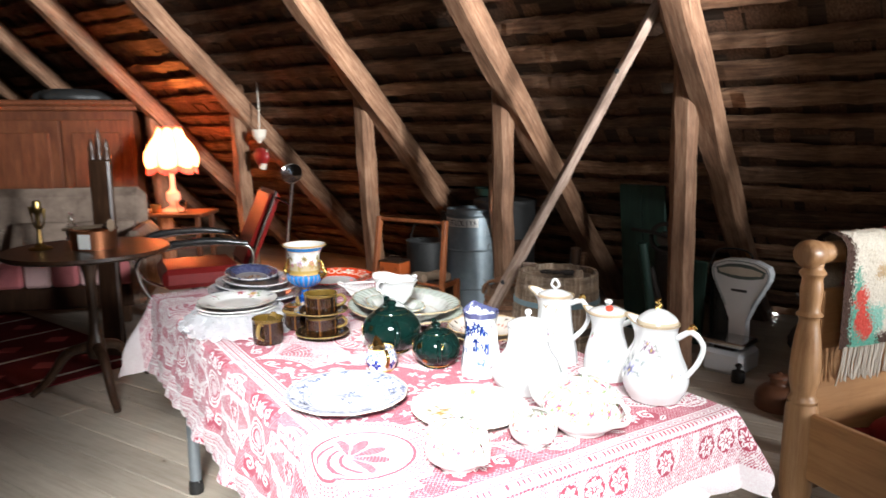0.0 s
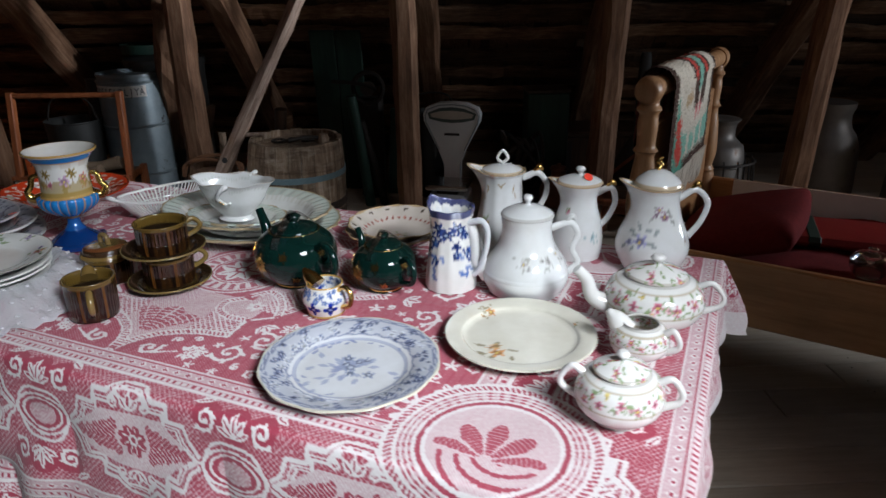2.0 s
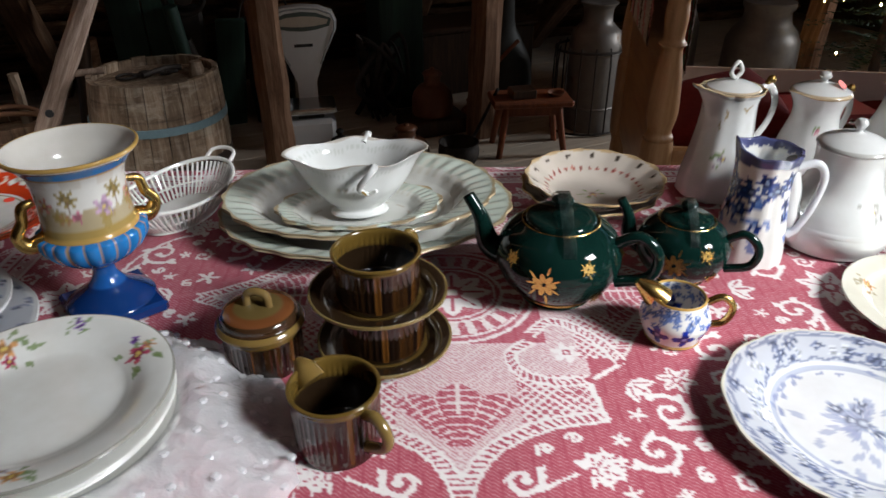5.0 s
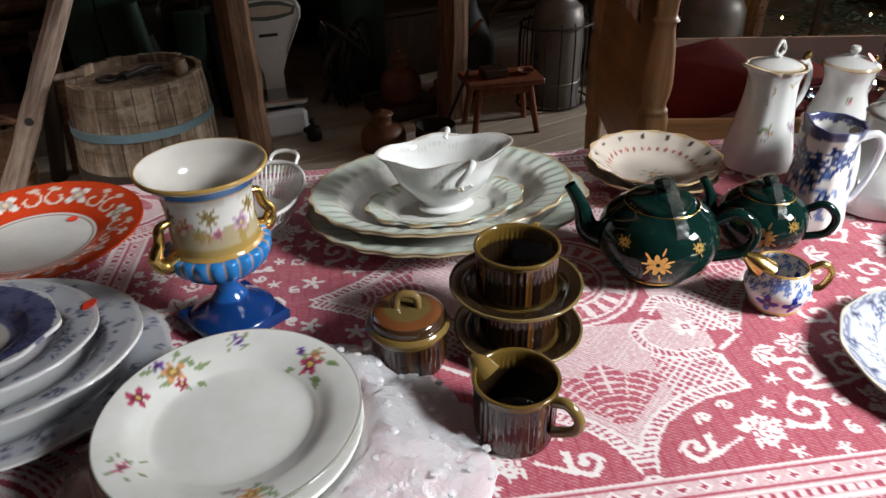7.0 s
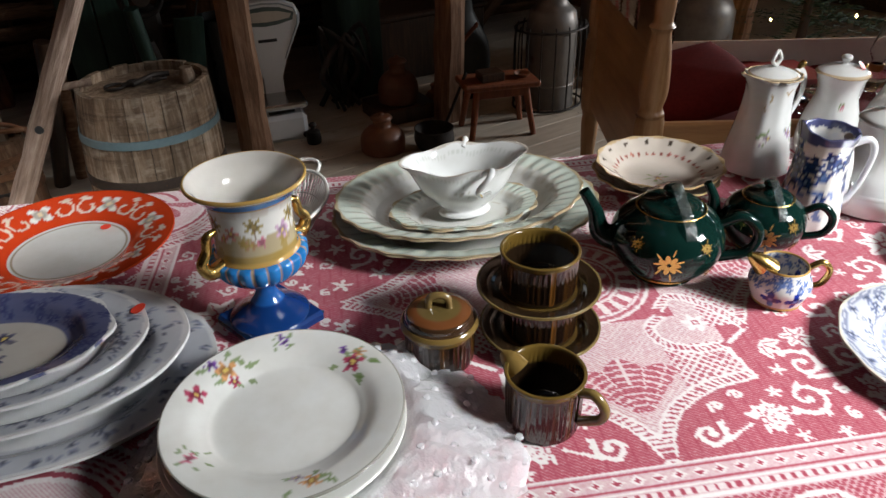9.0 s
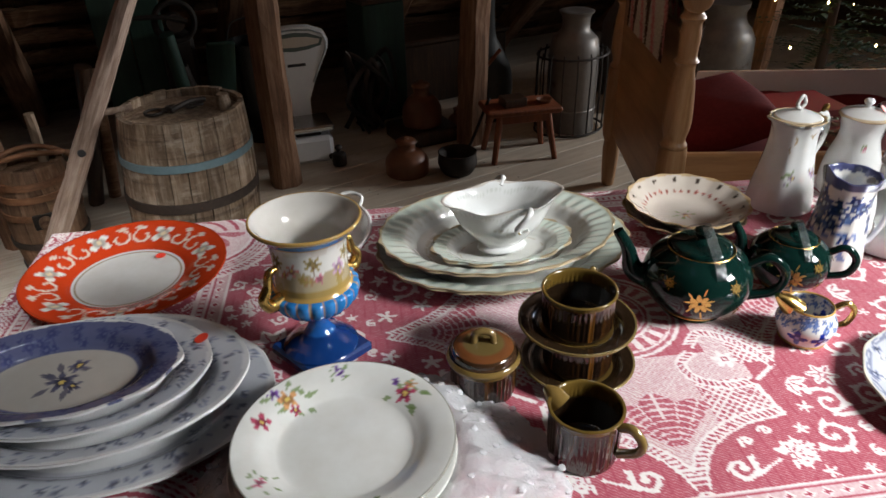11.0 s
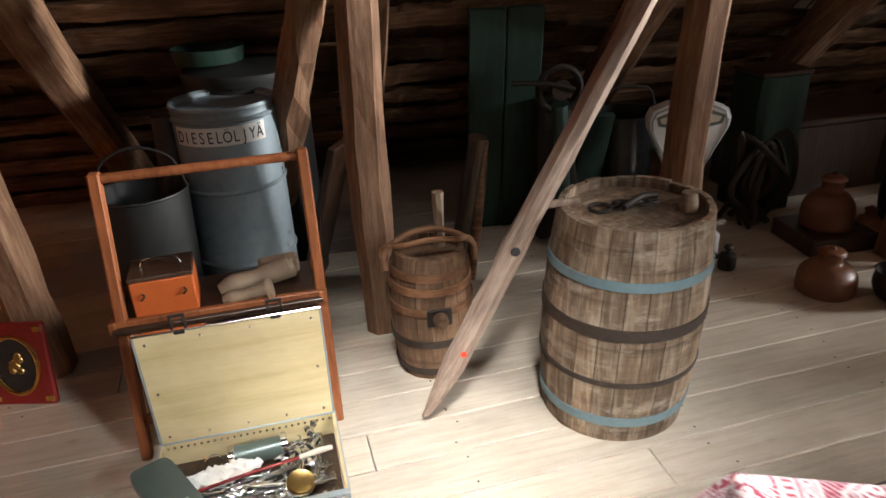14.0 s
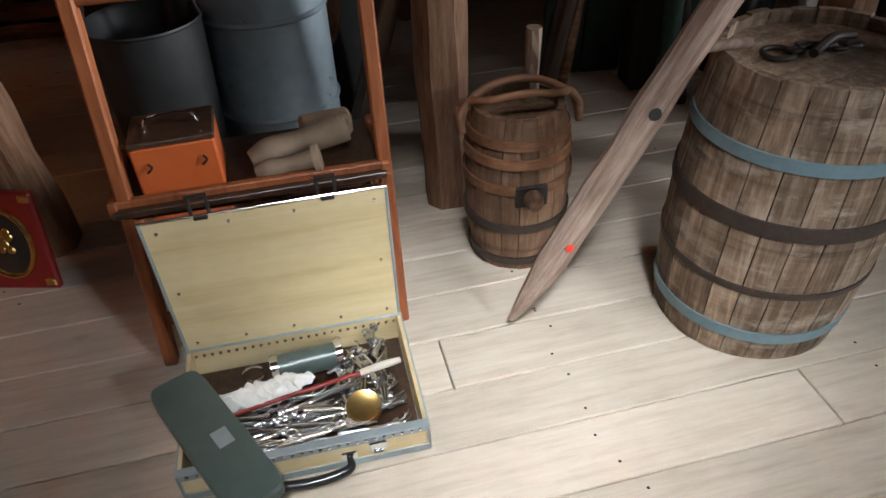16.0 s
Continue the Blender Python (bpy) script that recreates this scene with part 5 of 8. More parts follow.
    strip = np.stack([pts + [-w / 2, 0, 0.001], pts + [w / 2, 0, 0.001], pts + [w / 2, 0, 0.0014], pts + [-w / 2, 0, 0.0014]], 1)
    part("tape", loft(strip), TAPE, t, "clear tape holding the lid", m=pose(0, 0, 0, 0, 0, 22))
    return t


green_pot("green_teapot", -1.147, 1.478, -42, 0.075, 0.100, "dark green glazed teapot with gilt flowers, lid taped", 1.0)
green_pot("green_sugar_pot", -0.983, 1.453, -48, 0.057, 0.080, "small dark green glazed pot with gilding, lid taped", 0.95)

# small blue and gilt cream jug
t = thing("small_cream_jug", spot(-1.070, 1.351, rz=-32), "tiny blue and white cream jug with gilt lip and handle", "jug")
prof = [(0.001, 0.002), (0.028, 0), (0.031, 0.005), (0.037, 0.02), (0.038, 0.030), (0.032, 0.045), (0.030, 0.053), (0.0285, 0.054), (0.028, 0.050), (0.034, 0.03), (0.028, 0.008), (0.001, 0.006)]
g = lathe(prof, 150, 7)
p = Paint(g)
rg = np.random.RandomState(9)
for k in range(90):
    p.flower(rg.uniform(0, 360), rg.uniform(0.028, 0.051), 0.0045, (0.16, 0.24, 0.52), (0.6, 0.64, 0.75))
for a in (-125, -80, -35, 30, 90, 150):
    p.flower(a, 0.019, 0.013, (0.012, 0.03, 0.30), (0.2, 0.25, 0.5), 4)
p.band((p.v[:, 2] < 0.004) & (p.r > 0.02), GILT)
p.band(p.v[:, 2] > 0.052, GILT)
part("body", g, PORCELAIN, t, smooth=True, tint=p.c, angle=180)
part("spout", tube([(-0.018, 0, 0.044), (-0.032, 0, 0.056), (-0.046, 0, 0.066)], [0.016, 0.012, 0.004], 14), GOLD, t, "gilt pouring lip", smooth=True)
ring_handle(t, [(0.029, 0, 0.046), (0.046, 0, 0.055), (0.058, 0, 0.043), (0.052, 0, 0.024), (0.036, 0, 0.018)], 0.0042, GOLD, label="gilt handle")


# brown stoneware coffee set
def streaks(p, light=(0.11, 0.042, 0.008), dark=(0.007, 0.0035, 0.0025)):
    a = np.round(p.th * 46 / 6.283)
    k = 0.5 + 0.5 * np.sin(a * 2.7) * np.sin(a * 7.3 + 1)
    p.c[:] = np.array(dark) + (np.array(light) - dark) * (k ** 3)[:, None]


def brown_bowl(name, parent, r, h, m, wall=0.004):
    g = lathe([(0.001, 0.001), (r * 0.8, 0), (r * 0.93, 0.004), (r * 0.96, h * 0.5), (r * 0.97, h * 0.93), (r * 1.02, h), (r * 0.99, h + 0.002), (r - wall, h * 0.97), (r - wall, h * 0.5), (r * 0.8, 0.007), (0.001, 0.006)], 138, 6, wave=lambda th, rr, z: 1 + (0.010 * np.sign(np.sin(46 * th / 1.0)) if 0.006 < z < h * 0.88 else 0))
    p = Paint(g)
    streaks(p)
    # inside: olive near the rim, dark brown over the lower three quarters
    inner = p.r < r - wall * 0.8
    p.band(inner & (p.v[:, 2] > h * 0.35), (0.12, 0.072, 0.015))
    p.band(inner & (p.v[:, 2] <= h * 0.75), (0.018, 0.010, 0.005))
    p.band(p.v[:, 2] > h * 0.92, (0.13, 0.08, 0.018))
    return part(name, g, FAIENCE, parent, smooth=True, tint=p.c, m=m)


def brown_saucer(x, y, z, rz):
    t = thing("saucer", pose(x, y, z, 0, 0, rz), "dark brown glazed stoneware saucer with olive rim", "saucer", "brown coffee set")
    g = lathe(plate_profile(0.0725, 0.014, 0.66, 0.004), 96, 6)
    p = Paint(g, (0.025, 0.014, 0.007))
    p.band(p.r > 0.0700, (0.20, 0.14, 0.05))
    p.band((p.r < 0.046) & (p.r > 0.036), (0.10, 0.06, 0.015), 0.8)
    part("body", g, FAIENCE, t, smooth=True, tint=p.c, angle=180)


for x, y, z in ((-1.375, 1.450, TZ + 0.002), (-1.379, 1.452, TZ + 0.062)):
    brown_saucer(x, y, z, 0)
    t = thing("coffee_cup", pose(x, y, z + 0.0075, 0, 0, 35), "brown ribbed stoneware coffee cup standing on a saucer", "cup", "brown coffee set")
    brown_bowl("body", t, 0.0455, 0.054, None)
    ring_handle(t, ear(0.043, 0.046, 0.044, 0.020, 0.024, 0.004), 0.0045, FAIENCE, tint=(0.17, 0.11, 0.03))
t = thing("brown_cream_jug", spot(-1.457, 1.332, rz=-62), "brown ribbed stoneware cream jug, inside olive glazed at the top, darker below", "jug", "brown coffee set")
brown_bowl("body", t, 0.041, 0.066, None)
ring_handle(t, ear(0.039, 0.056, 0.040, 0.018, 0.026, 0.003), 0.0055, FAIENCE, tint=(0.20, 0.13, 0.04))
g = tube([(-0.030, 0, 0.055), (-0.041, 0, 0.064), (-0.050, 0, 0.0695)], [0.014, 0.011, 0.004], 12)
part("spout", g, FAIENCE, t, smooth=True, tint=tinted(g, (0.19, 0.12, 0.035)))
t = thing("brown_sugar_pot", spot(-1.500, 1.475, rz=-30), "brown ribbed stoneware sugar pot with a strap knob lid", "sugar pot", "brown coffee set")
brown_bowl("body", t, 0.042, 0.048, None)
g = lathe([(0.043, 0.050), (0.046, 0.053), (0.043, 0.058), (0.040, 0.059), (0.038, 0.066), (0.030, 0.070), (0.012, 0.072), (0.001, 0.072)], 80, 5)
p = Paint(g, (0.045, 0.022, 0.01))
p.band(p.r > 0.042, (0.19, 0.12, 0.035))
p.band(p.r < 0.036, (0.16, 0.055, 0.018))
p.band(p.r < 0.024, (0.13, 0.09, 0.03))
lid = part("lid", g, FAIENCE, t, smooth=True, tint=p.c)
ring_handle(lid, [(-0.012, 0, 0.071), (-0.010, 0, 0.084), (0, 0, 0.088), (0.010, 0, 0.084), (0.012, 0, 0.071)], 0.0045, FAIENCE, "knob", (0.20, 0.13, 0.045))

# openwork dessert bowls, two in each other
for k, z in enumerate((TZ + 0.002, TZ + 0.016)):
    t = thing("openwork_bowl", pose(-0.985 + 0.006 * k, 1.662, z, 0, 0, 12 + 9 * k), "white openwork bowl with a garland of small red flowers", "bowl", "openwork bowls")
    g = lathe([(0.001, 0.002), (0.045, 0), (0.05, 0.004), (0.075, 0.018), (0.1, 0.034), (0.102, 0.036), (0.1, 0.038), (0.074, 0.022), (0.05, 0.009), (0.001, 0.007)], 180, 8, wave=scallop(14, 0.02, 0.1))
    p = Paint(g, (0.62, 0.55, 0.48), True)
    for j in range(34):
        a = 2 * math.pi * j / 34
        p.flower(0.070 * math.cos(a), 0.070 * math.sin(a), 0.0042, (0.48, 0.16, 0.14), (0.6, 0.3, 0.2))
    for j in range(14):
        a = 2 * math.pi * (j + 0.5) / 14
        p.flower(0.090 * math.cos(a), 0.090 * math.sin(a), 0.0055, (0.08, 0.06, 0.05), (0.08, 0.06, 0.05), 2)
    p.band(p.r > 0.0985, GILT, 0.7)
    p.spray(0, 0, 0.018, [(0.6, 0.3, 0.25)], 3)
    part("body", g, PORCELAIN, t, smooth=True, tint=p.c, angle=180)


# cream platters with the sauce boat
def cream_deco(p):
    p.band(p.rel > 0.978, (0.40, 0.29, 0.14), 0.85)
    p.band((p.rel > 0.80) & (p.rel < 0.985), (0.50, 0.58, 0.50), 0.75)
    ribs = (np.cos(p.th * 60) > 0.2) & (p.rel > 0.74) & (p.rel < 0.90)
    p.band(ribs, (0.62, 0.60, 0.52), 0.7)
    p.band((p.rel > 0.6) & (p.rel < 0.612), (0.45, 0.36, 0.24), 0.6)


def platter(name, m, a, b, rise, label, base, deco=None, amp=0.010, n=24, group="", well=0.66):
    t = thing(name, m, label, "platter", group)
    g = lathe(plate_profile(1.0, 1.0, well, 0.0), 240, 8, wave=scallop(n, amp, 1.0), lift=(lambda th, r, z: 0.03 * np.cos(40 * th) * (0.80 < r < 0.95) * (z > 0.3)) if deco is cream_deco else None)
    v = np.array(g[0])
    under = np.arange(len(v)) < len(v) * 0.5
    v = np.column_stack([v[:, 0] * a, v[:, 1] * b, v[:, 2] * rise + np.where(under, 0, 0.005)])
    g = (v, g[1])
    p = Paint(g, base, True)
    p.rel = np.hypot(v[:, 0] / a, v[:, 1] / b)
    p.top = ~under
    if deco:
        deco(p)
    part("body", g, PORCELAIN, t, smooth=True, tint=p.c, angle=180)
    return t


platter("serving_platter", spot(-1.312, 1.725, rz=-14), 0.205, 0.152, 0.034, "large cream oval platter with relief rim, lower of a stack", (0.70, 0.70, 0.66), cream_deco, group="cream platters")
platter("serving_platter", pose(-1.318, 1.735, TZ + 0.018, 0, 0, -14), 0.190, 0.142, 0.038, "cream oval platter with pale green relief rim, stacked", (0.72, 0.72, 0.68), cream_deco, group="cream platters")
platter("sauce_boat_dish", pose(-1.330, 1.702, TZ + 0.030, 0, 0, -13), 0.112, 0.070, 0.020, "small leaf-shaped stand under the sauce boat", (0.70, 0.71, 0.67), cream_deco, 0.03, 12)
t = thing("sauce_boat", pose(-1.330, 1.702, TZ + 0.043, 0, 0, -13), "white relief sauce boat with two pouring lips and scroll handles", "sauce boat")
prof = [(0.001, 0.001), (0.46, 0.0), (0.50, 0.05), (0.42, 0.12), (0.58, 0.26), (0.80, 0.52), (0.92, 0.86), (1.02, 0.98), (1.03, 1.0), (0.98, 0.985), (0.86, 0.86), (0.72, 0.55), (0.45, 0.34), (0.1, 0.28), (0.001, 0.28)]
rim_lift = lambda th, r, z: np.clip((z - 0.45) / 0.55, 0, 1) ** 1.5 * (0.11 * np.abs(np.cos(th)) ** 3 + 0.07 * np.abs(np.sin(th)) ** 6 - 0.02 * np.cos(th * 6))
g = lathe(prof, 160, 7, 0.077, 0.052, lift=rim_lift, wave=lambda th, r, z: 1 + np.clip((z - 0.4) / 0.6, 0, 1) * (0.20 * np.abs(np.cos(th)) ** 5 + 0.015 * np.cos(th * 6)))
v = np.array(g[0])
v[:, 2] *= 0.082
g = (v, g[1])
p = Paint(g, (0.76, 0.77, 0.76))
rim_z = 0.082 * (1 + rim_lift(p.th, 1.0, 1.0))
p.band((rim_z - p.v[:, 2] < 0.0012) & (p.r > 0.03), (0.45, 0.36, 0.26), 0.6)
p.band((np.abs(rim_z - p.v[:, 2] - 0.012) < 0.003) & (p.r > 0.03) & (np.cos(p.th * 70) > 0), (0.58, 0.60, 0.56), 0.7)
p.spray(-110, 0.052, 0.012, [(0.55, 0.50, 0.44)], 3, (0.45, 0.44, 0.38))
part("body", g, PORCELAIN, t, smooth=True, tint=p.c, angle=180)
for s in (-1, 1):
    hd = ring_handle(t, [(0.012, s * 0.048, 0.080), (0.020, s * 0.060, 0.088), (0.012, s * 0.068, 0.080), (0.0, s * 0.062, 0.062), (0.010, s * 0.047, 0.046), (0.022, s * 0.052, 0.052)], [0.0045, 0.005, 0.0045, 0.004, 0.0035, 0.0025], PORCELAIN, tint=(0.76, 0.77, 0.76))
    g = tube([(0.012, s * 0.0705, 0.082), (0.0, s * 0.0655, 0.064), (0.008, s * 0.054, 0.048)], 0.0014, 7)
    part("gilt_line", g, GOLD, hd, "worn gilt line", smooth=True)

# pierced oval basket
t = thing("pierced_basket", spot(-1.562, 1.868, rz=48), "white pierced porcelain basket with painted flowers inside", "basket")
g0 = lathe([(0.001, 0.001), (0.6, 0.0), (0.63, 0.06), (0.60, 0.12), (0.001, 0.10)], 120, 6)
v = np.array(g0[0]) * [0.105, 0.068, 0.05]
p = Paint((v, g0[1]), IVORY, True)
p.spray(-0.01, -0.005, 0.020, [PINK, PEACH, (0.5, 0.2, 0.3)], 5)
part("base", (v, g0[1]), PORCELAIN, t, smooth=True, tint=p.c)
ribs = []
for j in range(64):
    a = 2 * math.pi * j / 64
    ribs.append(tube([(0.105 * r * math.cos(a), 0.068 * r * math.sin(a), z) for r, z in ((0.62, 0.003), (0.78, 0.018), (0.92, 0.036), (0.985, 0.045))], 0.0018, 6, 2))
g = merge(*ribs)
part("ribs", g, PORCELAIN, t, smooth=True, tint=tinted(g, IVORY))
for r, z, w in ((0.99, 0.047, 0.0032), (0.80, 0.020, 0.0016)):
    g = tube([(0.105 * r * math.cos(a), 0.068 * r * math.sin(a), z + (0.004 * math.cos(2 * a) if r > 0.9 else 0)) for a in np.linspace(0, 2 * math.pi, 33)], w, 8, 3)
    part("rim", g, PORCELAIN, t, smooth=True, tint=tinted(g, IVORY))
for s in (-1, 1):
    ring_handle(t, [(s * 0.098, -0.022, 0.048), (s * 0.118, -0.020, 0.058), (s * 0.126, 0, 0.061), (s * 0.118, 0.020, 0.058), (s * 0.098, 0.022, 0.048)], 0.0032, PORCELAIN, tint=IVORY)

# urn vase
t = thing("urn_vase", spot(-1.652, 1.642, rz=18), "gilt and blue porcelain urn with painted garden scene", "vase")
BLUE, BLUEDEEP = (0.02, 0.20, 0.55), (0.006, 0.035, 0.16)
g = box(0.098, 0.098, 0.016, 0.004)
part("plinth", g, FAIENCE, t, tint=tinted(g, BLUEDEEP))
g = lathe([(0.001, 0.016), (0.046, 0.016), (0.044, 0.022), (0.024, 0.036), (0.014, 0.050), (0.013, 0.062), (0.018, 0.070), (0.001, 0.071)], 60, 6)
p = Paint(g, BLUEDEEP)
p.band(p.v[:, 2] > 0.04, (0.015, 0.10, 0.36))
p.band(p.v[:, 2] > 0.064, GILT)
part("stem", g, FAIENCE, t, smooth=True, tint=p.c)
g = lathe([(0.012, 0.070), (0.030, 0.074), (0.050, 0.090), (0.056, 0.106), (0.048, 0.114), (0.001, 0.115)], 180, 6, wave=lambda th, r, z: 1 + 0.05 * np.abs(np.sin(th * 11)) * (r > 0.02))
p = Paint(g, BLUE)
p.band(np.abs(np.sin(p.th * 11)) < 0.22, GILT, 0.8)
part("gadrooned_bowl", g, FAIENCE, t, "bright blue gadrooned bowl", smooth=True, tint=p.c, angle=180)
g = lathe([(0.001, 0.113), (0.047, 0.113), (0.048, 0.120), (0.0465, 0.150), (0.049, 0.178), (0.060, 0.196), (0.068, 0.203), (0.068, 0.207), (0.064, 0.206), (0.056, 0.195), (0.045, 0.176), (0.043, 0.14), (0.001, 0.125)], 180, 8)
p = Paint(g, (0.78, 0.76, 0.72))
p.band((p.v[:, 2] < 0.128) & (p.r > 0.04), GILT)
outer = (p.r > 0.0455)
rg = np.random.RandomState(5)
for k in range(22):
    p.leaf(rg.uniform(0, 360), rg.uniform(0.125, 0.145), 0.014, 0.005, rg.uniform(20, 160), (0.32, 0.24, 0.05), 0.8)
for k in range(9):
    p.flower(40 * k + rg.uniform(-9, 9), rg.uniform(0.136, 0.152), rg.uniform(0.005, 0.009), [PINK, (0.55, 0.45, 0.6), (0.65, 0.25, 0.2)][k % 3])
wav = np.sin(p.th * 7) + 0.6 * np.sin(p.th * 17 + 1)
p.band(outer & (p.v[:, 2] < 0.149 + 0.006 * wav) & (p.v[:, 2] > 0.118), (0.36, 0.25, 0.07), 0.75)
p.band(outer & (p.v[:, 2] > 0.176) & (p.v[:, 2] < 0.188) & (np.sin(p.th * 9) > -0.3), (0.62, 0.56, 0.48), 0.6)
for k in range(9):
    p.flower(40 * k + rg.uniform(-9, 9), rg.uniform(0.138, 0.158), rg.uniform(0.007, 0.012), [PINK, (0.55, 0.35, 0.5), (0.65, 0.25, 0.2)][k % 3])
for k in range(6):
    p.flower(60 * k, 0.166, 0.012, (0.34, 0.25, 0.08), (0.3, 0.2, 0.06), 7)
    p.leaf(60 * k, 0.148, 0.016, 0.0012, 90, (0.2, 0.1, 0.04))
shell = np.arange(len(p.v)) < len(p.v) * 0.56
p.band(~shell, (0.70, 0.67, 0.62))
p.band((p.v[:, 2] > 0.1885) & shell & (p.v[:, 2] < 0.2015), BLUE)
p.band((np.abs(p.v[:, 2] - 0.1875) < 0.0012) & shell, GILT)
p.band((p.v[:, 2] > 0.2035) & (p.r > 0.0655), GILT)
part("body", g, FAIENCE, t, smooth=True, tint=p.c, angle=180)
for s in (-1, 1):
    ring_handle(t, [(s * 0.046, 0, 0.110), (s * 0.064, 0, 0.108), (s * 0.072, 0, 0.122), (s * 0.064, 0, 0.136), (s * 0.060, 0, 0.152), (s * 0.048, 0, 0.156)], [0.0105, 0.009, 0.007, 0.006, 0.0055, 0.004], GOLD, label="gilt scroll handle")

# red dish
t = thing("red_dish", spot(-1.860, 1.962, rz=-12), "orange-red dish with white flower border and pale centre", "dish")
g = lathe(plate_profile(0.152, 0.024, 0.58), 220, 9)
p = Paint(g, (0.62, 0.055, 0.014), True)
for j in range(7):
    a = 2 * math.pi * j / 7 + 0.25
    c, s = math.cos(a), math.sin(a)
    p.flower(0.118 * c, 0.118 * s, 0.021, (0.80, 0.76, 0.70), (0.75, 0.6, 0.4), 4, a * 4)
    for k in (-1, 1):
        b = a + k * 0.28
        for q in np.linspace(0, 1.3, 26):
            rad = 0.020 * (1 - 0.55 * q)
            x, y = 0.114 * math.cos(b) + rad * math.cos(b + k * q * 4.2), 0.114 * math.sin(b) + rad * math.sin(b + k * q * 4.2)
            p.band(np.hypot(p.v[:, 0] - x, p.v[:, 1] - y) < 0.0022, (0.78, 0.66, 0.55))
        p.leaf(0.135 * math.cos(b), 0.135 * math.sin(b), 0.016, 0.005, math.degrees(b) + 90 * k, (0.78, 0.7, 0.6))
p.band(p.r < 0.084, (0.78, 0.77, 0.74))
p.band((p.r < 0.0805) & (p.r > 0.079), (0.35, 0.25, 0.15))
p.band(p.r > 0.149, (0.48, 0.05, 0.012))
part("body", g, PORCELAIN, t, smooth=True, tint=p.c, angle=180)
sticker(t, pose(0.045, 0.052, 0.0088))


# stack of blue printed platters with a dark tray on top
def blue_deco(seed, deep):
    def f(p):
        rg = np.random.RandomState(seed)
        p.band((p.rel > 0.62) & (p.rel < 0.97), (0.40, 0.42, 0.50), 0.55)
        for k in range(130):
            a, d = rg.uniform(0, 6.283), rg.uniform(0.66, 0.95)
            x, y = d * math.cos(a), d * math.sin(a)
            sx, sy = np.abs(p.v[:, 0]).max(), np.abs(p.v[:, 1]).max()
            p.flower(x * sx, y * sy, rg.uniform(0.004, 0.009), (0.27, 0.29, 0.38), (0.5, 0.52, 0.58))
        if deep:
            p.band(p.rel < 0.62, (0.46, 0.43, 0.40))
            p.band((p.rel > 0.62) & (p.rel < 0.99), (0.035, 0.045, 0.15), 0.85)
            p.spray(0, 0, 0.04, [(0.10, 0.10, 0.16), (0.12, 0.12, 0.2), (0.10, 0.1, 0.16)], 2, (0.10, 0.10, 0.15))
        p.band(p.rel > 0.985, (0.70, 0.70, 0.70))
    return f


platter("blue_platter", spot(-1.925, 1.655, rz=-22), 0.205, 0.150, 0.022, "large blue printed oval platter at the bottom of the stack", (0.70, 0.71, 0.72), blue_deco(1, False), 0.004, 12, "blue platters")
platter("blue_platter", pose(-1.925, 1.665, TZ + 0.017, 0, 0, -18), 0.180, 0.130, 0.030, "deep blue printed oval platter with a red sticker", (0.70, 0.71, 0.72), blue_deco(2, False), 0.003, 12, "blue platters")
t = platter("blue_platter", pose(-1.935, 1.675, TZ + 0.036, 0, 0, -20), 0.150, 0.108, 0.022, "blue printed oval platter inside the stack", (0.70, 0.71, 0.73), blue_deco(3, False), 0.003, 12, "blue platters")
platter("blue_tray", pose(-1.955, 1.668, TZ + 0.058, 3, 0, -20), 0.138, 0.082, 0.020, "dark blue oval tray with pale centre on top of the platters", (0.66, 0.67, 0.70), blue_deco(4, True), 0.02, 10, "blue platters")
s = part("price_sticker", lathe([(0.0002, 0), (0.009, 0), (0.009, 0.0006), (0.0002, 0.0006)], 14, 1), REDSPOT, None, m=pose(-1.796, 1.666, TZ + 0.0640, -4, -14, 0))
tagged(s, "small bright red round price sticker", "sticker")

# white plates in bubble wrap, the top one with garden flowers
for k in range(5):
    t = thing("white_plate", pose(-1.703 + 0.003 * math.sin(k * 2.3), 1.418 + 0.003 * math.cos(k * 3.1), TZ + 0.004 + 0.0105 * k, 0, 0, 40 * k), "plain white dinner plate in the wrapped stack" if k < 4 else "white dinner plate with bright garden flowers on top", "plate", "wrapped white plates")
    g = lathe(plate_profile(0.115, 0.018), 190 if k == 4 else 72, 9 if k == 4 else 5)
    p = Paint(g, (0.80, 0.80, 0.77), True)
    if k == 4:
        t.matrix_basis = pose(-1.700, 1.420, TZ + 0.048, 0, 0, 0)
        p.spray(-0.032, 0.084, 0.030, [PEACH, PURPLE, ROSE], 4)
        p.spray(0.080, 0.030, 0.030, [ROSE, PURPLE, PEACH], 11)
        p.spray(0.030, 0.094, 0.015, [PURPLE, PURPLE], 6)
        p.spray(-0.092, -0.018, 0.018, [PINK], 8)
        p.spray(-0.01, -0.094, 0.024, [PEACH, (0.5, 0.4, 0.5)], 9)
        p.flower(-0.070, 0.062, 0.012, ROSE)
        p.band(p.r > 0.1135, (0.20, 0.19, 0.15), 0.8)
    part("body", g, PORCELAIN, t, smooth=True, tint=p.c, angle=180)
t = thing("bubble_wrap", spot(-1.690, 1.415), "crumpled clear bubble wrap round the plate stack", "bubble wrap")
rg = np.random.RandomState(3)
th = np.linspace(0, 2 * math.pi, 97)[:-1]
rings = []
lump = sum(rg.uniform(0.3, 1) * np.sin(th * n + rg.uniform(0, 6)) for n in (2, 3, 5, 7, 11)) / 3
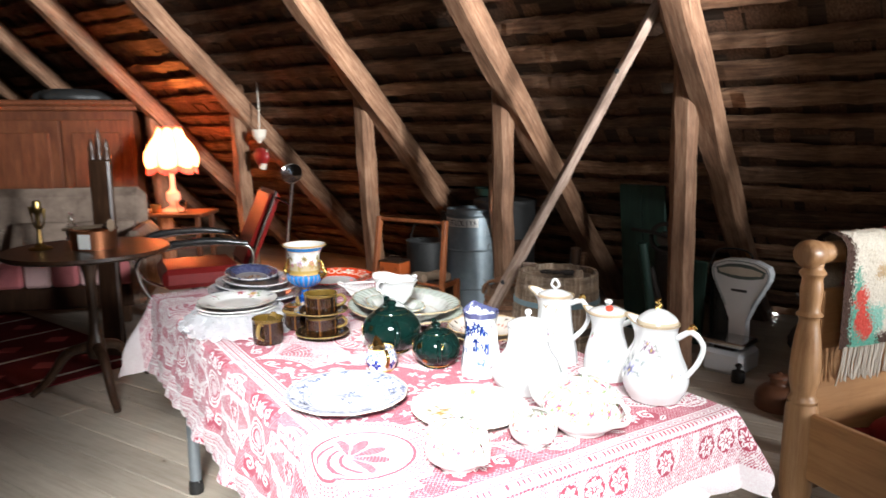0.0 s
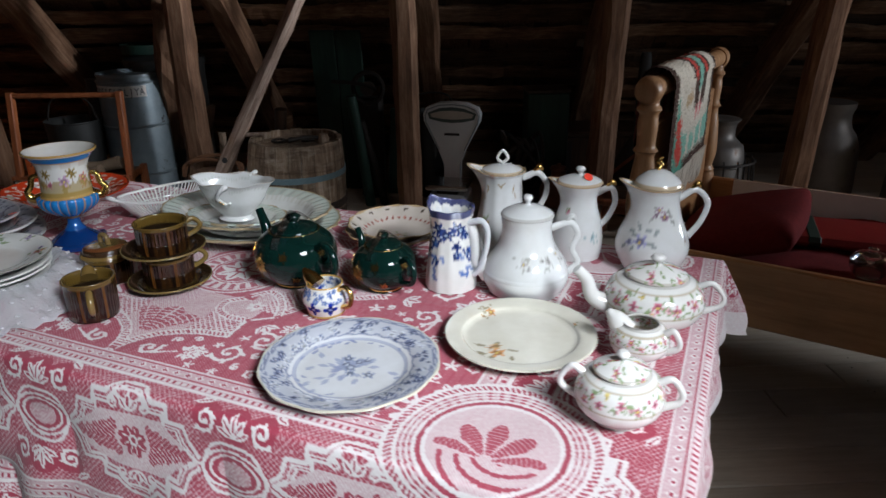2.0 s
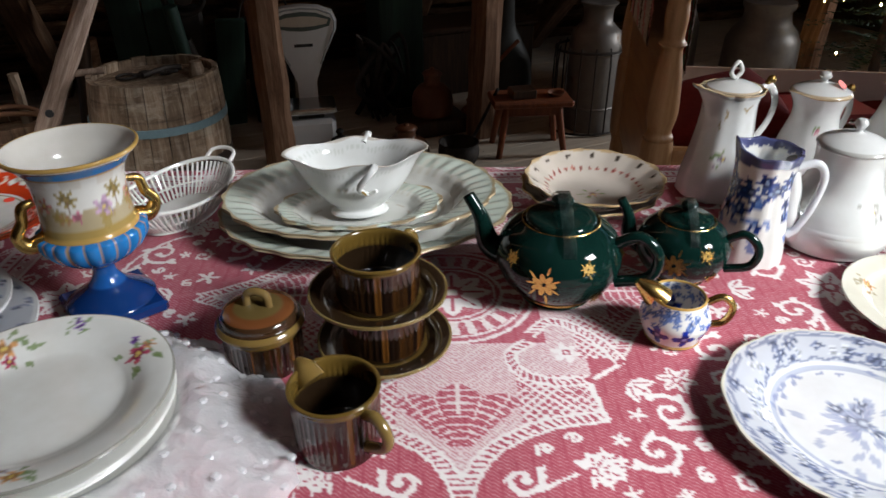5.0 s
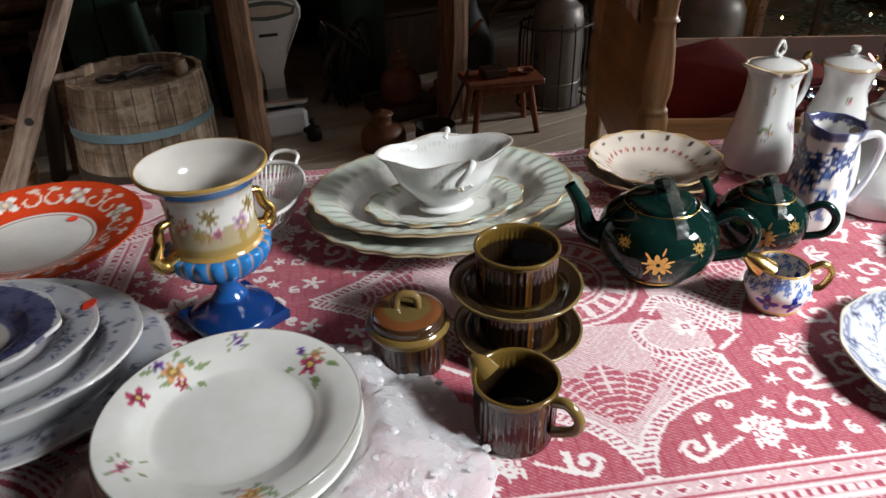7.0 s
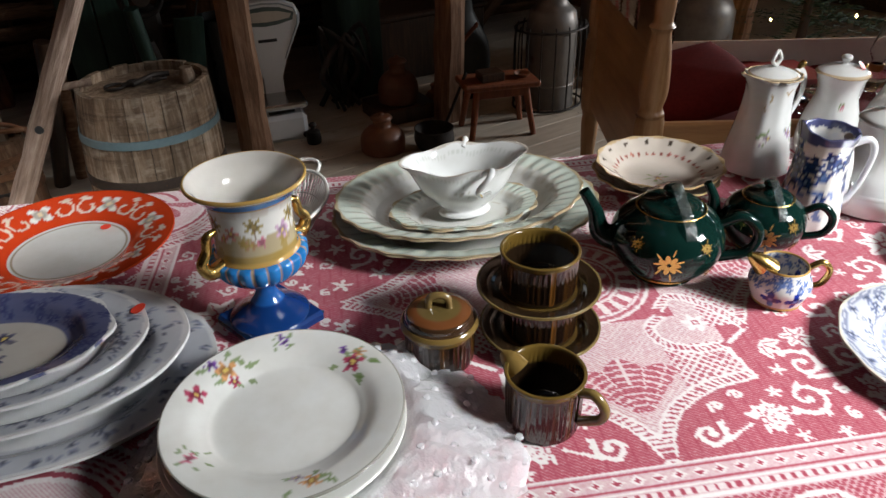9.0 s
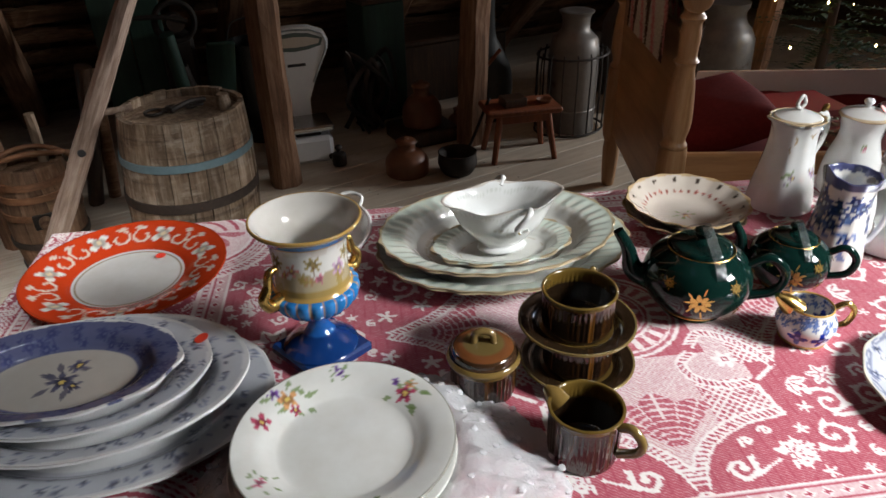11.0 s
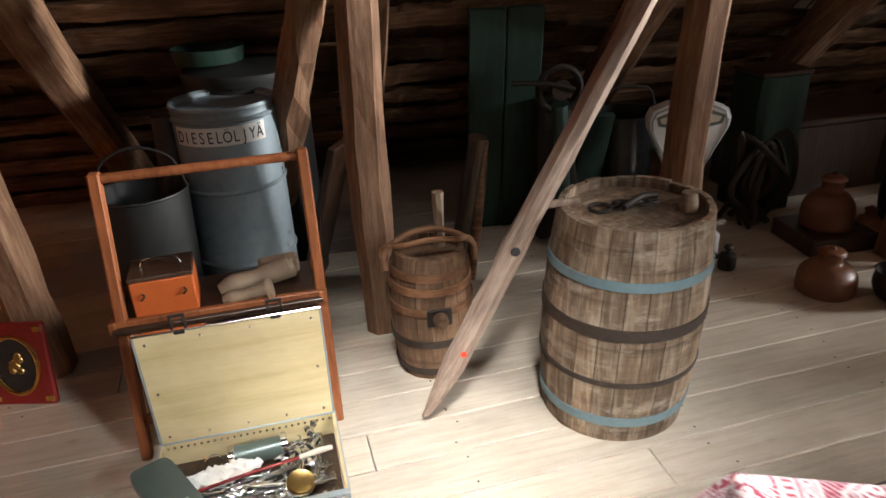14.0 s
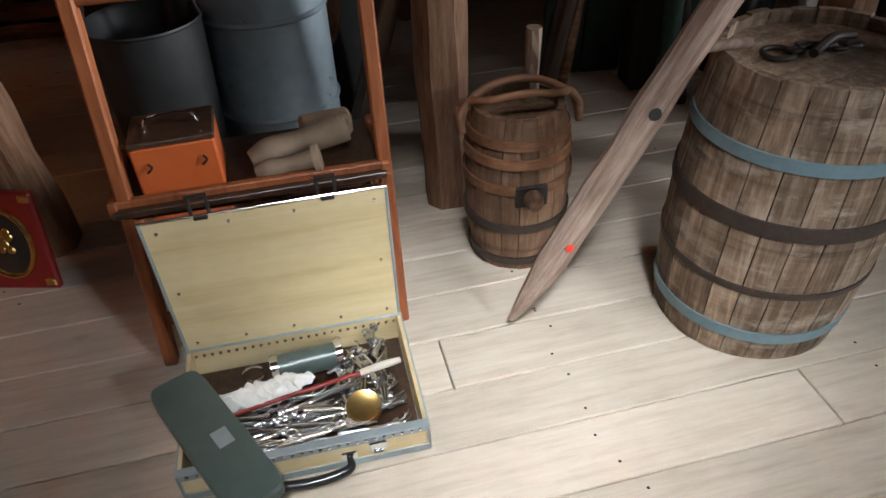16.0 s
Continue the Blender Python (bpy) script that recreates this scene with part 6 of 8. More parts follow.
for i, (r, z) in enumerate(((0.075, 0.014), (0.100, 0.034), (0.118, 0.046), (0.128, 0.040), (0.136, 0.026), (0.150, 0.016), (0.164, 0.010), (0.172, 0.004))):
    side = 1 + 0.26 * np.maximum(0, np.cos(th + 0.55)) ** 2 * (i > 3)
    rr = r * side * (1 + 0.035 * lump * (i > 2)) + rg.normal(0, 0.0042, 96) * (i > 2)
    zz = np.maximum(z + 0.006 * lump * (i > 3) + rg.normal(0, 0.0048, 96) * (i > 2), 0.002)
    rings.append(np.stack([rr * np.cos(th), rr * np.sin(th), zz], 1))
part("film", loft(rings, cap=False), WRAP, t, smooth=True, angle=180)
bub = []
dome = lathe([(0.0045, 0), (0.0036, 0.0022), (0.001, 0.003)], 7, 1)
for i in range(3, 7):
    for j in range(0, 96, 2):
        q = (rings[i][j] + rings[i + 1][j]) / 2 if j % 4 else rings[i][j]
        bub.append(move(dome, pose(*q)))
part("bubble_sheet", merge(*bub), WRAP, t, "rows of small air bubbles", smooth=True, kind="stuff")


# ---- casks, pole, case and rack by the posts ----
def cask(t, r0, rmid, h, staves, mat, head_drop, head_mat):
    """Staved vessel: each stave a piece of its own, and a sunken head."""
    def rad(z):
        return r0 + (rmid - r0) * (1 - (2 * z / h - 1) ** 2)
    rng = np.random.RandomState(int(h * 1000))
    for k in range(staves):
        a0, a1 = 2 * math.pi * (k + 0.02) / staves, 2 * math.pi * (k + 0.98) / staves
        rings = []
        dz = rng.uniform(-0.003, 0.003)
        dr = rng.uniform(-0.0015, 0.0015)
        for z in np.linspace(0, h, 9):
            r = rad(z) + dr
            am = (a0 + a1) / 2
            zz = z + (dz if z > 0 else 0)
            rings.append([(r * math.cos(a0), r * math.sin(a0), zz), (r * 1.002 * math.cos(am), r * 1.002 * math.sin(am), zz), (r * math.cos(a1), r * math.sin(a1), zz), ((r - 0.016) * math.cos(a1), (r - 0.016) * math.sin(a1), zz), ((r - 0.016) * math.cos(a0), (r - 0.016) * math.sin(a0), zz)])
        part("stave", loft(rings), mat, t, smooth=True, angle=30)
    n = 6
    rh = rad(h - head_drop) - 0.015
    for k in range(n):
        y0, y1 = -rh + 2 * rh * k / n, -rh + 2 * rh * (k + 1) / n
        ys = np.linspace(y0 + 0.001, y1 - 0.001, 5)
        xs = np.sqrt(np.maximum(rh * rh - ys * ys, 1e-5))
        ring = [(x, y) for x, y in zip(xs, ys)] + [(-x, y) for x, y in zip(xs[::-1], ys[::-1])]
        part("head_board", loft([[(x, y, h - head_drop - 0.018) for x, y in ring], [(x, y, h - head_drop) for x, y in ring]]), head_mat, t)
    return rad


def hoop(t, rad, z, w, mat, label, thick=0.003):
    part("hoop", lathe([(rad(z) + 0.001, z), (rad(z) + thick + 0.001, z + 0.001), (rad(z + w) + thick + 0.001, z + w - 0.001), (rad(z + w) + 0.001, z + w), (rad(z) + 0.001, z)], 64, 1), mat, t, label, smooth=True)


BARREL_AT = (-1.618, 3.235)
t = thing("barrel", pose(*BARREL_AT, 0, 0, 0, 20), "large weathered wooden barrel with blue and rusty hoops", "barrel")
rad = cask(t, 0.196, 0.216, 0.612, 24, STAVE, 0.028, STAVE)
for z, w, mat, lab in ((0.462, 0.026, BLUEHOOP, "blue-grey painted iron hoop"), (0.325, 0.034, RUSTHOOP, "dark rusty iron hoop"), (0.185, 0.016, RUSTHOOP, "dark rusty iron hoop"), (0.055, 0.030, BLUEHOOP, "blue-grey painted iron hoop")):
    hoop(t, rad, z, w, mat, lab)
for a in (-62, -52):
    part("rivet", lathe([(0.007, 0), (0.005, 0.003), (0.0005, 0.004)], 10, 1), RUSTHOOP, t, m=pose((rad(0.475) + 0.004) * math.cos(radians(a)), (rad(0.475) + 0.004) * math.sin(radians(a)), 0.475, 90, 0, a + 90), smooth=True)
for ob in t.children:  # the old cask has settled askew
    if ob.name.startswith("rivet"):
        ob.location.x += 0.021
        continue
    for vert in ob.data.vertices:
        vert.co.x, vert.co.y = vert.co.x + 0.046 * vert.co.z, vert.co.y - 0.017 * vert.co.z
t = thing("iron_tackle", pose(BARREL_AT[0] + 0.018, BARREL_AT[1] + 0.03, 0.5865), "dark iron chain and ring lying on the barrel head", "tackle")
part("ring", tube([(0.028 * math.cos(a) - 0.07, 0.028 * math.sin(a), 0.006) for a in np.linspace(0, 6.283, 17)], 0.005, 8, 2), IRON, t, smooth=True)
for k in range(6):
    part("link", tube([(-0.035 + 0.021 * k + 0.014 * math.cos(a), 0.012 * math.sin(k) + 0.008 * math.sin(a), 0.008 + 0.004 * (k % 2)) for a in np.linspace(0, 6.283, 11)], 0.0045, 7, 2), IRON, t, smooth=True)
part("bar", tube([(-0.02, -0.03, 0.012), (0.05, 0.02, 0.016), (0.10, 0.03, 0.012)], 0.009, 8), IRON, t, smooth=True)
t = thing("bung_bottle", pose(BARREL_AT[0] + 0.160, BARREL_AT[1] - 0.035, 0.5865), "stubby wooden bung standing on the barrel head", "bung")
part("body", lathe([(0.001, 0), (0.022, 0), (0.023, 0.03), (0.019, 0.042), (0.019, 0.05), (0.001, 0.05)], 20, 2), STAVE, t, smooth=True)

KEG_AT = (-2.085, 3.545)
t = thing("keg", pose(*KEG_AT, 0, 0, 0, 0), "small wooden keg with bentwood handle hoop and wooden tap", "keg")
rad = cask(t, 0.106, 0.126, 0.41, 18, KEGWOOD, 0.03, KEGWOOD)
for z in (0.020, 0.125, 0.235, 0.30, 0.345):
    hoop(t, rad, z, 0.024, HOOPWOOD if z > 0.2 else RUSTHOOP, "split wood hoop", 0.005)
for k in (0, 1):
    part("bow_handle", tube([(-0.136, -0.03, 0.36), (-0.134, -0.01 + 0.03 * k, 0.405), (-0.075, 0.02 - 0.06 * k, 0.438), (0.0, 0.03 - 0.08 * k, 0.45), (0.075, 0.02 - 0.06 * k, 0.438), (0.134, -0.01 + 0.03 * k, 0.405), (0.136, -0.03, 0.36)], 0.009, 10), HOOPWOOD, t, "bent wooden bow handle", smooth=True)
part("bung", beam(0.185, 0.032, 0.032, 5, 0.002, 6, 0.008), LASTWOOD, t, "wooden bung peg", m=pose(0.045, 0.055, 0.37, 0, -90, 0))
a = math.atan2(3.365 - KEG_AT[1], -2.08 - KEG_AT[0])
tap = part("tap_plate", box(0.075, 0.012, 0.055, 0.003), IRON, t, "dark square tap plate", m=pose(0.126 * math.cos(a), 0.126 * math.sin(a), 0.205, 0, 0, math.degrees(a) + 90))
part("tap", lathe([(0.001, 0), (0.020, 0), (0.022, 0.012), (0.017, 0.034), (0.001, 0.036)], 18, 2), KEGWOOD, tap, m=pose(0, -0.006, 0.028, 90, 0, 0), smooth=True)

# leaning pole
low, high = Vector((-2.166, 3.240, 0.026)), Vector((-1.08, 3.33, 2.02))
way = high - low
t = thing("pole", Matrix.Translation(low) @ way.to_track_quat("X", "Z").to_matrix().to_4x4(), "grey split wooden pole leaning from the floor to a rafter", "pole")
rng = np.random.RandomState(6)
rings = []
for i, x in enumerate(np.linspace(0, way.length, 26)):
    k = (0.35 + 0.65 * min(1, i / 2.0)) * (1 - 0.25 * i / 25)
    th8 = np.linspace(0, 2 * math.pi, 9)[:-1]
    rr = 0.034 * k * (1 + rng.normal(0, 0.07, 8))
    rings.append(np.column_stack([np.full(8, x) + (rng.uniform(-0.03, 0.03, 8) if i == 0 else 0), rr * np.cos(th8), rr * np.sin(th8)]))
part("shaft", loft(rings), POLEWOOD, t, smooth=True, angle=35)
for x in (0.55, 1.75):
    part("peg_hole", lathe([(0.013, 0), (0.011, 0.003), (0.0005, 0.0035)], 14, 1), INK, t, "dark drilled hole", m=pose(x, -0.030, 0.008, 80, 0, 0))
part("peg", tube([(0.68, 0.0, -0.01), (0.73, -0.01, -0.10)], 0.011, 10, 2), POLEWOOD, t, "short wooden peg", smooth=True)
part("price_sticker", lathe([(0.0002, 0), (0.009, 0), (0.009, 0.0008), (0.0002, 0.0008)], 14, 1), REDSPOT, t, "small red price sticker", m=pose(0.235, -0.034, 0.004, 82, 0, 0))

# tool rack
t = thing("tool_rack", pose(0, 0, 0), "red-brown wooden rack with rail, shelf and open lower part", "rack")
RACK_M = pose(-2.925, 3.29, 0, 0, 0, 4)
RWID = 0.52
rack = t
rack.matrix_basis = RACK_M
for x in (0.0, RWID):
    for y, lean in ((0.0, 5.5), (0.20, 0)):
        h = 0.79 if y == 0 else 0.42
        part("leg", box(0.028, 0.036, h, 0.004), RACK, rack, m=pose(x, y, 0, -lean if y == 0 else 0, 2.8 if x == 0 and y == 0 else 0, 0))
part("handle_rail", tube([(0.036, 0.075, 0.77), (RWID, 0.075, 0.77)], 0.012, 14, 1), RACK, rack, "round top rail", smooth=True)
part("shelf", box(RWID, 0.24, 0.014, 0.002, (RWID / 2, 0.12, 0.385)), DARKWOOD, rack, "dark shelf board")
part("front_rail", box(RWID + 0.02, 0.018, 0.038, 0.003, (RWID / 2, -0.004 + 0.03, 0.375)), RACK, rack)
part("front_rail", box(RWID - 0.03, 0.016, 0.030, 0.003, (RWID / 2, 0.012, 0.10)), RACK, rack)
part("back_panel", box(RWID - 0.03, 0.008, 0.26, 0.002, (RWID / 2, 0.225, 0.12)), DARKWOOD, rack, "dark back panel")
part("side_rail", box(0.018, 0.20, 0.03, 0.003, (0, 0.11, 0.385)), RACK, rack)
part("side_rail", box(0.018, 0.20, 0.03, 0.003, (RWID, 0.11, 0.385)), RACK, rack)
t = thing("orange_box", RACK_M @ pose(0.13, 0.10, 0.399, 0, 0, 2), "orange painted wooden box with hooks on the rack", "box")
part("body", box(0.155, 0.12, 0.105, 0.004), ORANGE, t)
part("lid", box(0.158, 0.123, 0.012, 0.003, (0, 0, 0.105)), DARKWOOD, t)
part("handle", tube([(-0.05, 0, 0.118), (-0.035, 0, 0.137), (0.035, 0, 0.137), (0.05, 0, 0.118)], 0.0035, 8), CHROME, t, "chrome lid handle", smooth=True)
for x in (-0.05, 0.05):
    part("hook", tube([(x, -0.062, 0.075), (x + 0.006, -0.066, 0.068), (x - 0.004, -0.066, 0.058)], 0.0022, 7), IRON, t, smooth=True)


def last(m, label, k):
    t = thing("shoe_last", m, label, "shoe last", "wooden shoe lasts")
    g = tube([(-0.10, 0, 0.022), (-0.06, 0.004, 0.028), (0.0, 0.008, 0.032), (0.05, 0.004, 0.042), (0.09, 0, 0.052)], [0.018, 0.030, 0.026, 0.028, 0.031], 18, 5, 1.05)
    v = np.array(g[0])
    v[:, 2] = np.maximum(v[:, 2], 0.0)
    part("body", (v * k, g[1]), LASTWOOD, t, smooth=True)
    part("cone", move(lathe([(0.001, 0), (0.028, 0), (0.027, 0.012), (0.001, 0.013)], 20, 1), pose(0.088 * k, 0, 0.048 * k, 0, 80, 0)), LASTWOOD, t, smooth=True)


last(RACK_M @ pose(0.36, 0.10, 0.400, 0, 0, 8), "dusty wooden shoe last lying on the rack shelf", 1.0)
last(RACK_M @ pose(0.33, 0.045, 0.400, 0, 0, -5), "smaller dark shoe last lying on the rack shelf", 0.62)
t = thing("wood_block", RACK_M @ pose(0.42, 0.185, 0.400, 0, 0, 6), "rough wooden block on the rack shelf", "block")
part("body", box(0.11, 0.05, 0.05, 0.008), LASTWOOD, t)

# instrument case
CW, CD, CH = 0.446, 0.305, 0.074
CASE_M = pose(-2.631, 3.098, 0.002, 0, 0, 3.5)
case = thing("instrument_case", CASE_M, "open plywood case with grey riveted trim, full of instruments", "case")
for x, y, w, d in ((0, -CD / 2, CW, 0.008), (0, CD / 2, CW, 0.008), (-CW / 2, 0, 0.008, CD), (CW / 2, 0, 0.008, CD)):
    part("side_panel", box(w, d, CH, 0.001, (x, y, 0)), PLY, case)
# bottom much darker than the pale plywood sides
part("bottom_panel", box(CW - 0.012, CD - 0.012, 0.006, 0.001), DARKWOOD, case, "dark case bottom")
for x, y, w, d in ((0, -CD / 2 - 0.004, CW + 0.012, 0.004), (0, CD / 2 + 0.004, CW + 0.012, 0.004)):
    for z in (0.0, CH - 0.017):
        part("trim", box(w, d, 0.018, 0.001, (x, y, z)), GREYTRIM, case, "grey metal edge trim")
    part("trim", box(w, 0.018, 0.003, 0.001, (x, y * 0.975, CH)), GREYTRIM, case, "grey metal edge trim")
for x in (-1, 1):
    part("trim", box(0.004, CD + 0.012, CH, 0.001, (x * (CW / 2 + 0.005), 0, 0)), GREYTRIM, case, "grey metal edge trim")
riv = lathe([(0.0042, 0), (0.003, 0.0018), (0.0004, 0.0024)], 8, 1)
rivets = []
for k in range(26):
    x = -CW / 2 + 0.012 + k * (CW - 0.024) / 25
    rivets.append(move(riv, pose(x, -CD / 2 - 0.006, CH - 0.008, 90, 0, 0)))
    rivets.append(move(riv, pose(x, CD / 2 - 0.012, CH - 0.010, 90, 0, 0)))
part("rivets", merge(*rivets), CHROME, case, "rows of small rivet heads", kind="stuff")
lid_m = pose(0, CD / 2 + 0.002, CH + 0.002, 1.5, 0, 0)
lid = part("lid", box(CW, 0.010, 0.335, 0.002), PLY, case, "pale birch plywood lid standing open", m=lid_m)
part("edge", box(CW + 0.008, 0.014, 0.006, 0.001, (0, 0, 0.334)), CHROME, lid)
for x in (-1, 1):
    part("edge", box(0.006, 0.014, 0.335, 0.001, (x * (CW / 2 + 0.002), 0, 0)), GREYTRIM, lid)
for x in (-0.115, 0.115):
    part("clasp", merge(box(0.007, 0.005, 0.052, 0.001, (x - 0.016, 0, 0.326)), box(0.007, 0.005, 0.052, 0.001, (x + 0.016, 0, 0.326)), box(0.039, 0.005, 0.008, 0.001, (x, 0, 0.372)), box(0.026, 0.016, 0.010, 0.002, (x, -0.002, 0.328))), IRON, lid, "dark metal clasp")
for x, z in [(-0.2, 0.02), (-0.2, 0.16), (-0.2, 0.31), (0.2, 0.02), (0.2, 0.16), (0.2, 0.31), (-0.1, 0.02), (0, 0.02), (0.1, 0.02), (-0.07, 0.315), (0.05, 0.315)]:
    part("screw", riv, CHROME, lid, m=pose(x, -0.0052, z, 90, 0, 0))
part("latch", merge(box(0.034, 0.006, 0.026, 0.003, (0.13, -CD / 2 - 0.010, 0.036)), box(0.02, 0.006, 0.012, 0.002, (0.13, -CD / 2 - 0.015, 0.03))), CHROME, case, "chrome latch")
part("carrying_handle", tube([(-0.075, -CD / 2 - 0.008, 0.036), (-0.07, -CD / 2 - 0.034, 0.030), (0.0, -CD / 2 - 0.042, 0.026), (0.07, -CD / 2 - 0.034, 0.030), (0.075, -CD / 2 - 0.008, 0.036)], [0.005, 0.009, 0.010, 0.009, 0.005], 10), BLACK, case, "black carrying handle", smooth=True)
for x in (-0.075, 0.075):
    part("handle_mount", box(0.03, 0.006, 0.02, 0.003, (x, -CD / 2 - 0.009, 0.028)), CHROME, case)


def inst(name, geo, mat, m, label, cat):
    t = thing(name, CASE_M @ m, label, cat)
    part("body", geo, mat, t, smooth=True)
    return t


INZ = 0.012
syr = inst("metal_syringe", lathe([(0.001, 0), (0.028, 0), (0.028, 0.15), (0.001, 0.15)], 32, 1), GREENGREY, pose(-0.06, 0.085, INZ + 0.030, 0, 90, 4), "large grey metal syringe cylinder in the case", "syringe")
for z in (0.0, 0.135):
    part("collar", lathe([(0.0285, z), (0.031, z + 0.002), (0.031, z + 0.016), (0.0285, z + 0.018)], 32, 1), CHROME, syr, "chrome collar", smooth=True)
part("ring", tube([(0.022 * math.cos(a), 0, -0.035 + 0.022 * math.sin(a)) for a in np.linspace(0, 6.283, 15)], 0.003, 8, 2), CHROME, syr, smooth=True)
g = lathe([(0.001, 0.0), (0.055, 0.004), (0.060, 0.012), (0.045, 0.024), (0.02, 0.03), (0.001, 0.028)], 60, 4, 1.5, 0.5, wave=lambda th, r, z: 1 + 0.12 * np.sin(th * 3) + 0.07 * np.sin(th * 7 + 1))
gv = np.array(g[0])
gv[:, 2] += 0.006 * np.sin(gv[:, 0] * 160) * np.sin(gv[:, 1] * 210 + gv[:, 0] * 60) + 0.004 * np.sin(gv[:, 0] * 330 + gv[:, 1] * 280)
inst("gauze", (gv, g[1]), WHITE, pose(-0.07, 0.015, INZ + 0.032, 0, 0, 8), "crumpled white gauze cloth lying on the instruments", "gauze")
inst("rubber_tube", tube([(-0.15, -0.03, 0), (-0.02, -0.012, 0.008), (0.10, 0.008, 0.008), (0.15, 0.016, 0.006)], 0.0045, 10), REDLEATHER, pose(0, 0, INZ + 0.042), "dark red rubber tube across the case", "tube")
inst("wooden_probe", tube([(0.12, 0.012, 0), (0.17, 0.02, 0.001), (0.205, 0.026, 0)], [0.006, 0.008, 0.006], 10), CREAMCLOTH, pose(0, 0, INZ + 0.050), "probe with a pale wooden grip", "probe")
inst("gauge_dial", lathe([(0.001, 0), (0.034, 0), (0.036, 0.012), (0.032, 0.020), (0.028, 0.018), (0.001, 0.018)], 36, 1), BRASS, pose(0.115, -0.065, INZ + 0.030, 18, 8, 0), "round gauge with yellowed face", "gauge")
rng = np.random.RandomState(12)
for k in range(84):
    x, y = rng.uniform(-0.15, 0.17), rng.uniform(-0.125, -0.01) if k < 52 else rng.uniform(-0.03, 0.12)
    if k >= 52:
        x = rng.uniform(0.07, 0.19)
    rz = rng.uniform(-14, 24) if k < 52 else rng.uniform(30, 120)
    z = INZ + 0.008 + rng.uniform(0, 0.034)
    ln = rng.uniform(0.055, 0.09) if k < 52 else rng.uniform(0.03, 0.045)
    x = max(-CW / 2 + ln + 0.035, min(CW / 2 - ln - 0.02, x))
    kind = k % 3
    if kind == 0:
        pts = [(-ln, 0, 0), (-ln * 0.3, 0.003, 0.002), (ln * 0.6, 0.002, 0.002), (ln, 0.010, 0.004)]
        tt = inst("forceps", tube(pts, [0.002, 0.0042, 0.004, 0.0015], 8, 4), STEEL, pose(x, y, z, 0, rng.uniform(-4, 4), rz), "polished steel forceps lying in the case", "forceps")
        part("blade", tube([(p[0], -p[1] * 0.8 - 0.002, p[2]) for p in pts], [0.002, 0.0042, 0.004, 0.0015], 8, 4), STEEL, tt, smooth=True)
        for s in (1, -1):
            part("finger_ring", tube([(-ln - 0.009 + 0.010 * math.cos(a), s * 0.010 + 0.009 * math.sin(a), 0) for a in np.linspace(0, 6.283, 13)], 0.0022, 7, 2), STEEL, tt, smooth=True)
    elif kind == 1:
        tt = inst("probe", tube([(-ln, 0, 0), (0, 0, 0.001), (ln * 0.7, 0, 0.002), (ln * 0.95, 0.008, 0.006), (ln, 0.018, 0.004)], [0.0045, 0.005, 0.003, 0.0025, 0.0015], 9, 4), STEEL, pose(x, y, z, 0, rng.uniform(-4, 4), rz), "bent steel probe lying in the case", "probe")
    else:
        tt = inst("tube_fitting", lathe([(0.001, 0), (0.008, 0), (0.008, 0.012), (0.005, 0.014), (0.005, ln), (0.009, ln + 0.002), (0.009, ln + 0.012), (0.001, ln + 0.012)], 16, 1), STEEL, pose(x - ln / 2 * math.cos(radians(rz)), y, z + 0.004, 0, 90, rz), "short chromed tube fitting", "fitting")
tin = thing("tin_box", pose(-2.795, 2.985, 0.004, 0, 0, 0), "flat grey-green metal tin lying across the open case", "tin")
tin.matrix_basis = pose(-2.785, 2.985, 0.079, 0, 3, 32)
v = []
for z, k in ((0, 0.98), (0.004, 1.0), (0.022, 1.0), (0.027, 0.97)):
    th = np.linspace(0, 2 * math.pi, 41)[:-1]
    ring = [(0.052 * k * math.copysign(abs(math.cos(a)) ** 0.28, math.cos(a)), 0.18 * k * math.copysign(abs(math.sin(a)) ** 0.22, math.sin(a)), z) for a in th]
    v.append(ring)
part("body", loft(v), GREENGREY, tin, smooth=True)
part("label_plate", box(0.030, 0.042, 0.0012, 0.0004, (0.01, -0.02, 0.0272)), GREYTRIM, tin, "small blank metal plate")

# drums behind the rack
DRUM = (-2.66, 4.03)
t = thing("diesel_drum", pose(*DRUM, 0, 0, 0, 0), "blue-grey galvanised drum with a black lettered paper label", "drum")
part("body", lathe([(0.001, 0), (0.168, 0), (0.170, 0.01), (0.168, 0.02), (0.168, 0.742), (0.163, 0.757), (0.163, 0.772), (0.168, 0.782), (0.165, 0.790), (0.155, 0.782), (0.155, 0.77), (0.001, 0.765)], 64, 1), ZINC, t, smooth=True)
for z in (0.26, 0.52, 0.750):
    part("rib", lathe([(0.168, z - 0.008), (0.175, z), (0.168, z + 0.008)], 64, 3), ZINC, t, smooth=True)
la0, la1, lr = radians(-144), radians(-40), 0.1695
lab = []
for z in (0.678, 0.736):
    lab.append([(lr * math.cos(a), lr * math.sin(a), z) for a in np.linspace(la0, la1, 25)])
label_ob = part("paper_label", loft(np.array(lab), cap=False, ring_closed=False), WHITE, t, "white paper label with black capitals")
part("chain", tube([(-0.165, -0.06, 0.68), (-0.168, -0.07, 0.55), (-0.165, -0.075, 0.42), (-0.160, -0.08, 0.36)], 0.004, 6), IRON, t, "thin hanging chain", smooth=True)


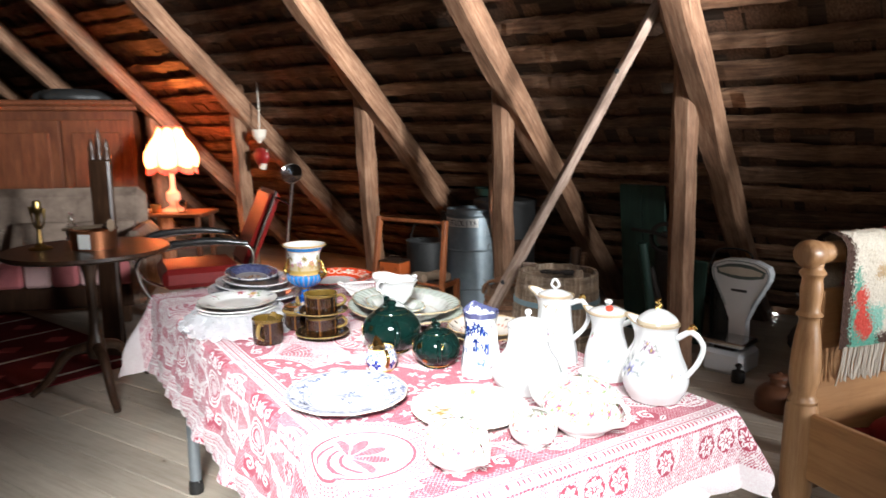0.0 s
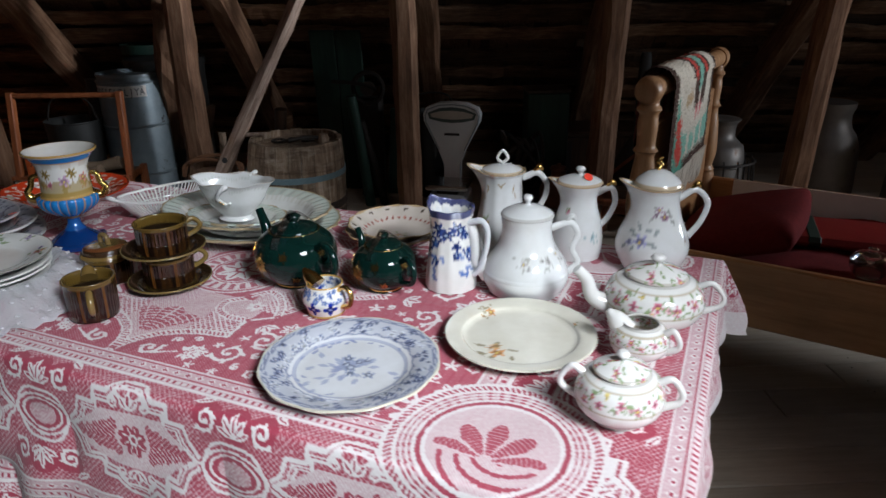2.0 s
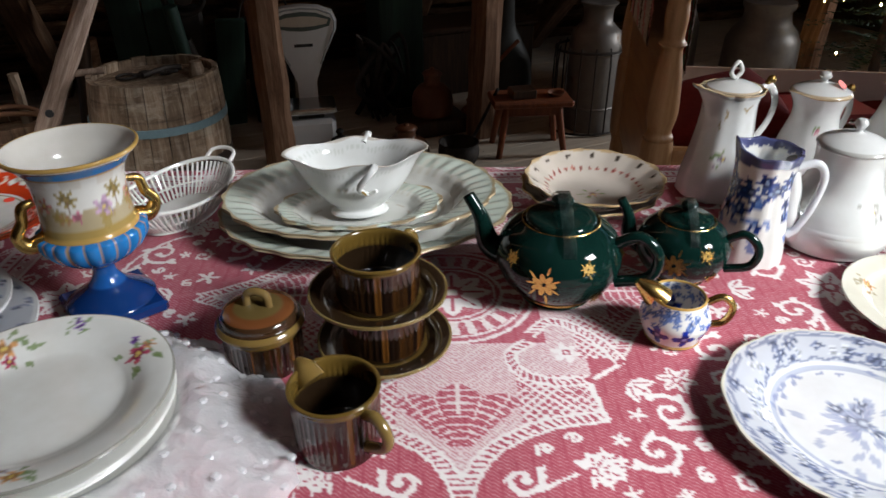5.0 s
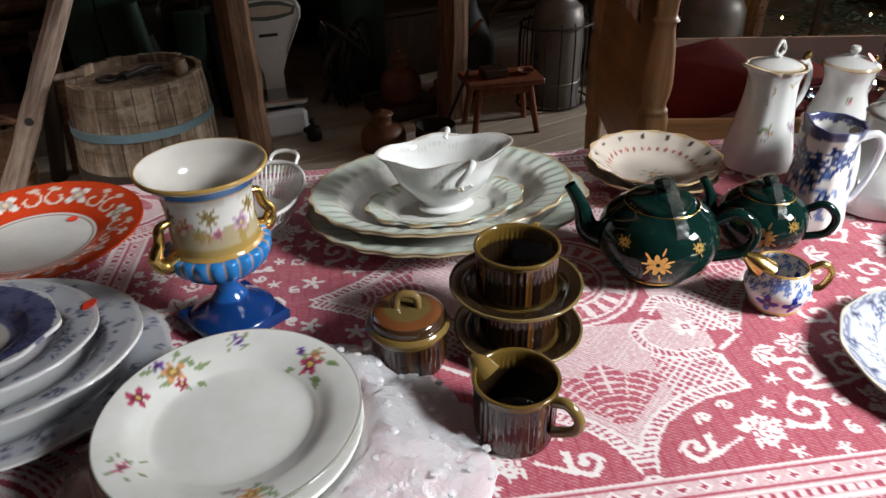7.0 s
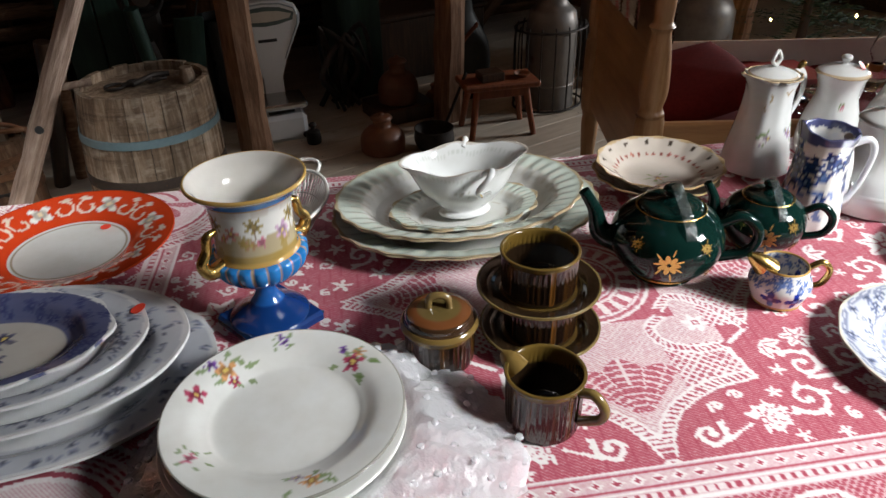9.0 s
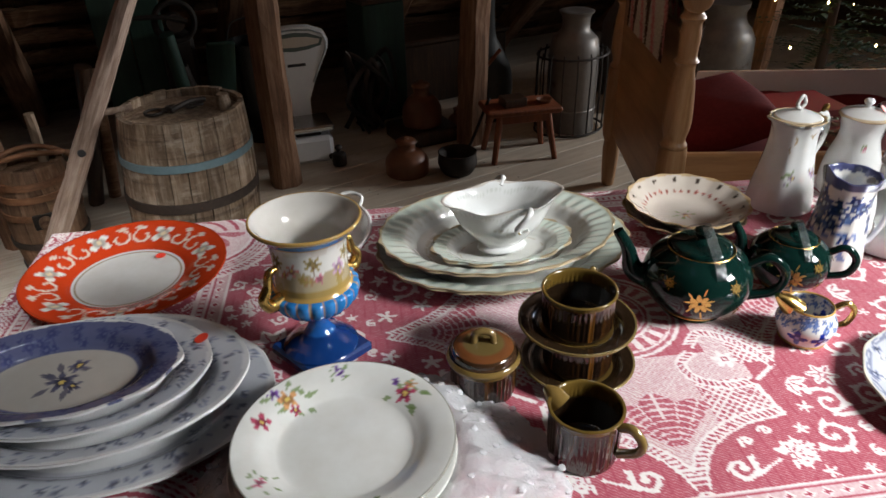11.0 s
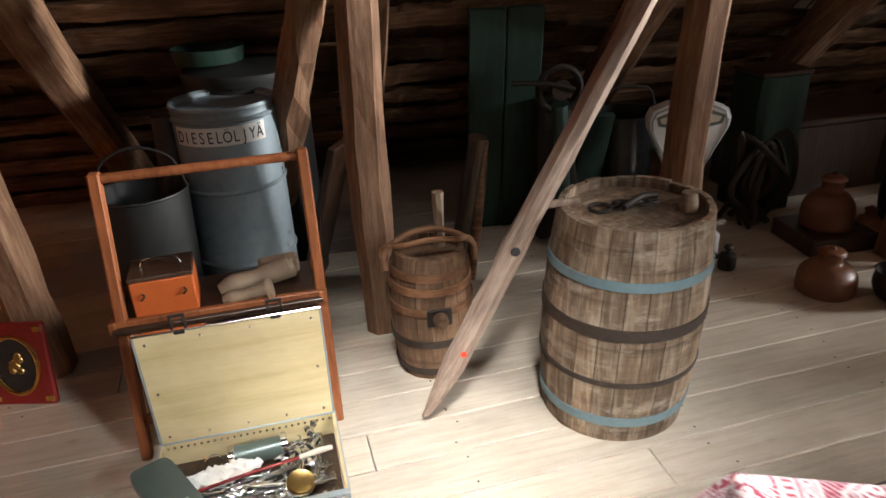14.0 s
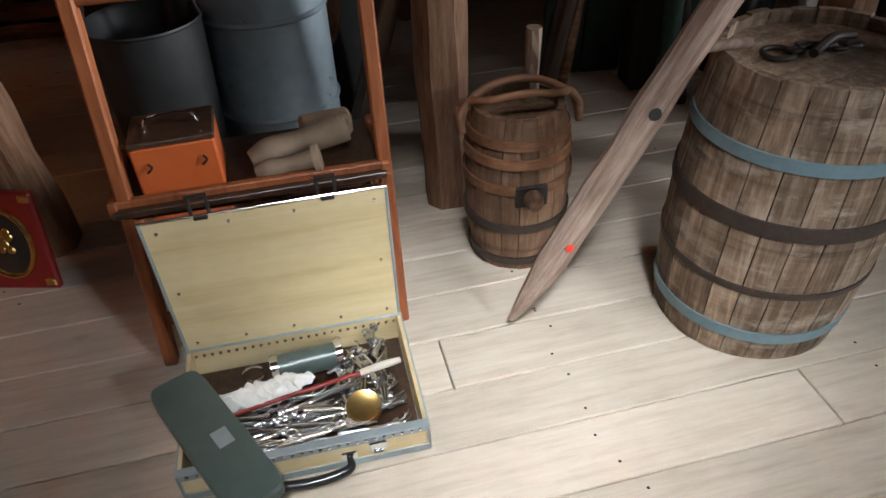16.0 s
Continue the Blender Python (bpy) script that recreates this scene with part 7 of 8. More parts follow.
def text_geo(ch, size):
    cu = bpy.data.curves.new("letter", "FONT")
    cu.body, cu.size, cu.extrude, cu.align_x, cu.resolution_u = ch, size, 0.0004, "CENTER", 3
    ob = bpy.data.objects.new("letter", cu)
    scene.collection.objects.link(ob)
    dg = bpy.context.evaluated_depsgraph_get()
    dg.update()
    me = bpy.data.meshes.new_from_object(ob.evaluated_get(dg))
    bpy.data.objects.remove(ob)
    me.materials.clear()
    me.materials.append(INK)
    return me


word = "DIESELÖLJYÄ"
for k, ch in enumerate(word):
    a = radians(-141) + (radians(-43) - radians(-141)) * (k + 0.5) / len(word)
    part("letter", text_geo(ch, 0.052), INK, label_ob, m=pose((lr + 0.0008) * math.cos(a), (lr + 0.0008) * math.sin(a), 0.688, 90, 0, math.degrees(a) + 90) @ Matrix.Diagonal((0.72, 1, 1, 1)))
t = thing("dark_drum", pose(-2.60, 4.36, 0), "large dark sheet metal drum with a lid", "drum")
part("body", lathe([(0.001, 0), (0.215, 0), (0.215, 0.80), (0.205, 0.81), (0.001, 0.81)], 48, 1), DARKTIN, t, smooth=True)
part("lid", lathe([(0.222, 0.79), (0.224, 0.82), (0.20, 0.835), (0.06, 0.85), (0.001, 0.85)], 48, 2), DARKTIN, t, smooth=True)
t = thing("green_tub", pose(-2.72, 4.38, 0.85), "shallow green painted tub standing on the dark drum", "tub")
part("body", lathe([(0.001, 0), (0.12, 0), (0.13, 0.05), (0.125, 0.052), (0.115, 0.01), (0.001, 0.008)], 36, 1), GREENWOOD, t, smooth=True)
t = thing("metal_bucket", pose(-2.92, 3.86, 0), "dull metal bucket with a bail handle beside the drum", "bucket")
part("body", lathe([(0.001, 0), (0.115, 0), (0.135, 0.56), (0.14, 0.565), (0.138, 0.57), (0.13, 0.56), (0.11, 0.05), (0.001, 0.04)], 40, 1), DARKTIN, t, smooth=True)
part("bail", tube([(-0.135, 0, 0.56), (-0.10, 0, 0.66), (0, 0, 0.70), (0.10, 0, 0.66), (0.135, 0, 0.56)], 0.005, 8), IRON, t, smooth=True)
part("rusty_pipe", tube([(-0.02, 0.10, 0.0), (0.06, 0.11, 0.5), (0.08, 0.12, 0.76)], 0.035, 14, 3), RUSTHOOP, t, smooth=True)
t = thing("leaning_plank", pose(-2.41, 3.86, 0.0), "dark board leaning between drum and post", "board")
part("board", box(0.16, 0.03, 0.62, 0.006), DARKWOOD, t, m=pose(-0.05, 0.28, 0.01, 18, 0, 62))

# framed picture
t = thing("framed_picture", pose(-3.335, 3.625, 0.003, -10, 0, -12), "red framed oval flower picture standing against a post", "picture")
part("frame", box(0.20, 0.022, 0.265, 0.006), REDLEATHER, t, "dark red frame with gilt corners")
part("oval_moulding", tube([(0.068 * math.cos(a), -0.014, 0.132 + 0.092 * math.sin(a)) for a in np.linspace(0, 6.283, 33)], 0.007, 8, 2), GOLD, t, "gilt oval moulding", smooth=True)
part("painting", move(lathe([(0.001, 0), (1, 0), (1, 0.003), (0.001, 0.003)], 36, 1, 0.064, 0.088), pose(0, -0.010, 0.132, 90, 0, 0)), BLACK, t, "dark oval ground")
rng = np.random.RandomState(2)
for k in range(13):
    a, d = rng.uniform(0, 6.283), rng.uniform(0, 0.034)
    part("painted_flower", lathe([(0.011, 0), (0.008, 0.003), (0.0005, 0.004)], 9, 1), BRASS, t, m=pose(d * math.cos(a), -0.0135, 0.130 + d * 1.3 * math.sin(a), 90, 0, 0))
for sx in (-1, 1):
    for z in (0.02, 0.245):
        part("corner_mount", box(0.028, 0.006, 0.02, 0.003, (sx * 0.082, -0.012, z - 0.008)), GOLD, t)

# shop scale with its weight
t = thing("shop_scale", pose(-0.95, 4.06, 0, 0, 0, -9), "white enamelled shop scale with a fan-shaped dial", "scale")
part("base", box(0.22, 0.24, 0.13, 0.02), ENAMEL, t)
part("pan", box(0.235, 0.20, 0.028, 0.008, (0, -0.03, 0.158)), STEEL, t, "grey metal weighing plate")
part("pan_support", box(0.12, 0.12, 0.03, 0.004, (0, -0.03, 0.129)), IRON, t)
fan = [(-0.045, 0.16), (0.045, 0.16), (0.045, 0.26), (0.075, 0.34), (0.155, 0.50), (0.160, 0.54), (0.145, 0.575), (0.08, 0.60), (0.0, 0.606), (-0.08, 0.60), (-0.145, 0.575), (-0.160, 0.54), (-0.155, 0.50), (-0.075, 0.34), (-0.045, 0.26)]
part("dial_housing", loft([[(x, 0.055 + d, z) for x, z in fan] for d in (0.0, 0.008, 0.055, 0.063)][::-1]), ENAMEL, t, "white fan-shaped housing")
face = [(-0.125, 0.515), (-0.06, 0.50), (0, 0.495), (0.06, 0.50), (0.125, 0.515), (0.135, 0.548), (0.07, 0.575), (0, 0.582), (-0.07, 0.575), (-0.135, 0.548)]
part("dial_face", loft([[(x, 0.0535 + d, z) for x, z in face] for d in (0.003, 0.0)]), GREENGREY, t, "grey-green dial window")
part("dial_scale", loft([[(x * 0.9, 0.0515 + d, 0.538 + (z - 0.538) * 0.55) for x, z in face] for d in (0.003, 0.0)]), CREAMCLOTH, t, "yellowed dial scale")
part("frame_line", tube([(x * 0.93, 0.054, 0.40 + (z - 0.40) * 0.95) for x, z in fan[3:14]], 0.004, 6, 1), GREYTRIM, t)
part("lettering", box(0.085, 0.002, 0.014, 0.0005, (0, 0.0535, 0.425)), INK, t, "dark maker's lettering as a plain bar")
part("knob", lathe([(0.001, 0), (0.012, 0), (0.013, 0.012), (0.001, 0.014)], 14, 1), IRON, t, m=pose(0.09, -0.121, 0.03, 90, 0, 0))
t = thing("scale_weight", pose(-0.86, 3.87, 0), "small dark iron weight with a knob beside the scale", "weight")
part("body", lathe([(0.001, 0), (0.032, 0), (0.033, 0.05), (0.028, 0.06), (0.012, 0.066), (0.012, 0.078), (0.019, 0.086), (0.012, 0.098), (0.001, 0.10)], 24, 3), IRON, t, smooth=True)


def jug(name, x, y, r, h, label, mat=STONEWARE, seg=32):
    t = thing(name, pose(x, y, 0), label, "jar")
    part("body", lathe([(0.001, 0), (r * 0.9, 0), (r, h * 0.12), (r * 0.98, h * 0.42), (r * 0.7, h * 0.62), (r * 0.42, h * 0.70), (r * 0.42, h * 0.86), (r * 0.5, h * 0.90), (r * 0.45, h * 0.92), (r * 0.35, h * 0.86), (r * 0.3, h * 0.6), (0.001, h * 0.5)], seg, 4), mat, t, smooth=True)
    part("lid", lathe([(r * 0.45, h * 0.92), (r * 0.4, h * 0.96), (r * 0.12, h * 0.99), (r * 0.12, h * 1.03), (0.001, h * 1.05)], seg, 2), mat, t, smooth=True)
    return t


jug("stoneware_jar", -0.62, 3.62, 0.10, 0.17, "brown stoneware jar with lid on the floor", STONEWARE)
jug("stoneware_jar", -0.36, 3.98, 0.10, 0.22, "brown lidded stoneware jar standing on a low dark crate", STONEWARE).location.z = 0.075
t = thing("low_crate", pose(-0.36, 3.98, 0), "low dark crate under a stoneware jar", "crate")
part("body", box(0.30, 0.26, 0.075, 0.006), DARKWOOD, t)
jug("small_jar", -0.15, 3.98, 0.055, 0.13, "small brown stoneware jar on the floor", STONEWARE)
t = thing("iron_mortar", pose(-0.42, 3.50, 0), "dark cast iron ladle pot on the floor", "pot")
part("body", lathe([(0.001, 0.01), (0.06, 0.0), (0.09, 0.05), (0.085, 0.10), (0.09, 0.105), (0.08, 0.10), (0.05, 0.03), (0.001, 0.025)], 30, 3), IRON, t, smooth=True, m=pose(0, 0, 0.0, 0, 0, 0))
part("handle", tube([(0.08, 0.03, 0.10), (0.16, 0.08, 0.18), (0.24, 0.12, 0.28)], 0.008, 8), IRON, t, smooth=True)

# green boards, tools and gear against the roof
t = thing("green_door_board", pose(-1.60, 4.52, 0, 9, 0, -3), "tall green painted board leaning against the roof", "board")
part("panel", merge(box(0.145, 0.025, 0.98, 0.004, (-0.075, 0, 0)), box(0.145, 0.025, 0.98, 0.004, (0.075, 0, 0))), GREENWOOD, t)
t = thing("dark_board", pose(-1.28, 4.42, 0, 12, 4, 4), "narrow green-black board leaning against the roof", "board")
part("panel", box(0.13, 0.03, 0.55, 0.004), GREENWOOD, t)
t = thing("green_chest", pose(-0.40, 4.42, 0, 0, 0, 4), "dark green painted cupboard box under the roof", "box")
part("body", box(0.24, 0.20, 0.62, 0.006), GREENWOOD, t)
part("lid", box(0.25, 0.21, 0.02, 0.004, (0, 0, 0.62)), DARKWOOD, t)
t = thing("eave_chest", pose(0.02, 4.62, 0, 0, 0, 3), "long dark wooden chest pushed under the eave", "chest")
part("body", box(0.86, 0.34, 0.34, 0.006), DARKWOOD, t)
part("lid", box(0.89, 0.37, 0.03, 0.008, (0, 0, 0.342)), DARKWOOD, t)
for x in (-0.28, 0.28):
    part("iron_strap", box(0.035, 0.004, 0.30, 0.001, (x, -0.174, 0.02)), IRON, t, "dark iron strap")
for k, (x, y, h, tilt, r) in enumerate(((-1.93, 4.02, 0.62, 9, 0.032), (-1.85, 4.06, 0.58, 4, 0.026), (-1.42, 4.18, 0.66, -6, 0.03), (-1.34, 4.2, 0.52, -12, 0.024))):
    t = thing("wooden_tool", pose(x, y, 0, 8, tilt, 0), "dark wooden tool handle leaning in the corner", "tool", "leaning tools")
    part("shaft", tube([(0, 0, 0), (0.005, 0, h * 0.5), (0, 0, h)], r, 12, 3), [DARKWOOD, OLD_WOOD, GREENWOOD, IRON][k], t, smooth=True)
t = thing("iron_gear", pose(-1.42, 4.36, 0), "dark iron machine part with a wheel and cranks", "machine")
part("frame", box(0.14, 0.12, 0.60, 0.02), IRON, t)
part("wheel", tube([(0.085 * math.cos(a), -0.08, 0.66 + 0.085 * math.sin(a)) for a in np.linspace(0, 6.283, 25)], 0.014, 8, 2), IRON, t, smooth=True)
part("hub", lathe([(0.001, -0.02), (0.04, -0.02), (0.04, 0.03), (0.001, 0.03)], 20, 1), RUSTHOOP, t, m=pose(0, -0.08, 0.66, 90, 0, 0), smooth=True)
part("crank", tube([(-0.20, -0.10, 0.70), (-0.05, -0.11, 0.69), (0.05, -0.11, 0.66)], 0.011, 8), IRON, t, smooth=True)
t = thing("black_bucket", pose(-1.06, 4.42, 0), "black pail hanging low under the roof", "pail")
part("body", lathe([(0.001, 0), (0.10, 0), (0.13, 0.50), (0.125, 0.505), (0.09, 0.03), (0.001, 0.02)], 32, 1), BLACK, t, smooth=True)
part("bail", tube([(-0.13, 0, 0.5), (-0.08, 0, 0.60), (0.08, 0, 0.60), (0.13, 0, 0.5)], 0.005, 8), IRON, t, smooth=True)
t = thing("old_harness", pose(-0.56, 4.22, 0), "heap of dark leather harness straps on the floor", "harness")
rng = np.random.RandomState(7)
for k in range(9):
    pts = [(rng.uniform(-0.14, 0.14), rng.uniform(-0.10, 0.10), z) for z in (0.02, 0.20, 0.34 + rng.uniform(0, 0.1), 0.20, 0.03)]
    part("strap", tube(pts, 0.014, 8, 5, 0.5), IRON if k % 3 else RUSTHOOP, t, smooth=True)

# stool, bellows and caged can
t = thing("stool", pose(-0.055, 3.545, 0, 0, 0, -16), "small red-brown wooden stool with splayed legs", "stool")
part("seat", box(0.36, 0.20, 0.03, 0.008, (0, 0, 0.225)), STOOLWOOD, t)
for sx in (-1, 1):
    for sy in (-1, 1):
        part("leg", tube([(sx * 0.15, sy * 0.10, 0.0), (sx * 0.115, sy * 0.065, 0.226)], [0.014, 0.018], 10, 2), STOOLWOOD, t, smooth=True)
part("apron", box(0.24, 0.015, 0.04, 0.003, (0, -0.075, 0.186)), STOOLWOOD, t)
t = thing("small_dish", pose(0.05, 3.50, 0.256), "small brown dish standing on the stool", "dish")
part("body", lathe([(0.001, 0), (0.028, 0), (0.04, 0.015), (0.038, 0.016), (0.026, 0.004), (0.001, 0.004)], 24, 1), STONEWARE, t, smooth=True)
t = thing("wooden_box", pose(-0.10, 3.54, 0.256, 0, 0, -10), "small dark wooden box on the stool", "box")
part("body", box(0.11, 0.09, 0.04, 0.004), DARKWOOD, t)
t = thing("leather_bellows", pose(0.06, 4.02, 0), "dark pear-shaped bellows standing on end by a post", "bellows")
part("body", lathe([(0.001, 0.0), (0.10, 0.01), (0.14, 0.14), (0.13, 0.28), (0.07, 0.40), (0.035, 0.50), (0.03, 0.85), (0.001, 0.86)], 36, 4, 1.0, 0.55), DARKTIN, t, smooth=True)
part("handle", tube([(-0.20, -0.10, 0.22), (-0.08, -0.09, 0.32), (0.02, -0.08, 0.40)], 0.010, 8), STOOLWOOD, t, smooth=True)
CAGE = (0.36, 3.62)
t = thing("milk_can", pose(CAGE[0] + 0.02, CAGE[1] + 0.10, 0.01), "dull metal milk can with a lid standing in a wire basket", "milk can")
part("body", lathe([(0.001, 0), (0.12, 0), (0.125, 0.02), (0.125, 0.40), (0.10, 0.47), (0.07, 0.50), (0.07, 0.56), (0.085, 0.58), (0.08, 0.59), (0.001, 0.58)], 40, 2), MILKCAN, t, smooth=True)
for z in (0.10, 0.36):
    part("band", lathe([(0.126, z), (0.130, z + 0.006), (0.126, z + 0.012)], 40, 2), MILKCAN, t, smooth=True)
t = thing("wire_basket", pose(CAGE[0], CAGE[1] + 0.08, 0), "black iron wire basket standing on the floor", "basket")
for z in (0.012, 0.40):
    part("ring", tube([(0.19 * math.cos(a), 0.15 * math.sin(a), z) for a in np.linspace(0, 6.283, 29)], 0.006, 8, 2), IRON, t, smooth=True)
for k in range(16):
    a = 2 * math.pi * k / 16
    part("wire", tube([(0.19 * math.cos(a), 0.15 * math.sin(a), 0.012), (0.192 * math.cos(a), 0.152 * math.sin(a), 0.34), (0.18 * math.cos(a), 0.14 * math.sin(a), 0.42)], 0.0045, 6, 2), IRON, t, smooth=True)
for x, y, r, h, lab in ((1.05, 4.05, 0.17, 0.62, "tall weathered milk churn under the roof"), (1.45, 3.75, 0.19, 0.52, "wide dark metal churn under the roof")):
    t = thing("churn", pose(x, y, 0), lab, "churn")
    part("body", lathe([(0.001, 0), (r, 0), (r * 1.02, h * 0.05), (r, h * 0.62), (r * 0.7, h * 0.78), (r * 0.62, h * 0.9), (r * 0.7, h), (0.001, h)], 40, 2), MILKCAN, t, smooth=True)
    part("band", lathe([(r * 1.0, h * 0.3), (r * 1.03, h * 0.32), (r * 1.0, h * 0.34)], 40, 2), RUSTHOOP, t, smooth=True)


# ---- the bed ----
P1, P2 = np.array([-0.324, 2.323]), np.array([0.096, 3.058])
HEAD = P2 - P1
HW = float(np.linalg.norm(HEAD))
BED_ANGLE = math.degrees(math.atan2(HEAD[1], HEAD[0]))
BED_M = pose(P1[0], P1[1], 0, 0, 0, BED_ANGLE)  # local x along the head, local -y along the bed
bed = thing("bed", BED_M, "varnished pine bed with turned posts and a padded cover", "bed")
BLEN = 1.85
post_prof = [(0.001, 0), (0.024, 0), (0.030, 0.05), (0.036, 0.16), (0.033, 0.20), (0.036, 0.215), (0.033, 0.23), (0.044, 0.25), (0.044, 0.50), (0.034, 0.512), (0.040, 0.53), (0.032, 0.548), (0.042, 0.60), (0.036, 0.70), (0.027, 0.765), (0.036, 0.78), (0.027, 0.795), (0.030, 0.85), (0.027, 0.885), (0.036, 0.90), (0.026, 0.915), (0.026, 0.93), (0.001, 0.935)]
for x in (0, HW):
    part("bed_post", lathe(post_prof, 28, 3), PINE, bed, m=pose(x, 0, 0), smooth=True)
    part("foot_post", lathe([p for p in post_prof if p[1] <= 0.60] + [(0.001, 0.62)], 28, 3), PINE, bed, m=pose(x, -BLEN, 0), smooth=True)
part("top_rail", move(lathe([(0.001, -0.05), (0.030, -0.048), (0.040, -0.02), (0.036, 0.01), (0.030, 0.05), (0.034, HW / 2), (0.030, HW - 0.05), (0.036, HW - 0.01), (0.040, HW + 0.02), (0.030, HW + 0.048), (0.001, HW + 0.05)], 28, 3), pose(0, 0, 0.955, 0, 90, 0)), PINE, bed, "turned round head rail", smooth=True)
part("headboard", box(HW - 0.06, 0.022, 0.61, 0.005, (HW / 2, 0, 0.24)), PINE_X, bed)
part("footboard", box(HW - 0.06, 0.022, 0.28, 0.005, (HW / 2, -BLEN, 0.28)), PINE_X, bed)
for x in (0.0, HW):
    part("side_rail", box(BLEN - 0.07, 0.026, 0.20, 0.006), PINE_X, bed, m=pose(x, -BLEN / 2, 0.30, 0, 0, -90))
part("white_lining", box(BLEN - 0.25, 0.006, 0.13, 0.002), WHITE, bed, "white painted inner board", m=pose(HW - 0.018, -BLEN / 2, 0.375, 0, 0, -90))
part("mattress_base", box(HW - 0.05, BLEN - 0.06, 0.05, 0.01, (HW / 2, -BLEN / 2, 0.30)), DARKWOOD, bed)
rng = np.random.RandomState(5)
nx, ny = 26, 50
gx, gy = np.meshgrid(np.linspace(0.02, HW - 0.02, nx), np.linspace(-0.03, -BLEN + 0.03, ny))
lump = 0.014 * np.sin(gx * 13 + gy * 5) + 0.012 * np.sin(gy * 17 + gx * 7) + rng.normal(0, 0.002, gx.shape)
gz = 0.40 + lump
i = np.arange(nx * ny).reshape(ny, nx)
t = thing("red_bedspread", BED_M, "dark red velvet bedspread spread over the bed", "bedspread")
part("cloth", (np.stack([gx, gy, gz], 2).reshape(-1, 3), np.stack([i[:-1, :-1], i[1:, :-1], i[1:, 1:], i[:-1, 1:]], 2).reshape(-1, 4).tolist()), REDCLOTH, t, smooth=True, angle=180)
t = thing("pillow", BED_M @ pose(HW / 2 + 0.02, -0.26, 0.405, -16, 0, 0), "plump dark red velvet pillow against the headboard", "pillow")
g = lathe([(0.001, 0), (0.8, 0.1), (1.0, 0.45), (0.85, 0.85), (0.001, 1.0)], 48, 5, wave=lambda th, r, z: 1.0 / np.maximum(np.abs(np.cos(th)), np.abs(np.sin(th))) ** 0.75)
part("body", (np.array(g[0]) * [0.27, 0.19, 0.13], g[1]), REDCLOTH, t, smooth=True, angle=180)

# rya throw over the head rail
t = thing("rya_throw", BED_M, "cream rya throw with brown, green and red figures over the headboard", "throw")
TX0, TX1, DROP = 0.06, 0.56, 0.27
nu, nv = 190, 230
us = np.linspace(0, 1, nu)
vs = np.linspace(0, 1, nv)
U, V = np.meshgrid(us, vs)
half = math.pi * 0.052
total = DROP + half + 0.20
arc = V * total
x = TX0 + U * (TX1 - TX0)
y = np.where(arc < DROP, -0.052, np.where(arc < DROP + half, -0.052 * np.cos((arc - DROP) / 0.052), 0.052))
z = np.where(arc < DROP, 0.955 - (DROP - arc), np.where(arc < DROP + half, 0.955 + 0.052 * np.sin((arc - DROP) / 0.052), 0.955 - (arc - DROP - half)))
rng = np.random.RandomState(8)
nap = rng.normal(0, 0.0022, U.shape)
y = y + np.where(arc < DROP + half / 2, -1, 1) * np.abs(nap) - 0.006 * np.sin(U * 5) * (arc < DROP)
z = z + np.where((arc > DROP * 0.9) & (arc < DROP + half * 1.1), np.abs(nap), 0)
col = np.tile(np.array([0.62, 0.56, 0.46]), (nv, nu, 1))
brown, rya_green, rya_red, pinkish = (0.055, 0.024, 0.014), (0.10, 0.33, 0.24), (0.55, 0.06, 0.04), (0.62, 0.22, 0.22)
jit = rng.normal(0, 0.012, U.shape)
Uj, Vj = U + jit, V + jit
col[(Uj < 0.07) | (Uj > 0.95)] = brown
col[(Vj < 0.05)] = brown
col[(Vj > 0.06) & (Vj < 0.15 + 0.12 * np.abs(Uj - 0.5)) & (np.sin(Uj * 30) > -0.6) & (Uj > 0.07)] = (0.22, 0.45, 0.36)
col[(Uj > 0.08) & (Uj < 0.30 - Vj * 0.55) & (Vj < 0.36)] = rya_green
for cu, cv, r in ((0.16, 0.12, 0.06), (0.14, 0.22, 0.05), (0.2, 0.08, 0.05), (0.55, 0.26, 0.04), (0.66, 0.27, 0.04)):
    col[np.hypot(Uj - cu, (Vj - cv)) < r] = rya_red if cu < 0.5 else pinkish
for k, cu in enumerate((0.50, 0.74)):
    m = (np.abs(Uj - cu - 0.12 * (Vj - 0.45) * (1 if k else -1)) < 0.075 * np.clip(1.3 - np.abs(Vj - 0.5) * 2.0, 0, 1)) & (Vj > 0.28)
    col[m] = brown
    col[m & (np.abs(Uj - cu) < 0.03) & (Vj > 0.42) & (Vj < 0.62)] = rya_red
col[(np.abs(Uj - 0.62) < 0.05) & (Vj > 0.36) & (Vj < 0.56)] = (0.20, 0.42, 0.33)
col[(np.abs(Uj - 0.32) < 0.07) & (np.abs(Vj - 0.34) < 0.03)] = (0.46, 0.32, 0.18)
col[(Vj > 0.70) & (np.sin(Uj * 21 + Vj * 9) > 0.7)] = pinkish
col *= (1 + rng.normal(0, 0.10, U.shape))[..., None]
i = np.arange(nu * nv).reshape(nv, nu)
RYA = glazed("wool_rya_pile", 0.95, 0.0)
part("woven_cloth", (np.stack([x, y, z], 2).reshape(-1, 3), np.stack([i[:-1, :-1], i[1:, :-1], i[1:, 1:], i[:-1, 1:]], 2).reshape(-1, 4).tolist()), RYA, t, smooth=True, tint=np.clip(col, 0, 0.8).reshape(-1, 3), angle=180)
fringe = []
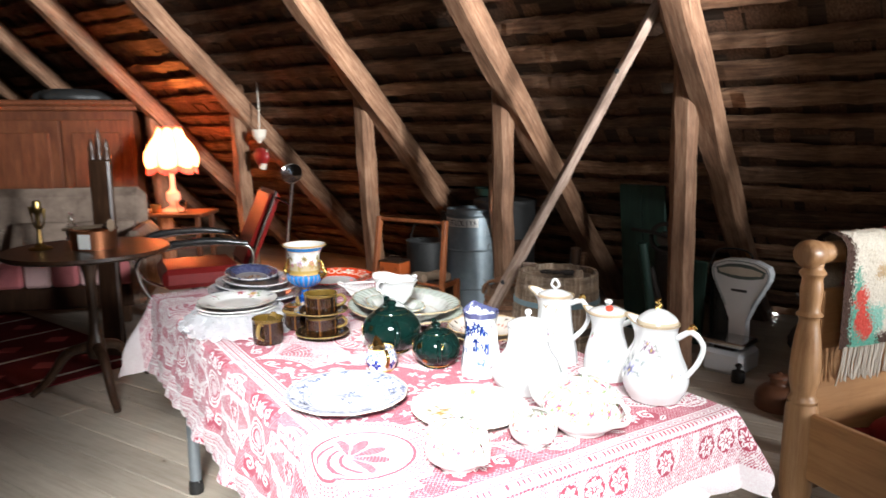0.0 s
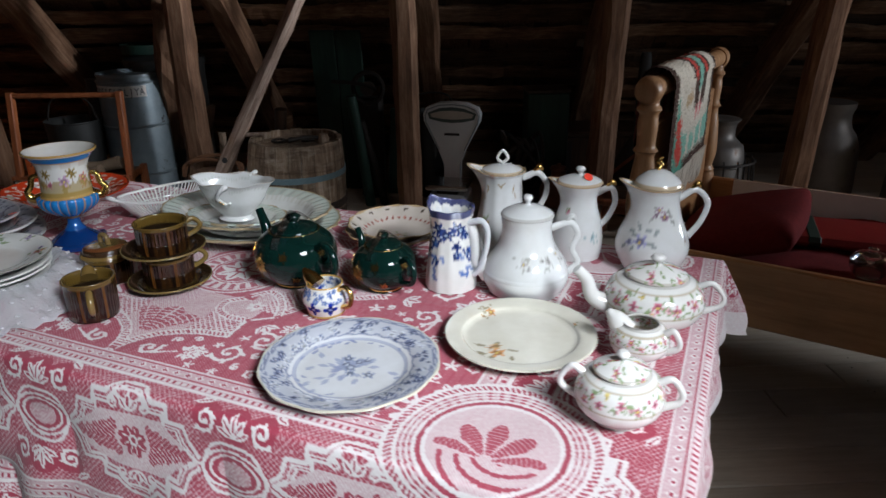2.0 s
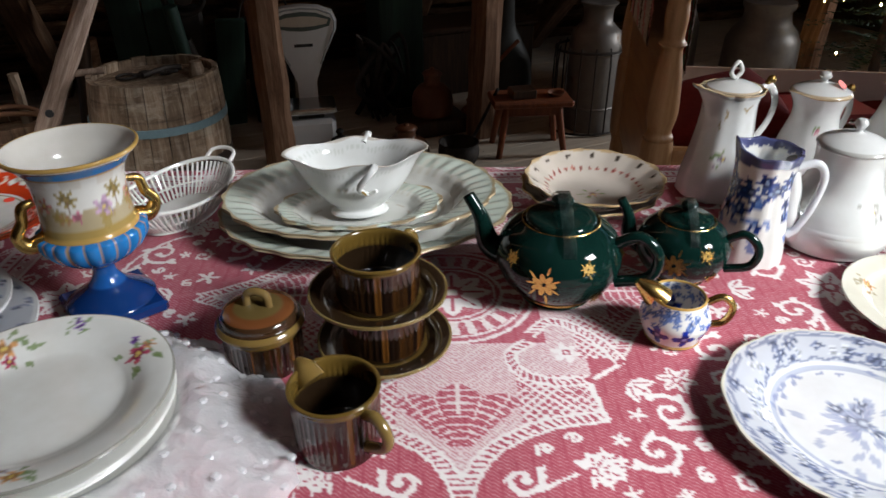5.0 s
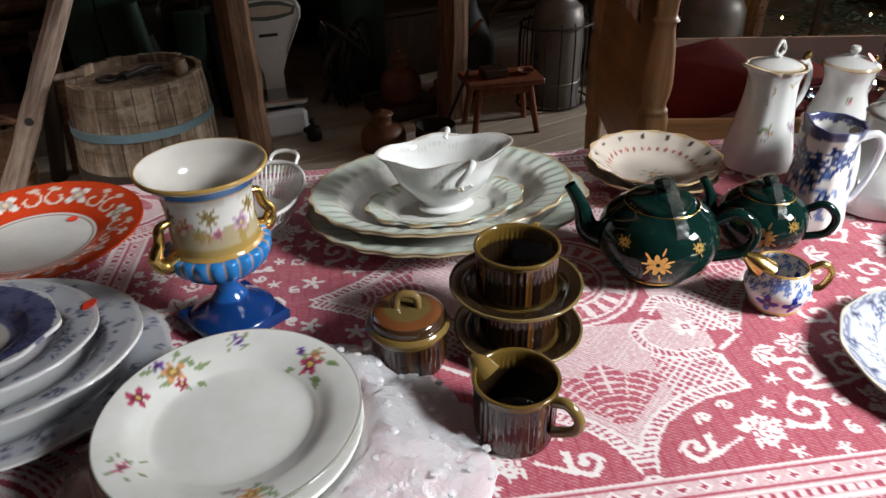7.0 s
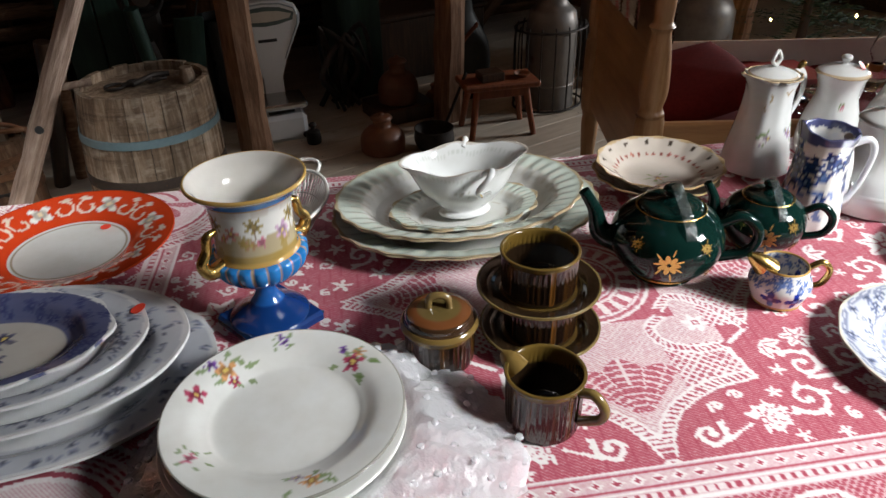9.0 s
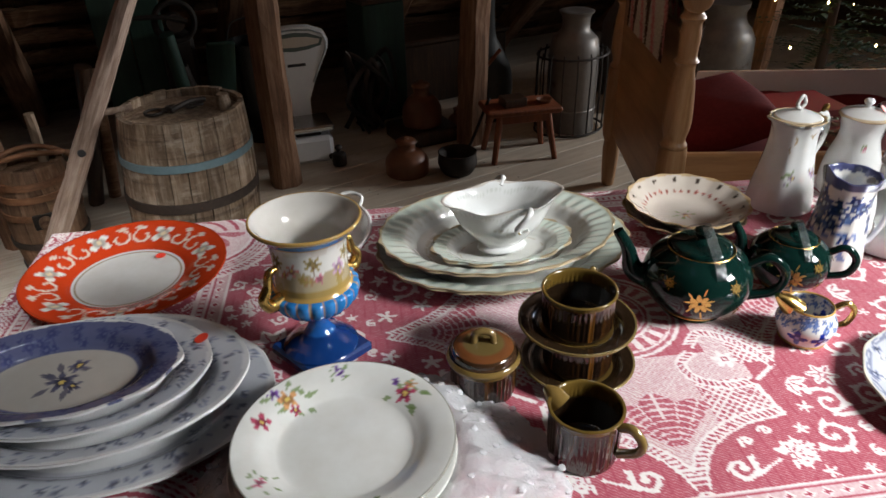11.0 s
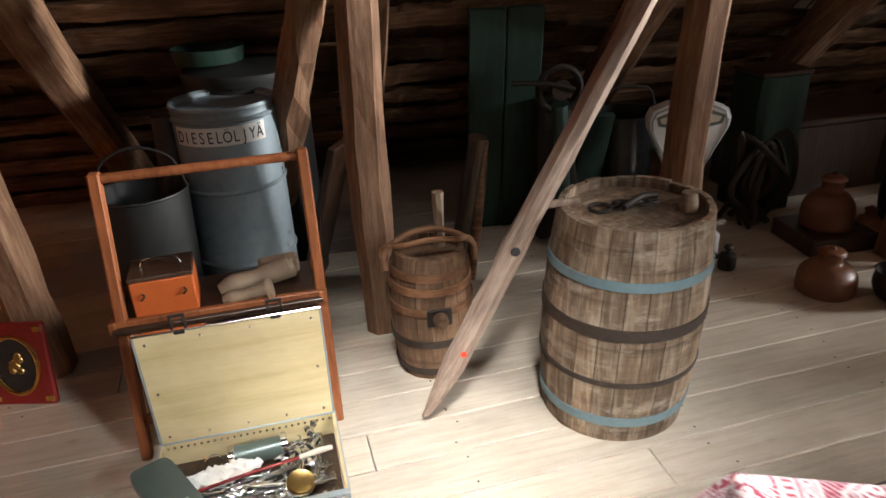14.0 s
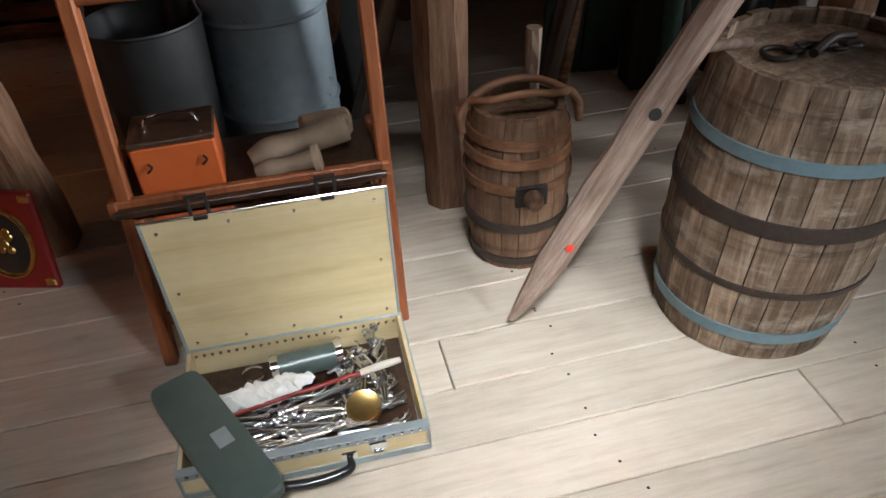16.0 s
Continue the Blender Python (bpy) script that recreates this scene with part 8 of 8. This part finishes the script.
for k in range(64):
    fx = TX0 + 0.02 + (TX1 - TX0 - 0.03) * k / 63 + rng.normal(0, 0.002)
    fringe.append(tube([(fx, -0.055, 0.955 - DROP + 0.004), (fx + rng.normal(0, 0.003), -0.050, 0.63), (fx + rng.normal(0, 0.005), -0.046, 0.585 + rng.uniform(-0.012, 0.012))], 0.0026, 5, 2))
part("fringe", merge(*fringe), CREAMCLOTH, t, "long pale cotton fringe", kind="stuff")

# glass on the bed
t = thing("oil_lamp", BED_M @ pose(0.42, -0.88, 0.405), "old glass oil lamp standing on the bedspread", "oil lamp")
part("font", lathe([(0.001, 0), (0.055, 0), (0.05, 0.01), (0.02, 0.03), (0.05, 0.06), (0.052, 0.085), (0.02, 0.10), (0.001, 0.10)], 32, 4), GLASS, t, smooth=True)
part("burner", lathe([(0.018, 0.10), (0.024, 0.11), (0.024, 0.125), (0.001, 0.126)], 24, 1), BRASS, t, smooth=True)
part("chimney", lathe([(0.020, 0.126), (0.022, 0.14), (0.034, 0.165), (0.028, 0.20), (0.018, 0.25), (0.017, 0.30), (0.0155, 0.30), (0.0165, 0.25), (0.026, 0.20), (0.032, 0.165), (0.020, 0.14), (0.018, 0.126)], 28, 3), GLASS, t, smooth=True)
t = thing("glass_bowl", BED_M @ pose(0.30, -0.62, 0.405), "cut glass sugar bowl with lid on the bedspread", "bowl")
part("body", lathe([(0.001, 0), (0.035, 0), (0.055, 0.03), (0.055, 0.055), (0.05, 0.055), (0.032, 0.01), (0.001, 0.008)], 32, 2), GLASS, t, smooth=True)
part("lid", lathe([(0.056, 0.056), (0.04, 0.072), (0.012, 0.078), (0.014, 0.09), (0.001, 0.095)], 32, 2), GLASS, t, smooth=True)
for k, (a, b) in enumerate(((0.34, -1.12), (0.22, -1.0), (0.40, -1.34), (0.25, -1.28))):
    t = thing("glass_dish", BED_M @ pose(a, b, 0.405), "pressed glass dish lying on the red bedspread", "dish", "glass dishes")
    part("body", lathe([(0.001, 0), (0.04, 0), (0.075, 0.035), (0.078, 0.04), (0.07, 0.036), (0.036, 0.006), (0.001, 0.005)], 40, 2, wave=scallop(12, 0.04, 0.075)), GLASS, t, smooth=True)
t = thing("folded_cloth", BED_M @ pose(0.60, -0.55, 0.41, 0, 0, 12), "folded red, green and yellow woven cloth", "cloth")
part("cloth", box(0.26, 0.50, 0.035, 0.015), REDLEATHER, t)
part("stripe", box(0.262, 0.06, 0.037, 0.014, (0, 0.12, 0)), GREENWOOD, t)

# ---- the sitting corner ----
# tripod table with its odds and ends
TT = (-3.38, 1.80)
t = thing("tripod_table", pose(*TT, 0, 0, 0, 20), "dark round pedestal table on three curved feet", "table")
part("top", lathe([(0.001, 0.725), (0.36, 0.725), (0.375, 0.735), (0.37, 0.75), (0.001, 0.75)], 64, 1), DARKWOOD, t, smooth=True)
part("column", lathe([(0.001, 0.2), (0.035, 0.2), (0.045, 0.26), (0.028, 0.34), (0.022, 0.5), (0.030, 0.62), (0.05, 0.70), (0.06, 0.724)], 24, 3), DARKWOOD, t, smooth=True)
for k in range(3):
    a = 2 * math.pi * k / 3 - 0.6
    c, s = math.cos(a), math.sin(a)
    part("foot", tube([(0.03 * c, 0.03 * s, 0.26), (0.14 * c, 0.14 * s, 0.22), (0.24 * c, 0.24 * s, 0.09), (0.32 * c, 0.32 * s, 0.018)], [0.026, 0.024, 0.02, 0.016], 12), DARKWOOD, t, smooth=True)
t = thing("candelabra", pose(TT[0] - 0.15, TT[1] - 0.15, 0.75), "small brass candelabra on the round table", "candelabra")
part("stem", lathe([(0.001, 0), (0.05, 0), (0.045, 0.012), (0.012, 0.03), (0.012, 0.16), (0.02, 0.18), (0.018, 0.23), (0.001, 0.23)], 24, 2), BRASS, t, smooth=True)
for s in (-1, 1):
    part("arm", tube([(0, 0, 0.10), (s * 0.04, 0, 0.11), (s * 0.065, 0, 0.15), (s * 0.065, 0, 0.20)], [0.006, 0.005, 0.005, 0.012], 10), BRASS, t, smooth=True)
t = thing("copper_pan", pose(TT[0] + 0.03, TT[1] + 0.02, 0.75, 0, 0, 30), "aged copper pan on the round table", "pan")
part("body", lathe([(0.001, 0), (0.10, 0), (0.105, 0.09), (0.11, 0.095), (0.10, 0.09), (0.095, 0.01), (0.001, 0.008)], 40, 1), COPPER, t, smooth=True)
part("label_card", box(0.06, 0.002, 0.07, 0.0005, (0.02, -0.106, 0.01)), WHITE, t, "small white card")
t = thing("wooden_ladle", pose(TT[0] + 0.0, TT[1] + 0.0, 0.85, 0, -6, 25), "pale wooden ladle lying across the copper pan", "ladle")
part("body", tube([(-0.13, 0, 0.0), (0, 0, 0.0), (0.10, 0, 0.0), (0.14, 0, 0.0)], [0.009, 0.010, 0.012, 0.03], 10), LASTWOOD, t, smooth=True)
t = thing("glass_bottle", pose(TT[0] - 0.10, TT[1] - 0.02, 0.75), "small clear glass bottle on the round table", "bottle")
part("body", lathe([(0.001, 0), (0.025, 0), (0.026, 0.09), (0.01, 0.12), (0.01, 0.16), (0.008, 0.16), (0.008, 0.12), (0.022, 0.085), (0.001, 0.01)], 24, 2), GLASS, t, smooth=True)
t = thing("carved_upright", pose(-4.02, 2.22, 0, 0, 0, 30), "dark carved wooden upright of a spinning wheel", "spinning wheel")
part("board", box(0.13, 0.04, 1.15, 0.01), DARKWOOD, t)
for k, (x, h) in enumerate(((-0.045, 0.12), (0.0, 0.18), (0.045, 0.12))):
    part("pinnacle", lathe([(0.02, 0), (0.016, h * 0.4), (0.02, h * 0.5), (0.004, h), (0.0005, h)], 12, 1), DARKWOOD, t, m=pose(x, 0, 1.148), smooth=True)
part("base", box(0.34, 0.22, 0.05, 0.01), DARKWOOD, t)

# barber chair
t = thing("barber_chair", pose(-3.82, 2.69, 0, 0, 0, -27), "red leather barber chair with chrome frame and black armrests", "chair")
part("seat", box(0.48, 0.46, 0.12, 0.03, (0, 0, 0.38)), REDLEATHER, t)
part("backrest", box(0.42, 0.07, 0.52, 0.03), REDLEATHER, t, m=pose(0, 0.26, 0.46, -24, 0, 0))
part("pedestal", lathe([(0.001, 0), (0.24, 0), (0.24, 0.02), (0.08, 0.05), (0.05, 0.10), (0.05, 0.38), (0.001, 0.38)], 40, 1), CHROME, t, smooth=True)
for s in (-1, 1):
    part("arm_frame", tube([(s * 0.27, 0.26, 0.42), (s * 0.27, 0.28, 0.60), (s * 0.27, 0.10, 0.645), (s * 0.27, -0.22, 0.63), (s * 0.27, -0.36, 0.56), (s * 0.27, -0.32, 0.38), (s * 0.27, -0.20, 0.30)], 0.012, 12), CHROME, t, "bent chrome arm tube", smooth=True)
    part("armrest", tube([(s * 0.27, 0.26, 0.635), (s * 0.27, 0.05, 0.665), (s * 0.27, -0.20, 0.655), (s * 0.27, -0.33, 0.605)], [0.016, 0.022, 0.022, 0.015], 12), BLACK, t, "black lacquered armrest", smooth=True)
    part("back_trim", tube([(s * 0.215, 0.25, 0.44), (s * 0.215, 0.36, 0.70), (s * 0.215, 0.46, 0.94)], 0.011, 10), CHROME, t, smooth=True)
t = thing("headrest_stand", pose(-3.35, 3.0, 0), "chrome stand with a round lamp head", "stand")
part("pole", tube([(0, 0, 0.02), (0.01, 0.0, 0.55), (0.07, 0.02, 1.04)], 0.011, 12, 4), CHROME, t, smooth=True)
part("head", move(lathe([(0.001, 0), (0.03, 0.005), (0.06, 0.04), (0.064, 0.06), (0.055, 0.055), (0.001, 0.03)], 32, 3), pose(0.075, 0.02, 1.03, 62, 0, 35)), CHROME, t, "polished dished head", smooth=True)
part("side_arm", tube([(0.045, 0.01, 0.86), (-0.06, -0.01, 0.90), (-0.10, -0.02, 0.87)], 0.008, 8), CHROME, t, smooth=True)
part("foot", lathe([(0.001, 0), (0.14, 0), (0.13, 0.02), (0.03, 0.03), (0.001, 0.03)], 32, 1), CHROME, t, smooth=True)

# lamp on its table
LT = pose(LAMP_AT[0], LAMP_AT[1], 0, 0, 0, 36)
t = thing("side_table", LT, "small wooden side table carrying the lit lamp", "table")
part("tabletop", box(0.64, 0.42, 0.03, 0.006, (0, 0, 0.63)), CABINET, t)
for sx in (-1, 1):
    for sy in (-1, 1):
        part("leg", box(0.04, 0.04, 0.63, 0.006, (sx * 0.27, sy * 0.16, 0)), CABINET, t)
lampt = thing("table_lamp", LT @ pose(0.02, 0, 0.66), "lit table lamp with fringed pink silk shade and brass foot", "lamp")
part("foot", lathe([(0.001, 0), (0.085, 0), (0.08, 0.02), (0.03, 0.05), (0.055, 0.10), (0.05, 0.15), (0.022, 0.19), (0.018, 0.30), (0.001, 0.30)], 32, 4), PALESHADE, lampt, "glowing porcelain lamp foot", smooth=True)
ss = 7
for k in range(ss):
    a0, a1 = 2 * math.pi * k / ss, 2 * math.pi * (k + 1) / ss
    rings = []
    for r, z in spline([(0.085, 0.668), (0.098, 0.645), (0.112, 0.60), (0.150, 0.53), (0.176, 0.46), (0.172, 0.41), (0.158, 0.385)], 4):
        fl = 0.24 * min(1.0, (0.69 - z) / 0.12)
        rings.append([(r * (1 + fl * math.sin(math.pi * q)) * math.cos(a0 + (a1 - a0) * q), r * (1 + fl * math.sin(math.pi * q)) * math.sin(a0 + (a1 - a0) * q), z - 0.035 * math.sin(math.pi * q) * max(0.0, (0.50 - z) / 0.12) + 0.022 * math.sin(math.pi * q) * max(0.0, (z - 0.60) / 0.07)) for q in np.linspace(0, 1, 11)])
    part("shade_panel", loft(rings, cap=False, ring_closed=False), PALESHADE, lampt, "glowing pink silk lobe", smooth=True)
    part("seam", tube([(r * math.cos(a0), r * math.sin(a0), z) for r, z in ((0.087, 0.668), (0.114, 0.60), (0.152, 0.53), (0.178, 0.46), (0.174, 0.41), (0.160, 0.385))], 0.0055, 6, 2), PINKSHADE, lampt, "deep pink seam braid", smooth=True)
    for row, (zr, rr, up) in enumerate(((0.668, 0.087, 1), (0.385, 0.160, -1))):
        part("trim_braid", tube([(rr * (1 + (0.24 if up < 0 else 0.05) * math.sin(math.pi * q)) * math.cos(a0 + (a1 - a0) * q), rr * (1 + (0.24 if up < 0 else 0.05) * math.sin(math.pi * q)) * math.sin(a0 + (a1 - a0) * q), zr + up * (0.033 if up < 0 else 0.022) * math.sin(math.pi * q)) for q in np.linspace(0, 1, 7)], 0.006, 6, 2), PINKSHADE, lampt, "deep pink edge braid", smooth=True)
fr = []
for k in range(120):
    a = 2 * math.pi * k / 120
    lobe = abs(math.sin(a * ss / 2))
    r = 0.160 * (1 + 0.24 * lobe)
    fr.append(tube([(r * math.cos(a), r * math.sin(a), 0.385 - 0.033 * lobe), (r * 1.03 * math.cos(a), r * 1.03 * math.sin(a), 0.338 - 0.033 * lobe)], 0.003, 4, 1))
part("fringe", merge(*fr), PINKSHADE, lampt, "silk fringe", kind="stuff")
for k, (x, y, r, h, mat) in enumerate(((-0.20, -0.08, 0.055, 0.02, PORCELAIN), (-0.08, -0.12, 0.04, 0.06, BRASS), (0.12, -0.10, 0.04, 0.09, GLASS))):
    t = thing("trinket_bowl", LT @ pose(x, y, 0.66), ["small white dish on the side table", "small brass bowl on the side table", "small glass jar on the side table"][k], "bowl")
    g = lathe([(0.001, 0), (r * 0.7, 0), (r, h), (r * 0.95, h), (r * 0.6, 0.006), (0.001, 0.006)], 28, 2)
    part("body", g, mat, t, smooth=True, tint=tinted(g, IVORY) if mat is PORCELAIN else None)

# cabinet, sofa, rug
CAB = pose(-6.55, 3.25, 0, 0, 0, 48)
cab = thing("wardrobe", CAB, "large brown wooden wardrobe with a moulded cornice", "wardrobe")
part("carcass", box(1.20, 0.45, 1.50, 0.008), CABINET, cab)
part("cornice", merge(box(1.28, 0.50, 0.04, 0.008, (0, 0, 1.50)), box(1.34, 0.54, 0.05, 0.015, (0, 0, 1.54))), CABINET, cab)
for sx in (-1, 1):
    d = part("door", box(0.56, 0.022, 1.30, 0.006, (sx * 0.29, -0.235, 0.12)), CABINET, cab)
    part("panel", box(0.40, 0.012, 1.08, 0.012, (sx * 0.29, -0.248, 0.23)), CABINET, d)
    part("knob", lathe([(0.001, 0), (0.012, 0), (0.015, 0.015), (0.001, 0.02)], 14, 1), BRASS, d, m=pose(sx * 0.05, -0.246, 0.75, 90, 0, 0), smooth=True)
t = thing("dark_bundle", CAB @ pose(0.05, 0, 1.59), "dark cloth bundle lying on the wardrobe", "bundle")
g = lathe([(0.001, 0), (0.30, 0.0), (0.33, 0.05), (0.22, 0.10), (0.001, 0.11)], 36, 3, 1.0, 0.5, wave=lambda th, r, z: 1 + 0.1 * np.sin(th * 3) + 0.05 * np.sin(th * 8))
part("body", g, DARKTIN, t, smooth=True)
SOFA = pose(-5.25, 2.25, 0, 0, 0, 50)
sofa = thing("sofa", SOFA, "old sofa with floral back and pink striped seat", "sofa")
FLORAL = plain("brown_floral_upholstery", (0.05, 0.03, 0.022), (0.34, 0.26, 0.20), 0.9, 0, 9, 0.2, (0.5, 0.42, 0.34), 0.1)
part("backrest", box(1.55, 0.16, 0.52, 0.06, (0, 0.34, 0.38)), FLORAL, sofa)
part("seat_base", box(1.55, 0.66, 0.16, 0.02, (0, 0.02, 0.12)), DARKWOOD, sofa)
for k in range(9):
    part("seat_stripe", box(0.165, 0.62, 0.16, 0.02, (-0.68 + 0.17 * k, -0.02, 0.28)), plain("pink_stripe_%s" % ("light" if k % 2 else "deep"), *(((0.60, 0.36, 0.34), (0.68, 0.46, 0.43)) if k % 2 else ((0.46, 0.13, 0.14), (0.55, 0.18, 0.18))), 0.9, 0, 60, 0.2), sofa)
for sx in (-1, 1):
    part("arm", box(0.14, 0.70, 0.52, 0.05, (sx * 0.78, 0.02, 0.12)), FLORAL, sofa)
    for sy in (-0.25, 0.3):
        part("leg", box(0.05, 0.05, 0.12, 0.006, (sx * 0.7, sy, 0)), DARKWOOD, sofa)
for k, x in enumerate((-0.45, 0.1, 0.5)):
    t = thing("cushion", SOFA @ pose(x, 0.16, 0.46, 66, 0, 8 * k - 8), "mottled dark and cream cushion leaning on the sofa back", "cushion", "sofa cushions")
    g = lathe([(0.001, 0), (0.8, 0.1), (1.0, 0.5), (0.8, 0.9), (0.001, 1.0)], 40, 4, wave=lambda th, r, z: 1.0 / np.maximum(np.abs(np.cos(th)), np.abs(np.sin(th))) ** 0.8)
    part("body", (np.array(g[0]) * [0.22, 0.20, 0.12], g[1]), FLORAL, t, smooth=True, angle=180)
rug = thing("rug", pose(-4.75, 1.55, 0.002), "dark red woven rug with pale geometric stripes", "rug")
part("ground", box(2.1, 1.45, 0.008, 0.002), REDCLOTH, rug)
for k in range(5):
    part("stripe", box(0.022, 1.40, 0.009, 0.001, (-0.95 + 0.47 * k, 0, 0)), CREAMCLOTH, rug, "narrow pale woven stripe")
    for j in range(5):
        part("motif", box(0.11, 0.11, 0.0085, 0.001), plain("rug_rose", (0.30, 0.03, 0.03), (0.40, 0.06, 0.05), 0.95, 0, 60, 0.3), rug, m=pose(-0.72 + 0.47 * k, -0.56 + 0.28 * j, 0, 0, 0, 45)) if k < 4 else None
# hanging ornament on a post
t = thing("hanging_ornament", pose(-4.44, 3.70, 1.05), "white bell and red cloth bird hanging on a cord", "ornament")
part("cord", tube([(0, 0, 0.18), (0.01, 0, 0.4), (0, 0, 0.66)], 0.006, 6, 3), CREAMCLOTH, t, smooth=True)
part("bell", lathe([(0.016, 0), (0.022, 0.015), (0.05, 0.05), (0.055, 0.10), (0.045, 0.10), (0.001, 0.07)], 24, 3), CREAMCLOTH, t, m=pose(0, 0, 0.17), smooth=True)
part("red_bird", lathe([(0.001, 0), (0.05, 0.03), (0.085, 0.09), (0.06, 0.14), (0.001, 0.16)], 24, 3, 1.0, 0.5), REDLEATHER, t, m=pose(0, 0, -0.02, 0, 12, 0), smooth=True)
part("white_tail", tube([(0.02, 0, -0.02), (0.06, 0, 0.04), (0.09, 0, 0.12)], [0.03, 0.02, 0.004], 10), CREAMCLOTH, t, smooth=True)

# dark fir with a string of small lights
tree = thing("christmas_tree", pose(1.90, 3.40, 0), "small dark artificial fir with warm fairy lights", "tree")
part("trunk", tube([(0, 0, 0), (0, 0, 0.6), (0, 0, 1.25)], [0.03, 0.022, 0.008], 10, 3), DARKWOOD, tree, smooth=True)
rng = np.random.RandomState(3)
FIR = plain("dark_fir_needles", (0.012, 0.03, 0.014), (0.03, 0.06, 0.028), 0.8, 0, 50, 0.1)
needles = []
for k in range(130):
    h = rng.uniform(0.15, 1.2)
    a, ln = rng.uniform(0, 6.283), 0.42 * (1.3 - h) / 1.15 + 0.05
    tip = np.array([ln * math.cos(a), ln * math.sin(a), h - 0.10 * ln])
    root = np.array([0, 0, h])
    for q in np.linspace(0.2, 1, 9):
        c0 = root + (tip - root) * q
        for s in (-1, 1):
            e = c0 + np.array([0.045 * math.cos(a + s * 0.9), 0.045 * math.sin(a + s * 0.9), rng.uniform(-0.01, 0.015)])
            side = np.array([-math.sin(a) * 0.006, math.cos(a) * 0.006, 0.004])
            needles.append((np.array([c0 - side, c0 + side, e]), [(0, 1, 2)]))
part("needles", merge(*needles), FIR, tree, "dark green needle sprigs", kind="stuff")
for k in range(22):
    h = 0.30 + 0.85 * k / 22
    a = 2.2 + k * 1.1
    ln = 0.40 * (1.3 - h) / 1.15 + 0.05
    part("fairy_light", lathe([(0.0005, -0.008), (0.006, 0), (0.0005, 0.009)], 8, 2), FAIRY, tree, "tiny warm glowing bulb", m=pose(ln * math.cos(a), ln * math.sin(a), h), smooth=True)

# ---- floor boards ----
FLOOR_ANGLE = 5.0
floor = part("floor", box(16, 12, 0.08, 0.004, (-3.4, 1.5, -0.115)), ROOFBOARD, None, "pale wooden board floor of the attic", kind="structure")
plank_rng = np.random.RandomState(11)
stock = {}
for row in range(-28, 32):
    y = 3.17 + row * 0.1465
    x = -10.6 - plank_rng.uniform(0, 3)
    while x < 3.9:
        n = plank_rng.choice([2.9, 3.6, 4.3])
        key = (n, plank_rng.randint(3))
        if key not in stock:
            stock[key] = mesh("plank", box(n - 0.003, 0.1435, 0.034, 0.0025), FLOOR)
        m = pose(-2.3, 3.17, -0.0345 - plank_rng.uniform(0, 0.0012), 0, 0, FLOOR_ANGLE) @ pose(x + n / 2 + 2.3, y - 3.17, 0)
        part("plank", stock[key], FLOOR, floor, m=m)
        x += n
nails = []
for row in range(-8, 8):
    for k in range(-3, 6):
        for dy in (-0.045, 0.04):
            p = pose(-2.3, 3.17, 0, 0, 0, FLOOR_ANGLE) @ Vector((k * 0.62 - 0.4 + plank_rng.uniform(-0.03, 0.03), row * 0.1465 + dy + plank_rng.uniform(-0.01, 0.01), 0))
            nails.append((np.array([(p[0] + 0.0035 * math.cos(a), p[1] + 0.0035 * math.sin(a), 0.0006) for a in np.linspace(0, 2 * math.pi, 7)[:-1]]), [(0, 1, 2, 3, 4, 5)]))
part("nail_heads", merge(*nails), IRON, floor, "dark nail heads", kind="stuff")
